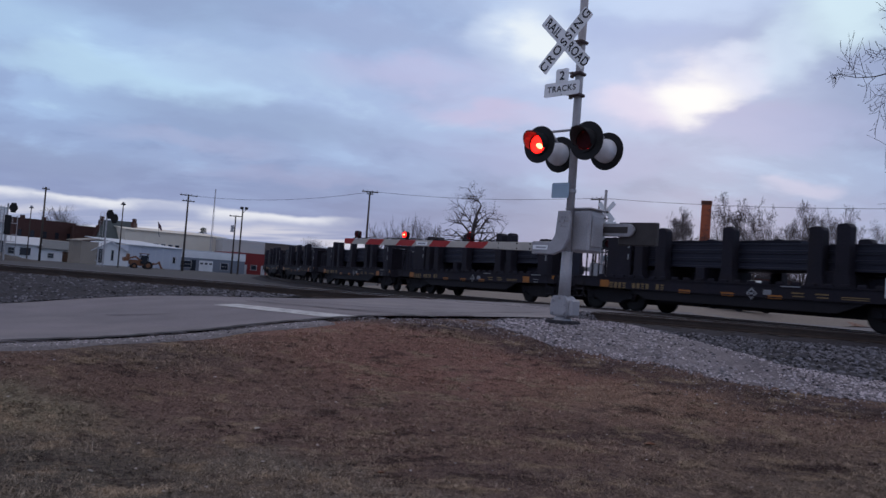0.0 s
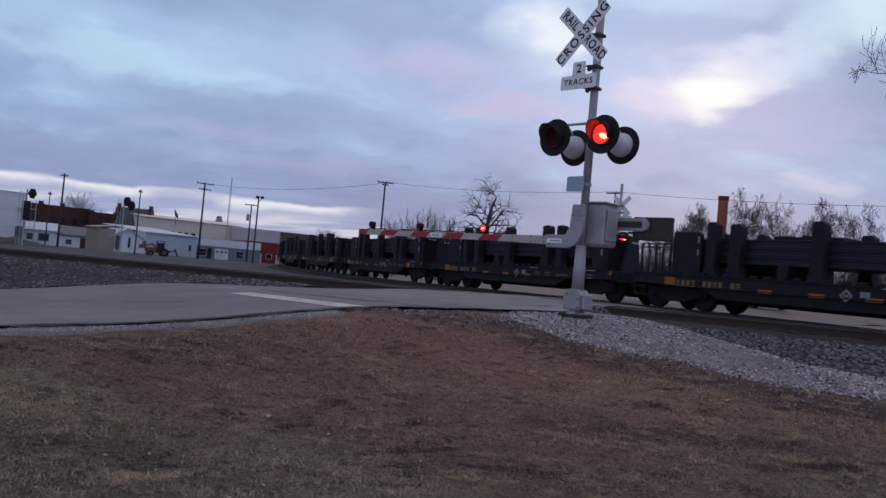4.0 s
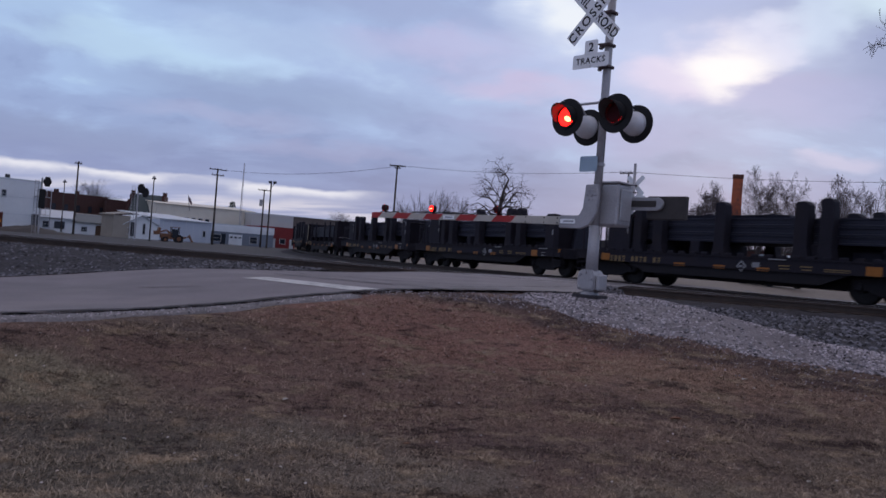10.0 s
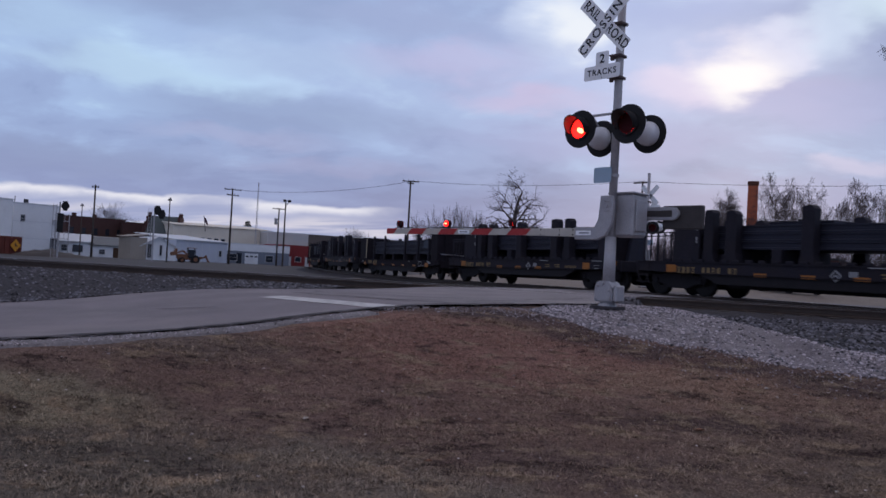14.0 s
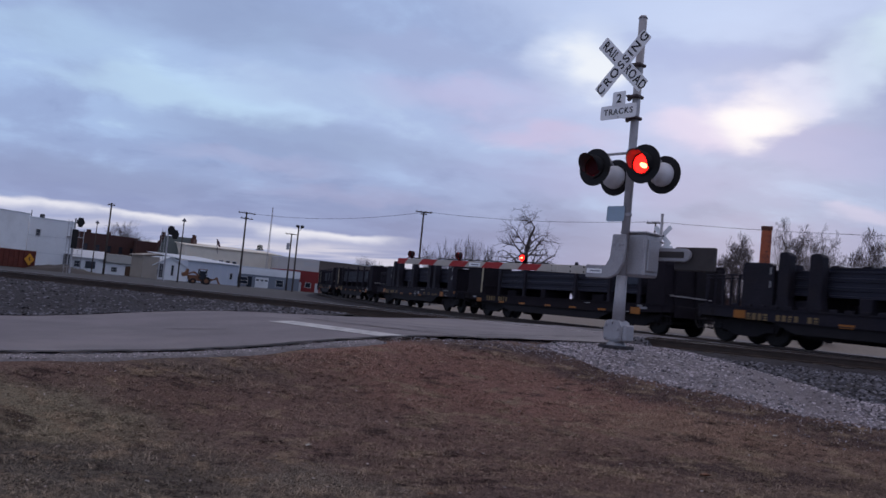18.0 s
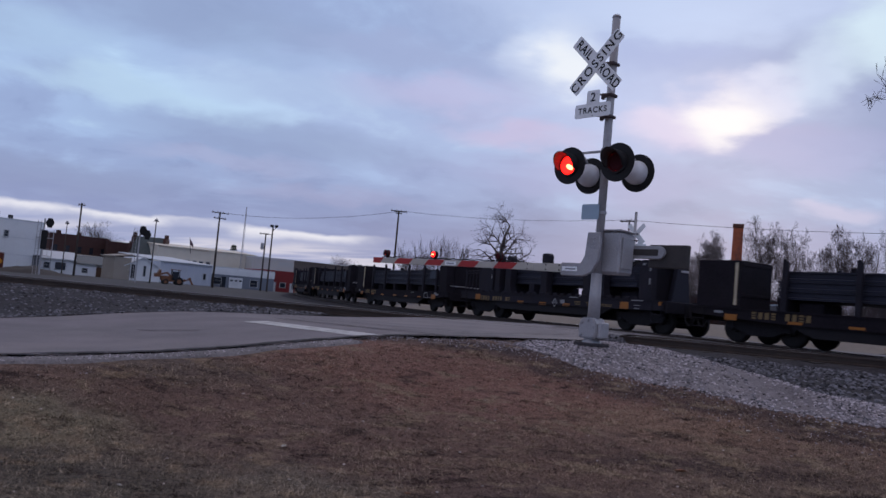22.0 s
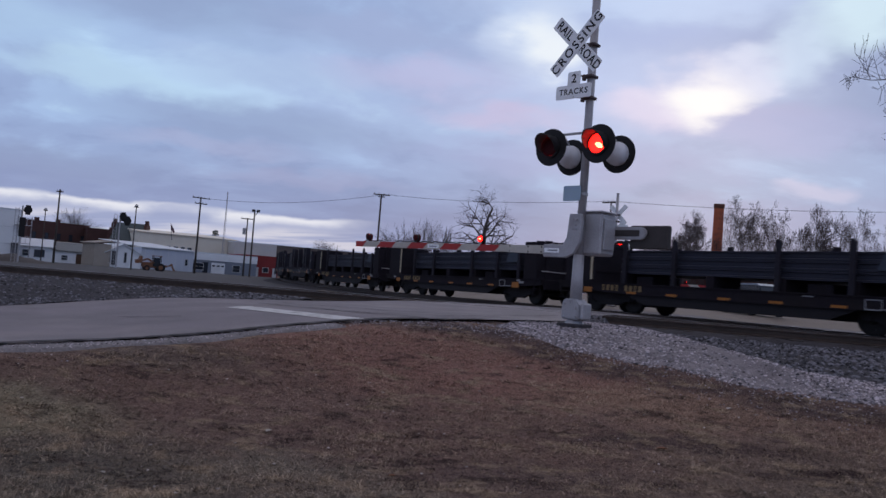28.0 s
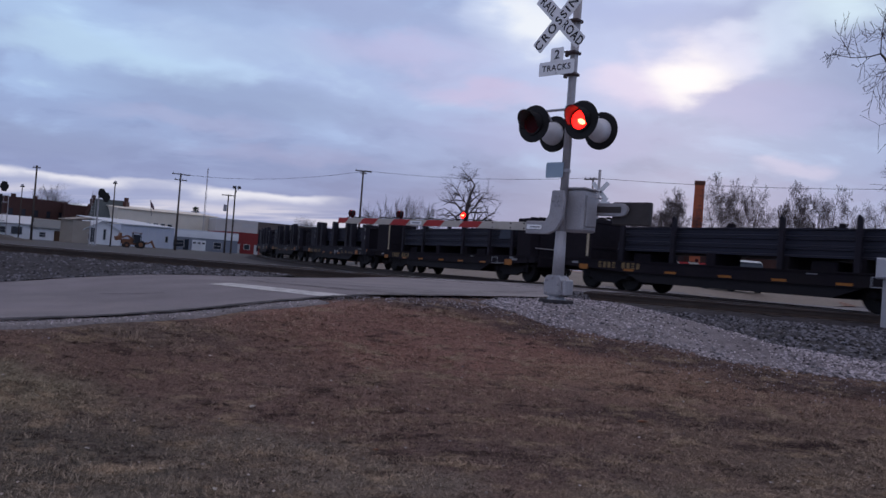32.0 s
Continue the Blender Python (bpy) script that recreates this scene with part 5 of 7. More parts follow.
def tape(car, x, z, w, h, material, name="reflective_tape", label="", y=-1.4135):
    bm = bmesh.new()
    box(bm, (x, y, z), (w, 0.006, h))
    return part(name, bm, material, car, label)


def stencils(car, x, n, gaps, z=0.86, h=0.21, pitch=0.19):
    """A row of stencil bars for the car's initials and number."""
    for k in range(n):
        if k in gaps:
            x += 0.22
        for dz, hh in ((h * 0.36, h * 0.28), (-h * 0.02, h * 0.2), (-h * 0.38, h * 0.24)) if k % 3 == 0 else ((0, h),):
            tape(car, x, z + dz, pitch * (0.62 if k % 3 else 0.66), hh, M_MARK, "stencil_bar")
        x += pitch


def beam_load(car, x0, x1, z0, layers, per, h, yspan, seed, step=0.0):
    """Long steel sections stacked in layers."""
    rnd = random.Random(seed)
    for k in range(layers):
        for j in range(per):
            y = -yspan / 2 + yspan * (j + 0.5) / per
            a, b = x0 + rnd.uniform(-0.2, 0.2), x1 - step * k + rnd.uniform(-0.12, 0.12)
            w = yspan / per * 0.95
            z = z0 + k * (h + 0.012)
            bm = bmesh.new()
            prism(bm, [(y - w / 2, z), (y + w / 2, z), (y + w / 2, z + h * 0.2), (y + w * 0.44, z + h * 0.26), (y + w * 0.44, z + h * 0.76), (y + w / 2, z + h * 0.82), (y + w / 2, z + h), (y - w / 2, z + h), (y - w / 2, z + h * 0.82), (y - w * 0.44, z + h * 0.76), (y - w * 0.44, z + h * 0.26), (y - w / 2, z + h * 0.2)], a, b, "X")
            part("steel_section", bm, M_CARGREY, car)


def stake(car, x, top, w=0.34, d=0.3, y=1.2, far=0.0, name="stake", foot=1.05, flare=0.07):
    for sy in (-1, 1):
        tp = top if sy < 0 else top - far
        bm = bmesh.new()
        prism(bm, [(x - w / 2 - flare, foot), (x - w / 2, foot + 0.3), (x - w / 2, tp - 0.05), (x - w / 2 + 0.04, tp), (x + w / 2 - 0.1, tp + 0.02), (x + w / 2, tp - 0.08), (x + w / 2, foot + 0.3), (x + w / 2 + flare, foot)], sy * y - d / 2, sy * y + d / 2, "Y")
        bmesh.ops.bevel(bm, geom=bm.edges[:], offset=0.012, segments=1, affect="EDGES")
        part(name, bm, M_CAR, car)


def bulkhead(car, x, top, thick, half=1.36, taper=0.0, foot=1.05, inner=None, material=None):
    bm = bmesh.new()
    prism(bm, [(x - thick / 2, foot), (x + thick / 2, foot), (x + thick / 2 - taper, top), (x - thick / 2, top + 0.0)], -half, half if inner is None else inner, "Y")
    bmesh.ops.bevel(bm, geom=bm.edges[:], offset=0.025, segments=1, affect="EDGES")
    bk = part("bulkhead", bm, material or M_CAR, car, "solid black steel bulkhead")
    for sx in (-1, 1):
        for z in (1.35, top - 0.12):
            bm = bmesh.new()
            box(bm, (x + sx * (thick / 2 - (taper if sx > 0 else 0) * (z - 1.05) / (top - 1.05)), 0 if inner is None else (inner - half) / 2, z), (0.05, half + (half if inner is None else inner) - 0.1, 0.09), bevel=0.01)
            part("bulkhead_rib", bm, material or M_CAR, bk)
    return bk


def platform_rail(car, x0, x1):
    for y in (-1.25, 1.25):
        for i in range(5):
            bm = bmesh.new()
            box(bm, (x0 + (x1 - x0) * i / 4, y, 1.5), (0.045 if i % 2 else 0.08, 0.05, 0.94), bevel=0.008)
            part("rail_post", bm, M_CAR, car)
        for z in (1.97, 1.86):
            bm = bmesh.new()
            rod(bm, (x0 - 0.1, y, z), (x1 + 0.1, y, z + 0.02), 0.018, n=6)
            part("handrail", bm, M_CAR, car)


def set_back(car, frame_parts):
    """What the car carries sits a little behind the middle of its frame."""
    for ch in car.children:
        if ch not in frame_parts:
            ch.location.x -= 0.35


A_LEN, B_LEN = 13.5, 14.9


def rack_car(seed):
    """Flat car with heavy racks that carry long steel sections."""
    rnd = random.Random(seed)
    car = car_frame("rack_flat_car", "black flat car with tall stakes and stacked steel sections", A_LEN, 4.85)
    frame_parts = set(car.children)
    for x, w in ((-3.12, 0.34), (-2.25, 0.38), (0.2, 0.37), (2.72, 0.4), (3.55, 0.36)):
        stake(car, x + rnd.uniform(-0.08, 0.08), 2.62 + rnd.uniform(-0.04, 0.05), w, far=rnd.uniform(0.08, 0.16))
    # the rear rack: broad side plates joined by a cross plate
    for sy in (-1, 1):
        bm = bmesh.new()
        prism(bm, [(-4.5, 1.05), (-3.46, 1.05), (-3.46, 2.3), (-3.6, 2.3), (-3.6, 2.34), (-4.45, 2.36), (-4.5, 2.3)], sy * 1.28 - 0.06, sy * 1.28 + 0.06, "Y")
        bmesh.ops.bevel(bm, geom=bm.edges[:], offset=0.015, segments=1, affect="EDGES")
        part("rack_side", bm, M_CAR, car, "broad dark side plate")
    bm = bmesh.new()
    box(bm, (-4.4, 0, 1.62), (0.1, 2.4, 1.1), bevel=0.02)
    part("rack_head", bm, M_CAR, car)
    # two pale tapes paint the light that shows between side plate and stake
    tape(car, -3.56, 2.12, 0.05, 0.2, M_WHITEMARK, "white_stencil", y=-1.345)
    tape(car, -3.56, 1.74, 0.05, 0.18, M_WHITEMARK, "white_stencil", y=-1.345)
    # the front rack: a corner column, a flared middle column and the beam between them
    bm = bmesh.new()
    prism(bm, [(5.42, 1.05), (6.02, 1.05), (5.98, 2.3), (5.9, 2.36), (5.5, 2.36), (5.42, 2.28)], -1.36, -1.12, "Y")
    bmesh.ops.bevel(bm, geom=bm.edges[:], offset=0.02, segments=1, affect="EDGES")
    part("rack_column", bm, M_CAR, car)
    bm = bmesh.new()
    prism(bm, [(-0.42, 1.05), (0.42, 1.05), (0.26, 2.3), (-0.16, 2.34)], 5.78, 5.98, "X")
    bmesh.ops.bevel(bm, geom=bm.edges[:], offset=0.02, segments=1, affect="EDGES")
    part("rack_column", bm, M_CARGREY, car, "flared grey steel column")
    bm = bmesh.new()
    box(bm, (5.86, -0.44, 2.28), (0.14, 1.4, 0.13), bevel=0.02)
    part("rack_beam", bm, M_CAR, car)
    bm = bmesh.new()
    box(bm, (5.7, -0.6, 1.62), (0.08, 1.1, 1.14), bevel=0.02)
    part("rack_head", bm, M_SOOT, car)
    bm = bmesh.new()
    box(bm, (5.9, 0.1, 2.1), (0.22, 0.34, 0.07), bevel=0.01)
    part("rack_cap", bm, M_ALU, car, "worn pale cap plate")
    for z, hh, xx in ((2.22, 0.06, 5.62), (2.1, 0.2, 5.92), (1.66, 0.2, 5.92)):
        tape(car, xx, z, 0.07 if xx > 5.7 else 0.14, hh, M_WHITEMARK, "white_stencil", y=-1.364)
    for xx in (5.5, 2.2):
        tape(car, xx, 1.02, 0.55, 0.03, M_WHITEMARK, "white_stencil", y=-1.452)
    for x in (-3.7, -2.36, -0.9, 3.1):
        bm = bmesh.new()
        box(bm, (x, 0, 1.26), (0.34, 2.3, 0.44), bevel=0.02)
        part("cradle", bm, M_CAR, car)
    beam_load(car, -4.6, 4.9, 1.48, 3, 4, 0.225, 2.05, seed, 0.1)
    beam_load(car, -2.6 + rnd.uniform(-1, 1), 0.9 + rnd.uniform(-0.5, 1.0), 2.195, 1, 2, 0.12, 1.2, seed + 50)
    for x, y in ((-3.0, -0.6), (-1.6, 0.2), (4.2, -0.3)):
        bm = bmesh.new()
        box(bm, (x, y, 1.2), (0.8, 0.7, 0.3), bevel=0.04)
        part("clamp_box", bm, M_CAR, car)
    for x in (-4.3, -1.6, 1.5):
        bm = bmesh.new()
        rod(bm, (x, 1.0, 2.15), (x, 1.0, 2.5), 0.13, n=12)
        part("roller", bm, M_CAR, car)
    platform_rail(car, -5.8, -4.65)
    tape(car, -4.46, 0.84, 0.4, 0.23, M_YELLOW, label="orange reflective patch")
    stencils(car, -4.15, 10, (4, 8), 0.8, 0.19, 0.185)
    for x in (-1.2, 0.28, 1.75):
        tape(car, x, 0.73, 0.42, 0.1, M_YELLOW)
    for x in (2.4, 3.05):
        tape(car, x, 0.86, 0.34, 0.035, M_MARK, "stencil_bar")
        tape(car, x + 0.02, 0.78, 0.3, 0.03, M_MARK, "stencil_bar")
    tape(car, 3.9, 0.82, 0.7, 0.025, M_MARK, "stencil_bar")
    tape(car, 3.9, 0.77, 0.7, 0.02, M_MARK, "stencil_bar")
    tape(car, 4.85, 0.84, 0.4, 0.23, M_YELLOW, label="orange reflective patch")
    tape(car, 6.5, 0.96, 0.16, 0.12, M_YELLOW)
    tape(car, 1.52, 0.84, 0.24, 0.14, M_WHITEMARK, "white_stencil")
    for c, r in ((M_WHITEMARK, 0.17), (M_CAR, 0.105)):
        bm = bmesh.new()
        bmesh.ops.create_cone(bm, cap_ends=True, segments=4, radius1=r, radius2=r, depth=0.006, matrix=Matrix.Translation((1.05, -1.4135 - (0.004 if c is M_CAR else 0), 0.79)) @ Matrix.Rotation(radians(90), 4, "X"))
        part("diamond_stencil", bm, c, car, "pale diamond stencil" if c is M_WHITEMARK else "")
    tape(car, 1.05, 0.79, 0.12, 0.05, M_WHITEMARK, "white_stencil", y=-1.419)
    tape(car, 5.45, 0.76, 0.24, 0.03, M_WHITEMARK, "white_stencil")
    tape(car, 5.45, 0.86, 0.3, 0.02, M_WHITEMARK, "white_stencil")
    set_back(car, frame_parts)
    return car


def plate_car(seed):
    """Bulkhead flat car with a long stack of steel."""
    car = car_frame("bulkhead_flat_car", "black bulkhead flat car with a long grey steel stack", B_LEN, 4.85, 0.95, False, M_SOOT)
    frame_parts = set(car.children)
    bulkhead(car, -5.72, 2.34, 1.5, foot=0.95, inner=0.1, material=M_SOOT)
    bulkhead(car, 6.42, 2.39, 0.9, foot=0.95, taper=0.1, material=M_SOOT)
    # ragged rim, grab rail and braces on the end of the front bulkhead
    for i in range(7):
        bm = bmesh.new()
        box(bm, (6.72, -1.15 + i * 0.38, 2.4 + 0.03 * (i % 2)), (0.12, 0.3, 0.07), bevel=0.01)
        part("bulkhead_cap", bm, M_SOOT, car)
    for y in (-0.9, 0.0, 0.9):
        bm = bmesh.new()
        box(bm, (6.86, y, 1.62), (0.1, 0.12, 1.3), bevel=0.015)
        part("bulkhead_brace", bm, M_SOOT, car)
    bm = bmesh.new()
    rod(bm, (6.95, -1.2, 1.28), (6.95, 0.6, 1.26), 0.018, n=6)
    part("grab_rail", bm, M_ALU, car, "worn bright grab rail")
    tape(car, 5.75, 0.9, 0.26, 0.1, M_WHITEMARK, "white_stencil")
    for x in (-3.73, 2.0, 4.0):
        bm = bmesh.new()
        box(bm, (x, 0, 1.13), (0.3, 2.5, 0.37), bevel=0.015)
        part("bolster", bm, M_SOOT, car)
    bm = bmesh.new()
    box(bm, (-0.3, -0.62, 1.13), (0.3, 1.25, 0.37), bevel=0.015)
    part("bolster", bm, M_SOOT, car)
    for x in (-3.0, 3.0):
        bm = bmesh.new()
        box(bm, (x, -0.6, 1.08), (0.7, 0.9, 0.3), bevel=0.03)
        part("clamp_box", bm, M_SOOT, car)
    beam_load(car, -3.75, 5.5, 1.3, 3, 3, 0.245, 2.42, seed, 0.14)
    for x in (-3.62, -1.59, 1.95, 4.0):
        stake(car, x, 2.38, 0.16, 0.1, 1.32, far=0.05, foot=0.95, flare=0.0)
    stake(car, 5.6, 2.1, 0.16, 0.1, 1.32, foot=0.95, flare=0.0)
    for x in (-1.9, 0.18, 3.4):
        bm = bmesh.new()
        box(bm, (x, -1.0, 2.12), (0.16, 0.16, 0.14), bevel=0.02)
        part("timber_block", bm, M_SOOT, car)
    bm = bmesh.new()
    prism(bm, [(4.55, 1.6), (5.5, 1.62), (5.42, 2.02), (4.75, 2.05)], -1.255, -1.225, "Y")
    part("end_plate", bm, mat("pale_blue_steel", (0.045, 0.055, 0.075), 0.6, 0.2, vary=0.25, scale=2), car, "lighter blue grey plate at the end of the stack")
    bm = bmesh.new()
    box(bm, (-5.12, -1.372, 1.66), (0.09, 0.02, 1.22))
    part("warning_strip", bm, mat("pale_yellow_tape", (0.50, 0.42, 0.29), 0.7, bump=0), car, "pale yellow vertical strip")
    tape(car, -5.2, 0.7, 0.4, 0.17, M_YELLOW, label="orange reflective patch")
    stencils(car, -4.45, 8, (4,), 0.8, 0.19, 0.2)
    for x in (-1.55, 0.35, 2.0, 3.75):
        tape(car, x, 0.65, 0.42, 0.1, M_YELLOW)
    tape(car, -3.2, 0.65, 0.42, 0.1, M_YELLOW)
    tape(car, 5.55, 0.71, 0.48, 0.22, M_YELLOW, label="orange reflective patch")
    for dx, dz, w, h in ((0, 0.12, 0.42, 0.03), (0, -0.12, 0.42, 0.03), (-0.2, 0, 0.03, 0.27), (0.2, 0, 0.03, 0.27)):
        tape(car, 4.6 + dx, 0.76 + dz, w, h, M_WHITEMARK, "frame_stencil")
    tape(car, 5.95, 0.82, 0.34, 0.08, M_WHITEMARK, "white_stencil")
    tape(car, -5.62, 0.83, 0.3, 0.07, M_WHITEMARK, "white_stencil")
    tape(car, 5.0, 0.66, 0.5, 0.025, M_WHITEMARK, "white_stencil")
    tape(car, 2.9, 0.88, 0.3, 0.03, M_WHITEMARK, "white_stencil")
    set_back(car, frame_parts)
    return car


TYPES = {3: "B", 5: "B", 6: "B", 7: "B"}
CARS = []


GAPS = [-53.6, -40.2, -26.7, -13.35, 0.1, 13.6, 26.8, 40.4, 55.2, 68.9, 83.8, 98.7, 113.6, 127.1, 140.6, 154.1, 167.6, 181.1, 194.6, 208.1]   # couplings along the track at 9 s


def build_train():
    first = {}
    for i, (a, b) in enumerate(zip(GAPS, GAPS[1:])):
        k = i - 4
        kind = TYPES.get(k, "A")
        var = (kind, k % 3 if kind == "A" else k % 2)
        if var not in first:
            car = first[var] = rack_car(11 + var[1]) if kind == "A" else plate_car(31 + var[1])
        else:
            car = copy_thing(first[var], Matrix())
        CARS.append((car, (a + b) / 2 - 0.35, 4.85))


build_train()


def car_pose(mid0, half, t):
    mid = -SPEED * (t - 9.0) + mid0
    a, _ = curve_at(mid - half)
    b, _ = curve_at(mid + half)
    d = a - b
    rz = math.degrees(math.atan2(d.y, d.x))
    ry = -math.degrees(math.atan2(d.z, math.hypot(d.x, d.y)))
    c = (a + b) / 2
    return pose(c.x, c.y, c.z, 0, ry, rz)




# ---- the yard and town beyond ----
def polar(b, d, z=0.0):
    a = radians(b)
    return Vector((d * math.sin(a), d * math.cos(a), z))


def wall_frame(p0, p1, base):
    """Pose with x along the front wall, y into the building, z up from the base."""
    d = p1 - p0
    return pose(p0.x, p0.y, base, 0, 0, math.degrees(math.atan2(d.y, d.x))), math.hypot(d.x, d.y)


def window(parent, x, z, w, h, y=-0.0, name="window", frame_mat=None, bars=1):
    bm = bmesh.new()
    t = 0.07
    for cx, cz, sx, sz in ((x, z + h / 2, w + t, t), (x, z - h / 2, w + 2 * t, t), (x - w / 2, z, t, h), (x + w / 2, z, t, h)):
        box(bm, (cx, y - 0.03, cz), (sx, 0.12, sz))
    fr = part(name, bm, frame_mat or M_TRIM, parent)
    bm = bmesh.new()
    box(bm, (x, y - 0.006, z), (w - t, 0.02, h - t))
    part("pane", bm, M_PANE, fr)
    if bars:
        bm = bmesh.new()
        box(bm, (x, y - 0.02, z), (w - t, 0.03, 0.04))
        part("glazing_bar", bm, frame_mat or M_TRIM, fr)
    return fr


def door(parent, x, w, h, material, panels=0, y=0.0, name="door"):
    bm = bmesh.new()
    box(bm, (x, y - 0.03, h / 2), (w, 0.07, h), bevel=0.01)
    d = part(name, bm, material, parent)
    for i in range(panels):
        bm = bmesh.new()
        box(bm, (x - w / 2 + w * (i + 0.5) / panels, y - 0.07, h * 0.72), (w / panels * 0.6, 0.02, h * 0.14))
        part("pane", bm, M_PANE, d)
    return d


def building(name, label, a, b, depth, base, top, wall, roof="flat", rise=0.6, roof_mat=None, band=None, category="building"):
    p0, p1 = polar(*a), polar(*b)
    m, w = wall_frame(p0, p1, base)
    h = top - base
    th = thing(name, label, category, m)
    bm = bmesh.new()
    if roof == "gable":      # the gable faces the front
        prism(bm, [(0, 0), (w, 0), (w, h), (w / 2, h + rise), (0, h)], 0, depth, "Y")
    else:
        box(bm, (w / 2, depth / 2, h / 2), (w, depth, h))
    part("wall", bm, wall, th)
    bm = bmesh.new()
    rm = roof_mat or M_ROOFDARK
    if roof == "gable":
        for s0, s1 in (((-0.3, h - 0.3 * rise / (w / 2)), (w / 2, h + rise)), ((w / 2, h + rise), (w + 0.3, h - 0.3 * rise / (w / 2)))):
            prism(bm, [s0, s1, (s1[0], s1[1] + 0.12), (s0[0], s0[1] + 0.12)], -0.3, depth + 0.3, "Y")
    elif roof == "ridge":    # the ridge runs along the front
        prism(bm, [(-0.35, h - 0.03), (depth / 2, h + rise), (depth + 0.35, h - 0.03), (depth + 0.35, h + 0.1), (depth / 2, h + rise + 0.14), (-0.35, h + 0.1)], -0.3, w + 0.3, "X")
    elif roof == "lean":     # falls to the front
        prism(bm, [(-0.3, h + 0.003), (depth, h + rise), (depth, h + rise + 0.12), (-0.3, h + 0.13)], -0.2, w + 0.2, "X")
    else:
        for cx, cy, sx, sy in ((w / 2, 0.1, w + 0.1, 0.3), (w / 2, depth - 0.1, w + 0.1, 0.3), (0.1, depth / 2, 0.3, depth), (w - 0.1, depth / 2, 0.3, depth)):
            box(bm, (cx, cy, h + 0.1), (sx, sy, 0.2))
        box(bm, (w / 2, depth / 2, h + 0.02), (w - 0.4, depth - 0.4, 0.03))
    part("roof", bm, rm, th)
    if roof == "ridge":      # close the gable ends
        for x in (0.0, w):
            bm = bmesh.new()
            prism(bm, [(0, h), (depth / 2, h + rise), (depth, h)], x - 0.06, x + 0.06, "X")
            part("gable_wall", bm, wall, th)
    if band:
        bm = bmesh.new()
        box(bm, (w / 2, -0.06, h - band[0] / 2), (w + 0.1, 0.12, band[0]))
        part("fascia", bm, band[1], th)
    return th, w, h


def build_town():
    # two-storey white building with a lower-roofed wing beside it
    th, w, h = building("white_building", "two-storey white metal-clad building with a small window", (-31.66, 125), (-28.95, 127), 16, -1.2, 6.0, M_WHITEWALL, roof_mat=M_ROOFGREY)
    window(th, w * 0.2, 5.2, 0.6, 1.0)
    door(th, w - 0.75, 0.9, 2.6, mat("grey_door_paint", (0.12, 0.12, 0.13), 0.7))
    for z in (2.4, 4.8):
        bm = bmesh.new()
        box(bm, (w / 2, -0.012, z), (w, 0.02, 0.06))
        part("siding_seam", bm, M_ROOFGREY, th)
    bm = bmesh.new()
    rod(bm, (w * 0.35, 2, h), (w * 0.35, 2, h + 0.8), 0.35, 0.3, 10)
    part("roof_vent", bm, M_ROOFDARK, th)
    bm = bmesh.new()
    rod(bm, (0.4, 1, h), (0.4, 1, h + 1.1), 0.06, n=6)
    part("vent_pipe", bm, M_ROOFDARK, th)
    # outside stair and its landings
    sx = w - 0.05
    for z in (2.6, 5.2):
        bm = bmesh.new()
        box(bm, (sx, -0.6, z), (1.9, 1.1, 0.08))
        for dx in (-0.9, -0.3, 0.3, 0.9):
            rod(bm, (sx + dx, -1.1, z), (sx + dx, -1.1, z + 1.0), 0.03, n=5)
        rod(bm, (sx - 0.95, -1.1, z + 1.0), (sx + 0.95, -1.1, z + 1.0), 0.035, n=5)
        part("stair_landing", bm, M_ALU, th, "grey steel landing with a rail")
    bm = bmesh.new()
    for dx in (-0.95, 0.95):
        rod(bm, (sx + dx, -1.1, 0), (sx + dx, -1.1, 6.4), 0.05, n=6)
    part("stair_post", bm, M_ALU, th)
    th, w, h = building("white_wing", "long white metal-clad wing with a plain wall", (-37.5, 112), (-31.7, 122), 18, -1.2, 6.25, M_WHITEWALL, roof_mat=M_ROOFGREY)
    # brick block
    th, w, h = building("brick_building", "old dark red brick building with a flat roof", (-28.6, 185), (-25.0, 190), 20, -1.4, 6.75, M_BRICK, roof_mat=M_BRICK)
    for i in range(5):
        window(th, 1.3 + i * (w - 2.6) / 4, 5.2, 0.9, 1.5, frame_mat=M_BRICK)
        window(th, 1.3 + i * (w - 2.6) / 4, 2.0, 1.2, 1.8, frame_mat=M_CREAM if i in (2, 3) else M_BRICK)
    bm = bmesh.new()
    box(bm, (w / 2, -0.06, 4.2), (w, 0.12, 0.14))
    part("string_course", bm, M_CREAM, th)
    for x in (w * 0.25, w * 0.6):
        bm = bmesh.new()
        box(bm, (x, 4, h + 0.5), (0.8, 0.8, 1.0), bevel=0.05)
        part("chimney", bm, M_BRICK, th)
    th, w, h = building("brick_annex", "lower red brick annex with small windows", (-25.1, 186), (-21.8, 188), 18, -1.4, 6.2, M_BRICK, roof_mat=M_BRICK)
    for i in range(4):
        window(th, 1.4 + i * (w - 2.8) / 3, 4.4, 0.9, 1.4, frame_mat=M_BRICK)
    # stepped-gable hall with a slate roof
    p0, p1 = polar(-23.9, 178), polar(-21.75, 178)
    m, w = wall_frame(p0, p1, -1.4)
    th = thing("stepped_gable_hall", "brick hall with stepped gables and a green slate roof", "building", m @ pose(0, 0, 0, 0, 0, -16))
    bm = bmesh.new()
    box(bm, (w / 2, 5, 2.6), (w, 10, 5.2))
    part("wall", bm, M_BRICK, th)
    bm = bmesh.new()
    prism(bm, [(-0.3, 4.4), (-0.3, 4.6), (5, 9.4), (10.3, 4.6), (10.3, 4.4)], 0.4, w - 0.4, "X")
    part("roof", bm, M_ROOFGREEN, th)
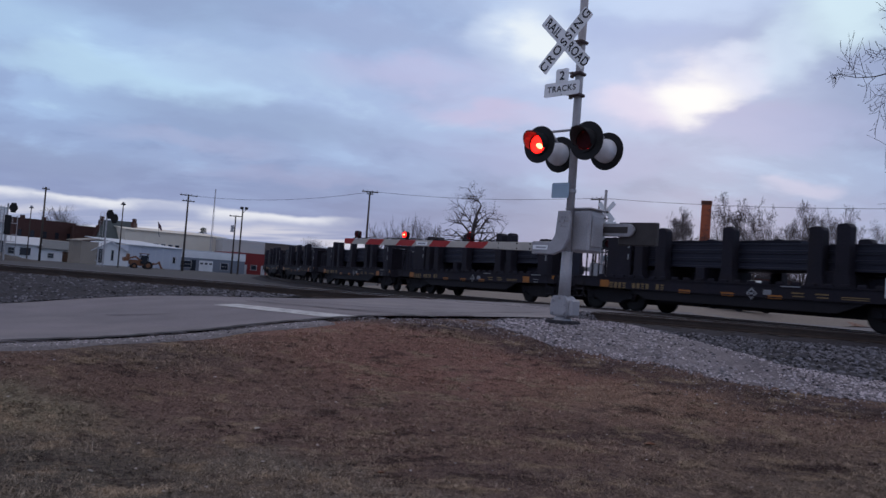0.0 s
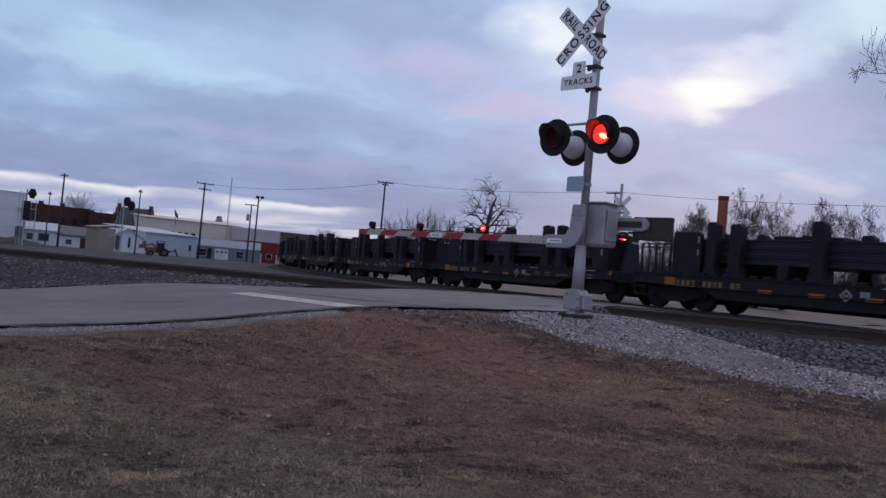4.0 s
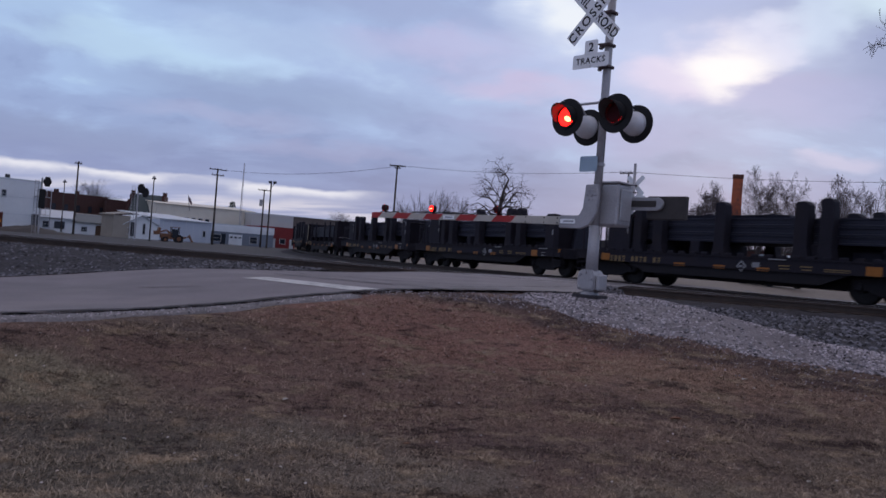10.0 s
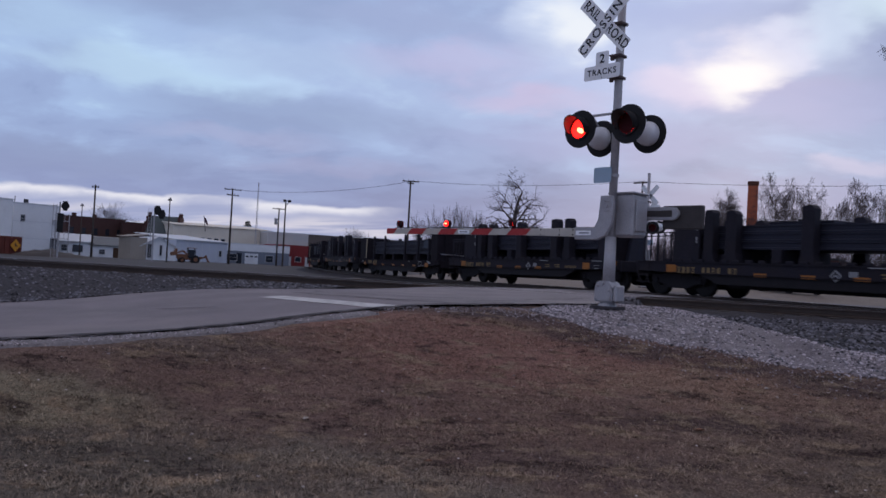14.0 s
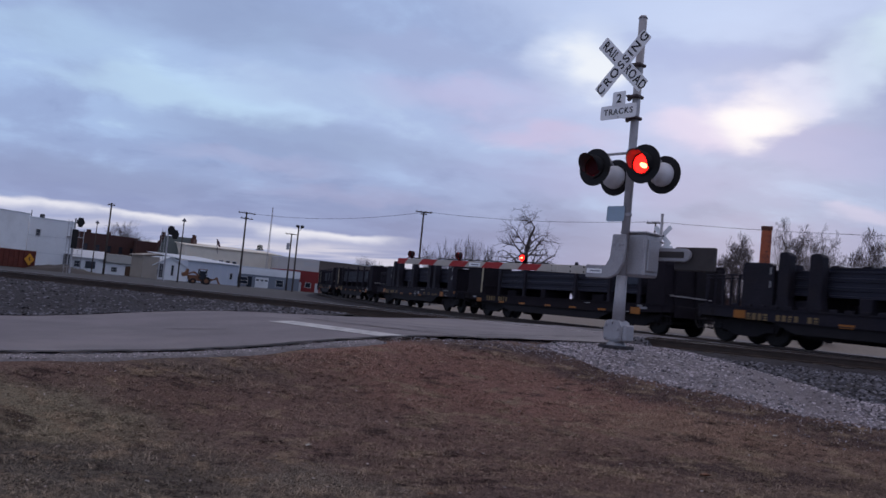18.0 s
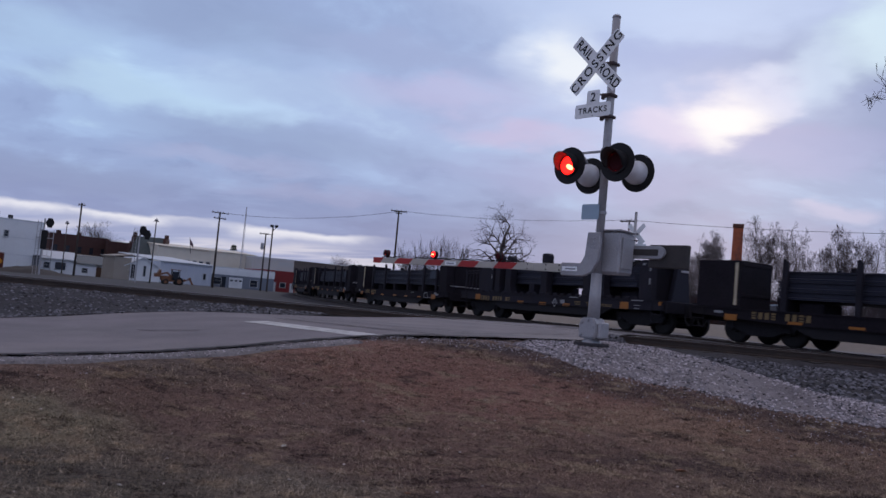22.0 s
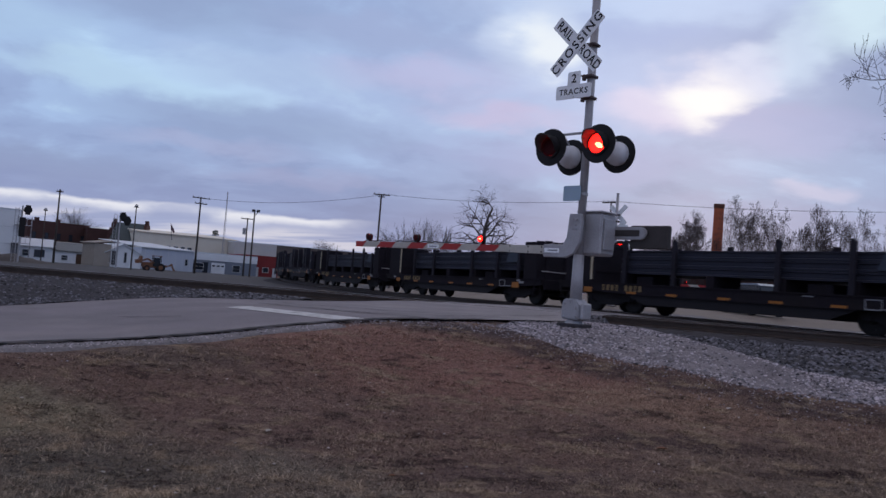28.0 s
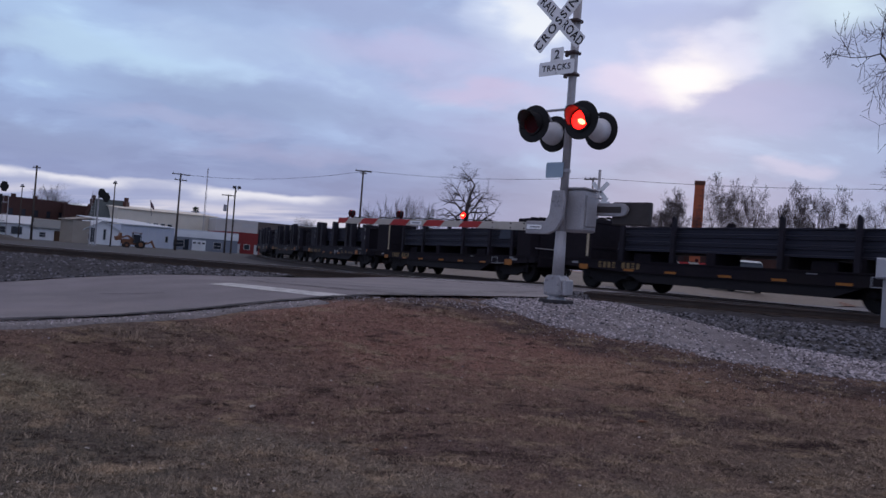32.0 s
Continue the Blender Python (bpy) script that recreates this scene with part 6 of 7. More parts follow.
    for x in (0.0, w):
        bm = bmesh.new()
        for i in range(4):
            box(bm, (x, 5, 5.0 + i * 1.2), (0.6, 10.4 - i * 2.5, 1.25))
        part("stepped_gable", bm, M_BRICK, th)
        bm = bmesh.new()
        box(bm, (x, 5, 9.6), (0.7, 1.0, 1.0), bevel=0.05)
        part("chimney", bm, M_BRICK, th)
    # low white houses
    th, w, h = building("white_bungalow", "low white bungalow with a pale roof", (-29.0, 128), (-27.0, 128), 9, -1.2, 1.1, M_WHITEWALL, "ridge", 1.1, M_ROOFGREY, category="house")
    window(th, w * 0.6, 1.35, 1.3, 1.0, frame_mat=M_PANE)
    window(th, w * 0.2, 1.35, 0.8, 0.9)
    th, w, h = building("white_cottage", "low white cottage with a dark shingle roof", (-26.95, 128), (-24.4, 128), 8, -1.2, 0.75, M_WHITEWALL, "ridge", 1.2, mat("dull_grey_shingles", (0.17, 0.18, 0.18), 0.9, vary=0.2, scale=2), category="house")
    door(th, w * 0.6, 0.9, 1.7, mat("brown_door_paint", (0.09, 0.05, 0.03), 0.7))
    window(th, w * 0.25, 1.0, 0.8, 0.7)
    th, w, h = building("tan_shed", "plain tan shed with weathered board walls", (-25.3, 122), (-24.55, 119), 2.5, -1.1, 2.2, M_TANWALL, "lean", 0.4, M_TANWALL, category="shed")
    for i in range(9):
        bm = bmesh.new()
        box(bm, (w * (i + 0.5) / 9, -0.015, h / 2), (0.06, 0.03, h))
        part("batten", bm, M_TANWALL, th)
    th, w, h = building("white_garage", "white gabled garage with two tall openings", (-23.9, 120), (-21.6, 121), 14, -1.0, 1.0, M_WHITEWALL, "gable", 1.4, M_ROOFGREY, category="garage")
    for fx, fz, wd, ht in ((0.24, 1.35, 0.55, 2.0), (0.56, 1.5, 0.35, 1.5), (0.12, 1.1, 0.4, 0.9)):
        window(th, w * fx, fz, wd, ht, bars=0)
    th, w, h = building("white_warehouse", "long white metal warehouse with a pale roof", (-21.62, 130), (-18.2, 134), 16, -1.05, 2.3, mat("pale_blue_metal_siding", (0.50, 0.53, 0.60), 0.7, vary=0.06, scale=0.6, fine=5), "lean", 1.0, M_ROOFGREY, category="warehouse")
    window(th, w * 0.86, 1.5, 0.5, 1.0, bars=0)
    for i in range(7):
        bm = bmesh.new()
        box(bm, (w * (i + 0.5) / 7, -0.012, h / 2), (0.05, 0.024, h))
        part("siding_seam", bm, M_ROOFGREY, th)
    # cream hall behind
    th, w, h = building("cream_hall", "large cream rendered hall with a shallow roof", (-21.9, 172), (-15.4, 178), 26, -1.4, 6.1, M_CREAM, "ridge", 0.9, M_CREAM, category="hall")
    for i in range(4):
        window(th, w * (0.3 + 0.07 * i), 4.6, 0.9, 0.9, bars=0)
    bm = bmesh.new()
    box(bm, (w * 0.78, -0.4, 3.9), (w * 0.3, 0.8, 0.35))
    part("canopy", bm, M_ROOFDARK, th)
    p = polar(-19.75, 172, 5.0)
    fl = thing("flag", "small dark flag hanging from a short pole on the roof", "flag", pose(p.x, p.y, p.z))
    bm = bmesh.new()
    rod(bm, (0, 0, 0), (-0.5, 0, 3.3), 0.06, 0.04, 6)
    part("flagpole", bm, M_WOODPOLE, fl)
    bm = bmesh.new()
    prism(bm, [(-0.5, 3.2), (-0.33, 2.0), (0.35, 1.3), (0.45, 1.7), (0.1, 2.5)], -0.03, 0.03, "Y")
    part("cloth", bm, mat("dull_flag_cloth", (0.12, 0.07, 0.09), 0.9), fl)
    th, w, h = building("grey_hall", "pale grey stepped warehouse beside the cream hall", (-15.5, 170), (-12.6, 172), 24, -1.4, 5.6, mat("weathered_grey_siding", (0.52, 0.50, 0.48), 0.8, vary=0.1, scale=0.5), roof_mat=M_ROOFGREY, category="hall")
    bm = bmesh.new()
    box(bm, (w * 0.8, -0.03, h * 0.86), (w * 0.35, 0.06, 0.9))
    part("wall_panel", bm, M_TRIM, th)
    # low shop with a white fascia
    th, w, h = building("low_shop", "low shop with a white fascia and garage door", (-18.9, 142), (-13.9, 146), 14, -1.1, 2.3, mat("blue_grey_shopfront", (0.20, 0.22, 0.26), 0.7, vary=0.1), roof_mat=M_ROOFGREY, band=(1.15, M_WHITEWALL), category="shop")
    door(th, w * 0.47, 2.4, 1.9, M_WHITEWALL, 3, name="garage_door")
    for fx in (0.1, 0.22, 0.72):
        window(th, w * fx, 1.1, 1.4, 1.2)
    door(th, w * 0.3, 0.9, 1.9, M_PANE)
    th, w, h = building("red_shop", "small red painted shop with white doors", (-14.7, 147), (-12.4, 149), 12, -1.05, 2.6, M_REDWALL, roof_mat=M_REDWALL, category="shop")
    for fx in (0.14, 0.35, 0.9):
        door(th, w * fx, 0.75, 1.7, M_TRIM)
    window(th, w * 0.62, 1.25, 1.1, 0.9, bars=0)
    th, w, h = building("brown_store", "long brown store building behind the train", (-12.7, 190), (-5.0, 200), 18, -1.2, 6.2, mat("brown_grey_wall", (0.13, 0.11, 0.10), 0.85), "lean", -0.4, M_ROOFGREY, category="store")
    # rusty skip with a yellow warning diamond
    p0, p1 = polar(-34.5, 92), polar(-31.05, 97)
    m, w = wall_frame(p0, p1, -0.75)
    th = thing("steel_container", "rusty red steel container with a yellow diamond sign", "container", m)
    bm = bmesh.new()
    box(bm, (w / 2, 1.2, 0.95), (w, 2.4, 1.9), bevel=0.04)
    part("body", bm, mat("rusty_container_paint", (0.13, 0.035, 0.025), 0.85, vary=0.35, scale=1.5), th)
    for i in range(12):
        bm = bmesh.new()
        box(bm, (w * (i + 0.5) / 12, -0.03, 0.95), (0.1, 0.07, 1.7))
        part("rib", bm, mat("rusty_container_paint", (0.13, 0.035, 0.025)), th)
    bm = plate(0.95, 0.95, 0.03, 0.05)
    part("warning_diamond", bm, mat("yellow_sign_face", (0.60, 0.26, 0.02), 0.5, vary=0.1), th, "yellow diamond warning sign", Matrix.Translation((w - 0.95, -0.12, 0.95)) @ Matrix.Rotation(radians(45), 4, "Y"))
    for dx, dz, sx, sz in ((0, 0.05, 0.1, 0.4), (-0.13, 0.1, 0.18, 0.08), (0.13, -0.06, 0.18, 0.08)):
        bm = bmesh.new()
        box(bm, (w - 0.95 + dx, -0.145, 0.95 + dz), (sx, 0.012, sz))
        part("sign_bar", bm, M_LETTER, th)


build_town()


# ---- yard: mound, backhoe, signals, poles ----
def mound(b, d, rx, ry, h, seed, material, name, label, base):
    p = polar(b, d)
    us = [i / 14 for i in range(15)]
    def fn(u, v):
        x, y = (u * 2 - 1) * rx, (v * 2 - 1) * ry
        r = math.hypot(u * 2 - 1, v * 2 - 1)
        z = h * max(0, 1 - r * r) * (0.8 + 0.5 * noise.noise((x * 0.8, y * 0.8, seed)))
        return (p.x + x, p.y + y, base + z - 0.02)
    return tagged(grid_sheet(name, us, us, fn, material, label, "mound", kind=""), kind="stuff")


mound(-29.6, 95, 4.2, 2.0, 0.95, 3.0, M_LOT, "spoil_heap", "low heap of dark earth and rubble", -0.85)
mound(-28.2, 93, 3.2, 1.6, 0.5, 8.0, M_LOT, "spoil_heap", "low heap of dark earth and rubble", -0.85)


def utility_pole(b, d, base, top, arms=((0.35, 2.4),), label="weathered wooden utility pole with a crossarm", can=False, turn=0.0, r=0.15):
    p = polar(b, d, base)
    th = thing("utility_pole", label, "utility pole", pose(p.x, p.y, p.z, 0, 0, -b + turn), group="poles along the yard")
    h = top - base
    bm = bmesh.new()
    rod(bm, (0, 0, 0), (0, 0, h), r, r * 0.65, 10)
    part("pole", bm, M_WOODPOLE, th, smooth=True)
    for dz, w in arms:
        bm = bmesh.new()
        box(bm, (0, -r, h - dz), (w, 0.1, 0.12))
        arm = part("crossarm", bm, M_WOODPOLE, th)
        for i in range(4):
            bm = bmesh.new()
            x = -w / 2 + 0.12 + i * (w - 0.24) / 3
            rod(bm, (x, -r, h - dz + 0.06), (x, -r, h - dz + 0.24), 0.05, 0.03, 8)
            part("insulator", bm, M_ALU, arm)
    if can:
        bm = bmesh.new()
        rod(bm, (-0.38, -0.1, h - 2.6), (-0.38, -0.1, h - 1.6), 0.25, n=14)
        part("transformer", bm, M_ALU, th, "grey cylindrical transformer")
    return th


utility_pole(-26.95, 112, -1.0, 8.6, ((0.3, 0.9),), "tall bare wooden pole with a small top bracket")
utility_pole(-18.07, 110, -1.0, 9.4, ((0.15, 2.4), (0.9, 1.7)), turn=20)
utility_pole(-14.78, 125, -1.0, 8.1, ((0.15, 2.0),), "wooden utility pole with crossarm and transformer", True)
utility_pole(-5.45, 95, -0.8, 10.6, ((0.1, 2.0), (0.35, 0.8)), turn=10)
utility_pole(11.25, 78, -0.7, 9.7, ((0.15, 1.8),), "thin wooden utility pole beyond the crossing", turn=-30, r=0.11)
utility_pole(39.0, 70, -0.6, 9.0, ((0.15, 1.8),))
# yard lamp
p = polar(-14.34, 118, -1.0)
th = thing("yard_lamp", "tall dark pole with two floodlights", "street lamp", pose(p.x, p.y, p.z, 0, 0, 14))
bm = bmesh.new()
rod(bm, (0, 0, 0), (0, 0, 9.9), 0.14, 0.1, 10)
part("pole", bm, M_WOODPOLE, th)
for x in (-0.15, 0.5):
    bm = bmesh.new()
    box(bm, (x, -0.25, 9.8), (0.5, 0.5, 0.35), bevel=0.06)
    part("floodlight", bm, M_BLACK, th)
bm = bmesh.new()
rod(bm, (0, 0, 9.0), (0.5, -0.1, 9.7), 0.04, n=6)
part("bracket", bm, M_BLACK, th)
# radio mast
p = polar(-16.3, 160, -1.0)
th = thing("radio_mast", "thin lattice radio mast behind the halls", "antenna", pose(p.x, p.y, p.z))
for i in range(3):
    a = 2 * math.pi * i / 3
    bm = bmesh.new()
    rod(bm, (0.25 * math.cos(a), 0.25 * math.sin(a), 0), (0.08 * math.cos(a), 0.08 * math.sin(a), 16), 0.035, n=5)
    part("mast_leg", bm, M_ALU, th)
bm = bmesh.new()
for i in range(24):
    a, b = 2 * math.pi * i / 3, 2 * math.pi * (i + 1) / 3
    k0, k1 = 0.25 - 0.17 * i / 24, 0.25 - 0.17 * (i + 1) / 24
    rod(bm, (k0 * math.cos(a), k0 * math.sin(a), i * 16 / 24), (k1 * math.cos(b), k1 * math.sin(b), (i + 1) * 16 / 24), 0.018, n=4)
part("lattice", bm, M_ALU, th)


def block_signal(b, d, base, h, heads, boxed):
    p = polar(b, d, base)
    th = thing("block_signal", "railway block signal with round black targets on a mast", "railroad signal", pose(p.x, p.y, p.z, 0, 0, -b), group="block signals")
    bm = bmesh.new()
    rod(bm, (0, 0, 0), (0, 0, h), 0.1, 0.08, 10)
    part("mast", bm, M_ALU, th)
    bm = bmesh.new()
    for dx in (0.28, 0.62):
        rod(bm, (dx - 0.9, 0.1, 0), (dx - 0.9, 0.1, h * 0.96), 0.025, n=5)
    for i in range(int(h / 0.35)):
        rod(bm, (-0.62, 0.1, 0.3 + i * 0.35), (-0.28, 0.1, 0.3 + i * 0.35), 0.015, n=4)
    part("ladder", bm, M_ALU, th, "grey steel ladder")
    for z, x in heads:
        bm = bmesh.new()
        bmesh.ops.create_cone(bm, cap_ends=True, segments=20, radius1=0.4, radius2=0.4, depth=0.03, matrix=Matrix.Translation((x, -0.2, z)) @ Matrix.Rotation(radians(90), 4, "X"))
        tg = part("target", bm, M_BLACK, th, "round black signal target")
        bm = bmesh.new()
        box(bm, (x, -0.02, z), (0.5, 0.35, 1.0), bevel=0.05)
        part("signal_head", bm, M_BLACK, tg)
    if boxed:
        bm = bmesh.new()
        box(bm, (0.1, 0.1, boxed), (0.6, 0.5, 2.0), bevel=0.04)
        part("relay_box", bm, M_BLACK, th)
    return th


block_signal(-29.0, 92, -0.85, 5.9, ((5.5, 0.5),), 3.7)
block_signal(-23.15, 92, -0.8, 6.1, ((5.7, 0.3), (5.3, 0.75)), 0)
utility_pole(-22.2, 95, -0.8, 6.6, ((0.3, 0.5),), "short plain pole beside the block signal", r=0.09)
utility_pole(-27.68, 96, -0.85, 5.1, ((0.1, 0.4),), "thin steel post carrying a cable", r=0.07)


def backhoe(b, d, base):
    p = polar(b, d, base)
    th = thing("backhoe_loader", "orange backhoe loader parked in the yard", "excavator", pose(p.x, p.y, p.z, 0, 0, -b + 8) @ Matrix.Scale(0.74, 4))
    for x, r in ((-1.2, 0.5), (1.0, 0.72)):
        for y in (-0.85, 0.85):
            bm = bmesh.new()
            rod(bm, (x, y - 0.2, r), (x, y + 0.2, r), r, n=20)
            wh = part("wheel", bm, M_BLACK, th)
            bm = bmesh.new()
            rod(bm, (x, y - 0.22, r), (x, y + 0.22, r), r * 0.5, n=14)
            part("rim", bm, M_ORANGE, wh)
    bm = bmesh.new()
    box(bm, (-1.1, 0, 1.15), (1.8, 0.9, 0.75), bevel=0.08)
    part("hood", bm, M_ORANGE, th)
    bm = bmesh.new()
    box(bm, (0, 0, 0.75), (3.6, 1.0, 0.3), bevel=0.05)
    part("chassis", bm, M_ORANGE, th)
    for x in (-0.2, 1.1):
        for y in (-0.7, 0.7):
            bm = bmesh.new()
            rod(bm, (x, y, 0.9), (x * 0.9, y * 0.9, 2.6), 0.06, n=6)
            part("cab_post", bm, M_BLACK, th)
    bm = bmesh.new()
    box(bm, (0.42, 0, 2.65), (1.6, 1.5, 0.1), bevel=0.03)
    part("cab_roof", bm, M_ORANGE, th)
    bm = bmesh.new()
    box(bm, (0.45, 0, 1.6), (1.0, 1.1, 1.5), bevel=0.03)
    part("cab_glass", bm, M_PANE, th)
    bm = bmesh.new()
    prism(bm, [(-2.9, 1.2), (-2.1, 1.3), (-2.0, 2.4), (-2.3, 2.5), (-2.5, 1.9), (-3.0, 1.8)], -0.9, 0.9, "Y")
    part("bucket", bm, M_ORANGE, th)
    for y in (-0.55, 0.55):
        bm = bmesh.new()
        prism(bm, [(-2.3, 1.5), (-2.2, 1.75), (-1.0, 2.2), (0.0, 1.5), (-0.1, 1.3), (-1.0, 1.95)], y - 0.07, y + 0.07, "Y")
        part("loader_arm", bm, M_ORANGE, th)
    bm = bmesh.new()
    prism(bm, [(1.7, 0.8), (2.0, 0.8), (2.9, 1.6), (3.3, 0.7), (3.6, 0.3), (3.2, 0.3), (2.8, 1.1), (1.8, 1.2)], -0.12, 0.12, "Y")
    part("digging_arm", bm, M_ORANGE, th)
    return th


backhoe(-20.75, 105, -0.95)


# ---- wires ----
def wire(a, b, sag, r=0.02):
    a, b = Vector(a), Vector(b)
    n = 18
    pts = [a.lerp(b, i / n) - Vector((0, 0, sag * 4 * (i / n) * (1 - i / n))) for i in range(n + 1)]
    d = (b - a).normalized()
    u = d.cross(Vector((0, 0, 1))).normalized()
    verts = [p + u * (r * math.cos(t)) + Vector((0, 0, r * math.sin(t))) for p in pts for t in (0, 2.1, 4.2)]
    faces = [(3 * i + j, 3 * i + (j + 1) % 3, 3 * i + 3 + (j + 1) % 3, 3 * i + 3 + j) for i in range(n) for j in range(3)]
    me = bpy.data.meshes.new("overhead_wire")
    me.from_pydata(verts, [], faces)
    me.materials.append(M_WIRE)
    return tagged(new("overhead_wire", me), "thin black overhead wire between the poles", "cable", group="overhead wires")


wire(polar(-5.45, 95, 10.6), polar(11.25, 78, 9.7), 0.5, 0.02)
wire(polar(11.25, 78, 9.7), polar(39.0, 70, 9.0), 0.55, 0.02)
wire(polar(-18.07, 110, 9.3), polar(-5.45, 95, 10.5), 0.8, 0.022)


# ---- bare winter trees ----
def tubes(name, segs, material, parent, sides):
    verts, faces = [], []
    for a, b, r0, r1 in segs:
        d = (b - a)
        if d.length < 1e-5:
            continue
        u = d.orthogonal().normalized()
        v = d.cross(u).normalized()
        k = len(verts)
        for p, r in ((a, r0), (b, r1)):
            for i in range(sides):
                t = 2 * math.pi * i / sides
                verts.append(p + u * (r * math.cos(t)) + v * (r * math.sin(t)))
        for i in range(sides):
            j = (i + 1) % sides
            faces.append((k + i, k + j, k + sides + j, k + sides + i))
    me = bpy.data.meshes.new(name)
    me.from_pydata(verts, [], faces)
    me.materials.append(material)
    me.update()
    ob = new(name, me)
    ob.parent = parent
    return ob


def bare_tree(b, d, base, height, seed, levels=5, spread=1.0, stems=1, trunk=0.32, thin=1.0, label="bare winter tree with a spreading crown", lean=(0, 0), reach=1.0, wobble=0.16):
    rnd = random.Random(seed)
    p = polar(b, d, base)
    th = thing("tree", label, "tree", pose(p.x, p.y, p.z), group="bare trees")
    limbs, twigs = [], []

    def grow(a, dirn, length, r, lv):
        parts = 3 if lv < 3 else 2
        q, dd = a, dirn.copy()
        for i in range(parts):
            dd = (dd + Vector((rnd.uniform(-1, 1), rnd.uniform(-1, 1), rnd.uniform(-0.5, 0.9))) * (wobble if lv else 0.1)).normalized()
            e = q + dd * (length / parts)
            rr0, rr1 = r * (1 - 0.45 * i / parts), r * (1 - 0.45 * (i + 1) / parts)
            (limbs if lv < 3 else twigs).append((q, e, rr0, rr1))
            q = e
            if lv < levels and i >= (1 if lv == 0 else 0):
                for _ in range((1 if lv >= 3 else rnd.choice((1, 2))) if lv else rnd.choice((1, 2, 3))):
                    ax = dd.orthogonal().normalized()
                    ax.rotate(Matrix.Rotation(rnd.uniform(0, 6.283), 3, dd))
                    ang = radians(rnd.uniform(28, 58)) * spread
                    nd = (dd * math.cos(ang) + ax * math.sin(ang))
                    nd.z += 0.22
                    grow(q, nd.normalized(), length * reach * rnd.uniform(0.55, 0.78), rr1 * rnd.uniform(0.5, 0.7), lv + 1)
        if lv < levels:
            grow(q, dd, length * 0.66, r * 0.52, lv + 1)

    for s in range(stems):
        d0 = Vector((rnd.uniform(-0.3, 0.3) * (stems > 1) + lean[0], rnd.uniform(-0.3, 0.3) * (stems > 1) + lean[1], 1)).normalized()
        off = Vector((rnd.uniform(-1, 1), rnd.uniform(-1, 1), 0)) * 0.5 * (stems > 1)
        grow(off, d0, height * 0.36, trunk / (stems ** 0.5), 0)
    top = max(e.z for _, e, _, _ in limbs + twigs)
    k = height / top
    fix = lambda L, m: [(a * k, c * k, max(r0 * m, 0.012), max(r1 * m, 0.008)) for a, c, r0, r1 in L]
    tubes("trunk", fix(limbs, 1.0), M_BARK, th, 6)
    tubes("crown", fix(twigs, thin), M_TWIG, th, 3)
    return th


def crown_tree(b, d, base, height, width, seed, leaders=3, trunk=0.3, fork=0.25, tilt=(12, 30), levels=4, side=(38, 68), wobble=0.2, label="bare winter tree with a rounded twiggy crown", thin=1.0, lift=0.16):
    """A leafless tree: leaders from one trunk, limbs along them, then branches and twigs."""
    rnd = random.Random(seed)
    p = polar(b, d, base)
    th = thing("tree", label, "tree", pose(p.x, p.y, p.z), group="bare trees")
    limbs, twigs = [], []
    pieces, shoots = (6, 5, 4, 3, 2), ((1, 2), (1, 2), (2, 2), (1, 1), (0, 0))

    def grow(a, dirn, length, r, lv):
        q, dd, k = a, dirn.normalized(), pieces[lv]
        for i in range(k):
            dd = (dd + Vector((rnd.uniform(-1, 1), rnd.uniform(-1, 1), rnd.uniform(-0.6, 0.6) + lift)) * wobble).normalized()
            e = q + dd * (length / k)
            r0, r1 = r * (1 - 0.75 * i / k), r * (1 - 0.75 * (i + 1) / k)
            (limbs if lv < 2 else twigs).append((q, e, r0, r1))
            q = e
            if lv < levels and (i or lv):
                for _ in range(rnd.choice(shoots[lv])):
                    ax = dd.orthogonal().normalized()
                    ax.rotate(Matrix.Rotation(rnd.uniform(0, 6.283), 3, dd))
                    ang = radians(rnd.uniform(*side))
                    grow(q, dd * math.cos(ang) + ax * math.sin(ang), length * rnd.uniform(0.42, 0.62) * (1.15 - 0.6 * i / k), r1 * rnd.uniform(0.45, 0.65), lv + 1)

    top = height * fork
    bend = Vector((rnd.uniform(-0.04, 0.04), rnd.uniform(-0.04, 0.04), 0)) * height
    limbs.append((Vector(), Vector((0, 0, top * 0.5)) + bend * 0.3, trunk, trunk * 0.85))
    limbs.append((Vector((0, 0, top * 0.5)) + bend * 0.3, Vector((0, 0, top)) + bend * 0.5, trunk * 0.85, trunk * 0.75))
    start = rnd.uniform(0, 6.283)
    for j in range(leaders):
        az, t = start + 6.283 * j / leaders + rnd.uniform(-0.4, 0.4), radians(rnd.uniform(*tilt))
        grow(Vector((0, 0, top)) + bend * 0.5, Vector((math.sin(t) * math.cos(az), math.sin(t) * math.sin(az), math.cos(t))), height * (1 - fork) * rnd.uniform(0.8, 1.0), trunk * 0.72 / leaders ** 0.4, 0)
    every = limbs + twigs
    kz = height / max(e.z for _, e, _, _ in every)
    far = sorted(math.hypot(e.x, e.y) for _, e, _, _ in every)
    kx = width / far[int(len(far) * 0.97)]
    size = lambda v: Vector((v.x * kx, v.y * kx, v.z * kz))
    fix = lambda L, m, lo: [(size(a), size(e), max(r0 * m, lo), max(r1 * m, lo * 0.7)) for a, e, r0, r1 in L]
    tubes("trunk", fix(limbs, 1.0, 0.02), M_BARK, th, 6)
    tubes("crown", fix(twigs, thin, 0.011), M_TWIG, th, 3)
    return th


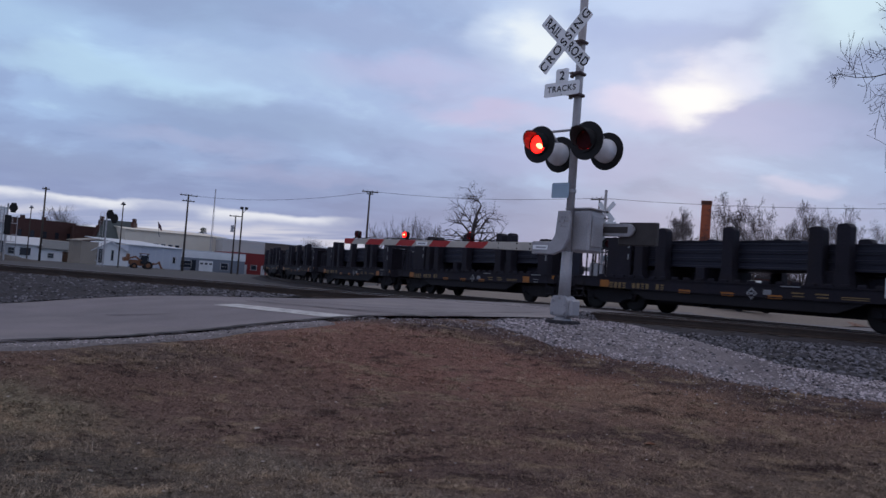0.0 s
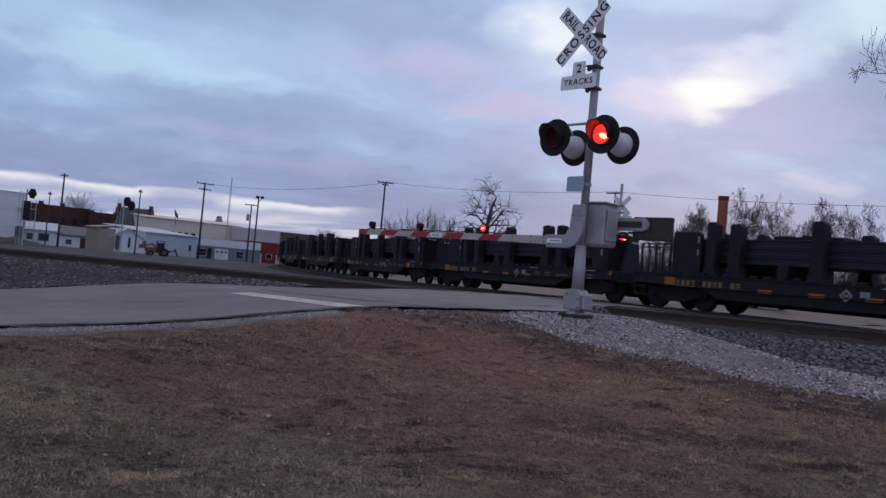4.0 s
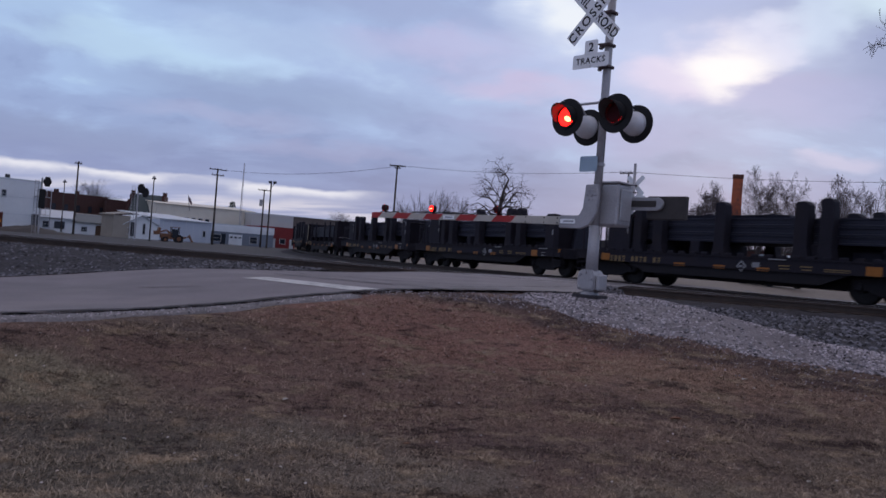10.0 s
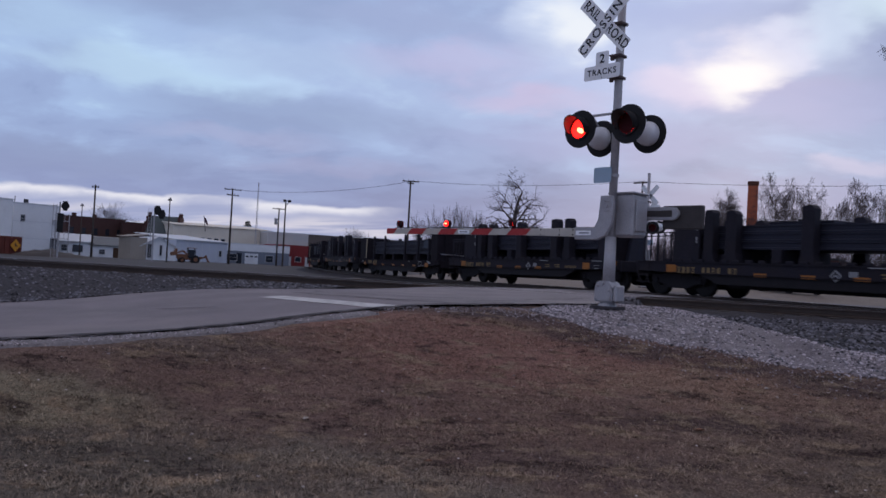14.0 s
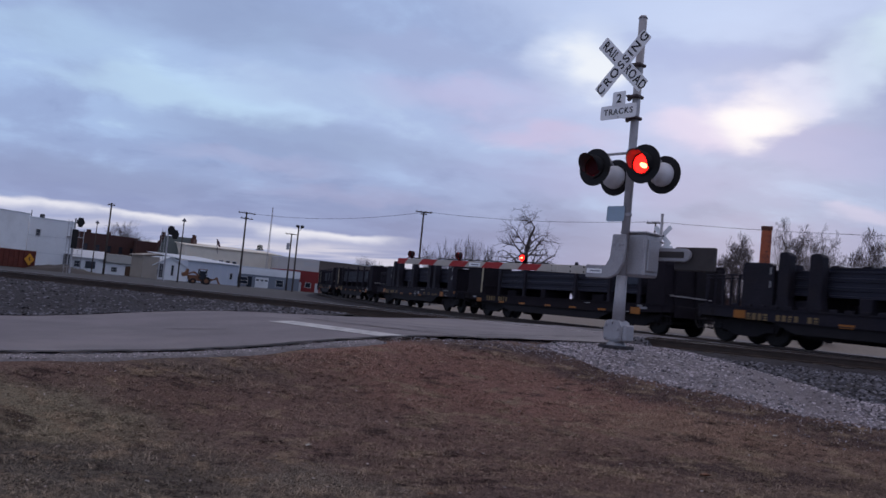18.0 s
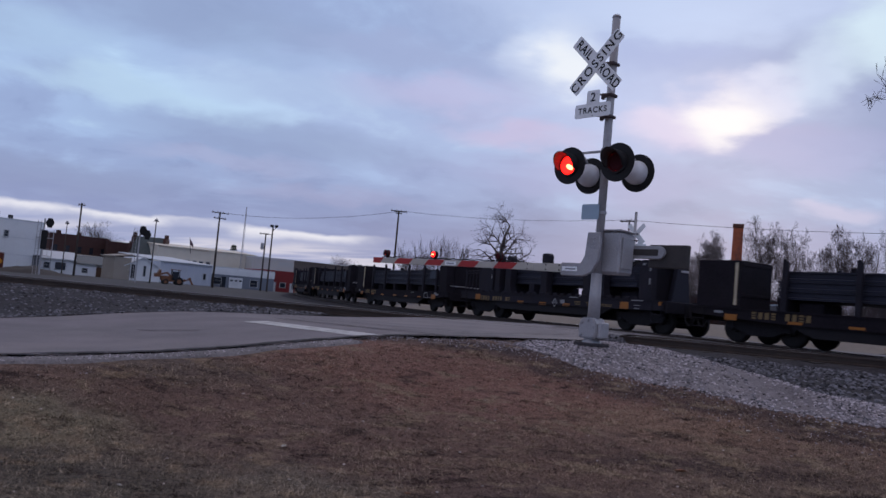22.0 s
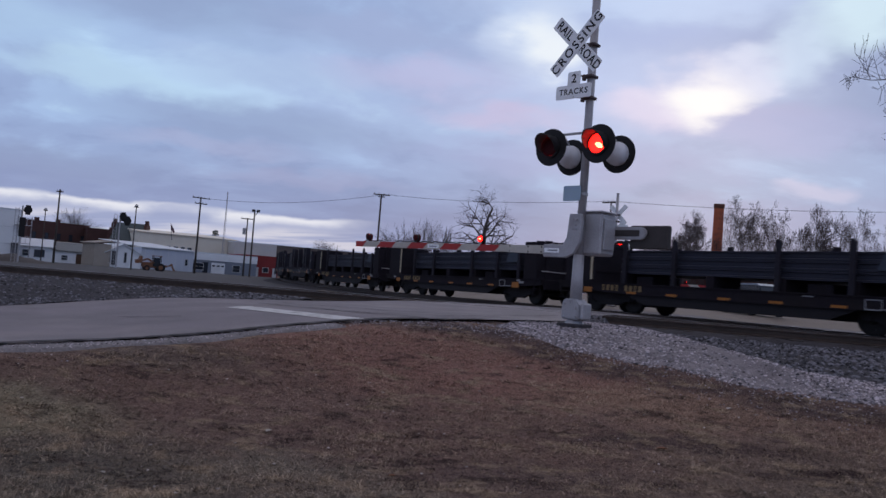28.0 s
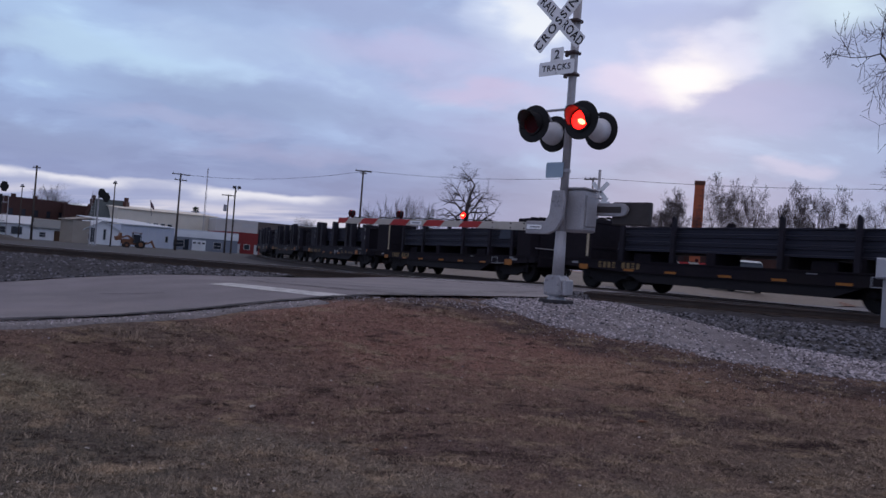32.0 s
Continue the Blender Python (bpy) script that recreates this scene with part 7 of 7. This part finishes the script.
def build_trees():
    crown_tree(2.3, 92, -0.2, 12.7, 4.9, 37, leaders=1, trunk=0.58, fork=0.2, tilt=(0, 5), side=(40, 68), wobble=0.17, lift=0.1, levels=3, thin=2.0, label="gnarled bare tree with an open crown")
    for i, (b, d, h) in enumerate(((-4.4, 100, 8.3), (-3.3, 104, 9.6), (-2.3, 99, 9.2), (-1.2, 103, 10.0), (-0.1, 108, 9.0), (3.9, 106, 8.2), (5.0, 108, 7.2), (6.4, 110, 6.6))):
        crown_tree(b, d, -0.8, h, 2.3, 20 + i, leaders=6, trunk=0.16, fork=0.04, tilt=(4, 24), side=(18, 38), wobble=0.12, levels=2, thin=1.1, lift=0.3, label="leafless scrub tree with many upright stems")
    for i, (b, d, h, wd) in enumerate(((15.6, 92, 10.6, 3.4), (16.9, 97, 11.6, 3.2), (13.9, 108, 9.0, 3.0), (20.2, 98, 13.6, 3.9), (21.8, 104, 13.9, 3.6), (24.9, 98, 12.9, 3.6), (26.5, 103, 13.2, 3.4), (28.6, 112, 11.4, 3.6), (30.4, 104, 12.0, 3.8), (32.5, 100, 12.0, 4.0))):
        crown_tree(b, d, -0.2, h, wd, 60 + i, leaders=3 + i % 2, trunk=0.26, fork=0.24, tilt=(8, 30), side=(40, 70), wobble=0.22, levels=4 if 2 < i < 7 or i < 2 else 3, thin=0.62, lift=0.05)
    for i, (b, d, h) in enumerate(((18.4, 125, 8.6), (23.2, 125, 9.6), (27.4, 125, 9.0), (29.6, 130, 8.6), (12.4, 125, 7.5))):
        crown_tree(b, d, -0.2, h, 3.2, 40 + i, leaders=6, trunk=0.15, fork=0.05, tilt=(5, 28), side=(20, 42), levels=3, thin=0.9, label="leafless scrub tree with many upright stems")
    crown_tree(34.9, 42, -0.2, 17.0, 6.4, 91, leaders=3, trunk=0.42, fork=0.22, tilt=(15, 40), levels=3, thin=1.2, lift=0.02, label="large bare tree at the edge of the lot")
    crown_tree(35.0, 50, -0.2, 11.5, 6.0, 93, leaders=3, trunk=0.3, fork=0.25, tilt=(20, 45), levels=3, thin=1.0, lift=-0.05, label="wide bare tree with low drooping limbs")
    bare_tree(-25.9, 210, -1.2, 13.5, 95, 5, 0.9, trunk=0.3, thin=1.6)
    bare_tree(-24.6, 215, -1.2, 10.0, 96, 4, 0.9, trunk=0.25, thin=1.7)
    bare_tree(-16.0, 230, -1.2, 9.8, 97, 4, 0.9, trunk=0.25, thin=1.8)
    bare_tree(-8.8, 200, -1.0, 10.2, 98, 4, 0.8, stems=3, trunk=0.2, thin=1.9)
    # brush under the trees
    rnd = random.Random(17)
    segs = []
    for _ in range(5200):
        p = polar(rnd.uniform(12.5, 37.0), rnd.uniform(112, 138), -0.4)
        h = rnd.uniform(3.5, 9.5) * (0.75 + 0.5 * noise.noise((p.x * 0.16, p.y * 0.1, 3.0)))
        q = p + Vector((rnd.uniform(-0.18, 0.18) * h, rnd.uniform(-0.18, 0.18) * h, h))
        segs.append((p, q, rnd.uniform(0.03, 0.07), 0.012))
        for _ in range(3):
            f = rnd.uniform(0.25, 0.85)
            a = p.lerp(q, f)
            segs.append((a, a + Vector((rnd.uniform(-0.8, 0.8), rnd.uniform(-0.8, 0.8), rnd.uniform(0.5, 1.5))), 0.025, 0.01))
    tagged(tubes("brush", segs, M_TWIG, None, 3), "dense leafless brush along the edge of the field", "brush", kind="stuff")
    # a small conifer
    p = polar(-16.9, 215, -1.2)
    th = thing("conifer", "small dark conifer behind the halls", "tree", pose(p.x, p.y, p.z))
    bm = bmesh.new()
    rod(bm, (0, 0, 0), (0, 0, 10.5), 0.25, 0.06, 8)
    part("trunk", bm, M_BARK, th)
    rnd = random.Random(7)
    verts, faces = [], []
    for i in range(700):
        z = rnd.uniform(1.5, 10.8)
        R = 2.9 * (1 - (z - 1.5) / 10.2) + 0.15
        a, r = rnd.uniform(0, 6.283), R * math.sqrt(rnd.random())
        c = Vector((r * math.cos(a), r * math.sin(a), z - 0.25 * r))
        o = Vector((math.cos(a), math.sin(a), -0.3)) * rnd.uniform(0.3, 0.6)
        s = Vector((-math.sin(a), math.cos(a), 0)) * 0.16
        k = len(verts)
        verts += [c - s, c + s, c + o + Vector((0, 0, 0.06)), c + Vector((0, 0, 0.18))]
        faces += [(k, k + 1, k + 2), (k, k + 3, k + 2), (k + 1, k + 3, k + 2)]
    me = bpy.data.meshes.new("needles")
    me.from_pydata(verts, [], faces)
    me.materials.append(mat("dark_needles", (0.03, 0.045, 0.03), 0.9))
    new("needles", me).parent = th


build_trees()

# ---- beyond the crossing ----
crossing_signal(pose(*polar(11.68, 38, -0.02), 0, 0, 135.6), "second crossing signal beyond the tracks, seen from behind", (0, 1, 1, 0), arm_len=5.6, tip=-2, buck=(0.06, 4.38), aim=26.0)
# brick chimney on a low works
th = thing("brick_chimney", "square orange brick chimney with a darker cap", "chimney", pose(*polar(18.6, 110, -0.8), 0, 0, -18))
bm = bmesh.new()
prism(bm, [(-0.72, 0), (0.72, 0), (0.62, 14.1), (-0.62, 14.1)], -0.62, 0.62, "Y")
part("chimney_shaft", bm, M_CHIMNEY, th)
bm = bmesh.new()
box(bm, (0, 0, 14.25), (1.4, 1.4, 0.5), bevel=0.05)
part("cap", bm, mat("sooty_brick", (0.12, 0.05, 0.035), 0.9), th, "darker brick cap")
th, w, h = building("brick_works", "low brick works building below the chimney", (14.5, 116), (24.0, 112), 14, -0.2, 3.9, M_BRICK, roof_mat=M_ROOFDARK)
for i in range(7):
    window(th, 1.5 + i * (w - 3) / 6, 2.0, 1.4, 1.3)


def parked_car(m):
    th = thing("parked_car", "pale silver car parked beyond the tracks", "car", m)
    paint = mat("pale_silver_car_paint", (0.26, 0.29, 0.33), 0.4, 0.3, vary=0.05, bump=0, spec=0.5)
    bm = bmesh.new()
    prism(bm, [(-2.2, 0.35), (2.2, 0.35), (2.25, 0.75), (2.1, 1.0), (1.2, 1.08), (-2.1, 1.1), (-2.25, 0.8)], -0.88, 0.88, "Y")
    bmesh.ops.bevel(bm, geom=bm.edges[:], offset=0.07, segments=2, affect="EDGES")
    part("body", bm, paint, th, smooth=True)
    bm = bmesh.new()
    prism(bm, [(-2.0, 1.05), (1.2, 1.05), (0.5, 1.62), (0.2, 1.7), (-1.5, 1.7), (-1.8, 1.6)], -0.74, 0.74, "Y")
    bmesh.ops.bevel(bm, geom=bm.edges[:], offset=0.06, segments=2, affect="EDGES")
    part("cabin_glass", bm, M_PANE, th)
    bm = bmesh.new()
    prism(bm, [(-1.8, 1.62), (0.45, 1.64), (0.2, 1.73), (-1.5, 1.74)], -0.72, 0.72, "Y")
    bmesh.ops.bevel(bm, geom=bm.edges[:], offset=0.03, segments=2, affect="EDGES")
    part("cabin_roof", bm, paint, th)
    for x in (-1.35, 1.4):
        for y in (-0.8, 0.8):
            bm = bmesh.new()
            rod(bm, (x, y - 0.1, 0.33), (x, y + 0.1, 0.33), 0.33, n=20)
            wh = part("wheel", bm, M_BLACK, th)
            bm = bmesh.new()
            rod(bm, (x, y - 0.11, 0.33), (x, y + 0.11, 0.33), 0.2, n=14)
            part("rim", bm, M_ALU, wh)
    for y in (-0.62, 0.62):
        bm = bmesh.new()
        box(bm, (2.2, y, 0.82), (0.08, 0.36, 0.16), bevel=0.02)
        part("headlight", bm, M_TRIM, th)
        bm = bmesh.new()
        box(bm, (-2.22, y, 0.88), (0.06, 0.3, 0.18), bevel=0.02)
        part("tail_light", bm, M_RED_DARK, th)
    return th


parked_car(pose(*polar(21.1, 47, 0.02), 0, 0, 100))
# grey instrument box on a post beside the rails
th = thing("instrument_box", "pale grey metal instrument box on a post by the rails", "utility box", pose(*polar(30.35, 19.6, -0.25), 0, 0, -30))
bm = bmesh.new()
box(bm, (0, 0, 0.6), (0.12, 0.1, 1.2), bevel=0.01)
part("post", bm, M_ALU, th)
bm = bmesh.new()
box(bm, (0, -0.02, 1.3), (0.42, 0.3, 0.46), bevel=0.02)
M_CASE = mat("pale_grey_case_paint", (0.5, 0.5, 0.52), 0.6, vary=0.1, scale=6)
bx = part("case", bm, M_CASE, th, "pale grey metal case")
bm = bmesh.new()
box(bm, (0, -0.18, 1.3), (0.36, 0.02, 0.4), bevel=0.006)
part("door", bm, M_CASE, bx)
bm = bmesh.new()
box(bm, (0.12, -0.2, 1.32), (0.1, 0.012, 0.05))
part("latch", bm, M_BLACK, bx)

# ---- what moves ----
FLASH0, FLASH = 1.0125, 0.5406


def motions():
    times = [0.5 * i for i in range(65)]
    for car, mid, half in CARS:
        walk(car, [(t, car_pose(mid, half, t)) for t in times])
    # wheels roll with the train
    step = 0.1
    turn = math.degrees(SPEED * step / WHEEL_R)
    for car, mid, half in CARS:
        for tr in car.children:
            if not tr.name.startswith("truck"):
                continue
            for ws in tr.children:
                if ws.name.startswith("wheelset"):
                    x = ws.location.x
                    walk(ws, [(i * step, pose(x, 0, WHEEL_R, 0, (turn * i) % 360 - (360 if (turn * i) % 360 > 180 else 0), 0)) for i in range(321)])
    # flashing lenses turn their lit face outwards by turns
    for lens, m, phase in LENSES:
        if phase < 0:
            continue
        rows, n = [(0.0, m @ pose(0, 0, 0, 0, 0, 0 if phase == 0 else 180))], -1
        while FLASH0 + n * FLASH < 31.85:
            f = round((FLASH0 + n * FLASH) * FPS)
            whole = round(f / FPS) * FPS
            if whole - 3 < f < whole + 2:       # turn clear of the full second
                f = whole + 1 if FLASH0 + n * FLASH > whole / FPS else whole - 2
            ang = 180 if (n % 2 == 0) == (phase == 0) else 0        # pose before this turn
            for df, da in ((-1, 0), (0, 60), (1, 120), (2, 180)):
                rows.append(((f + df) / FPS, m @ pose(0, 0, 0, 0, 0, ang + da)))
            n += 1
        rows.append((32.0, rows[-1][1]))
        walk(lens, rows)


motions()
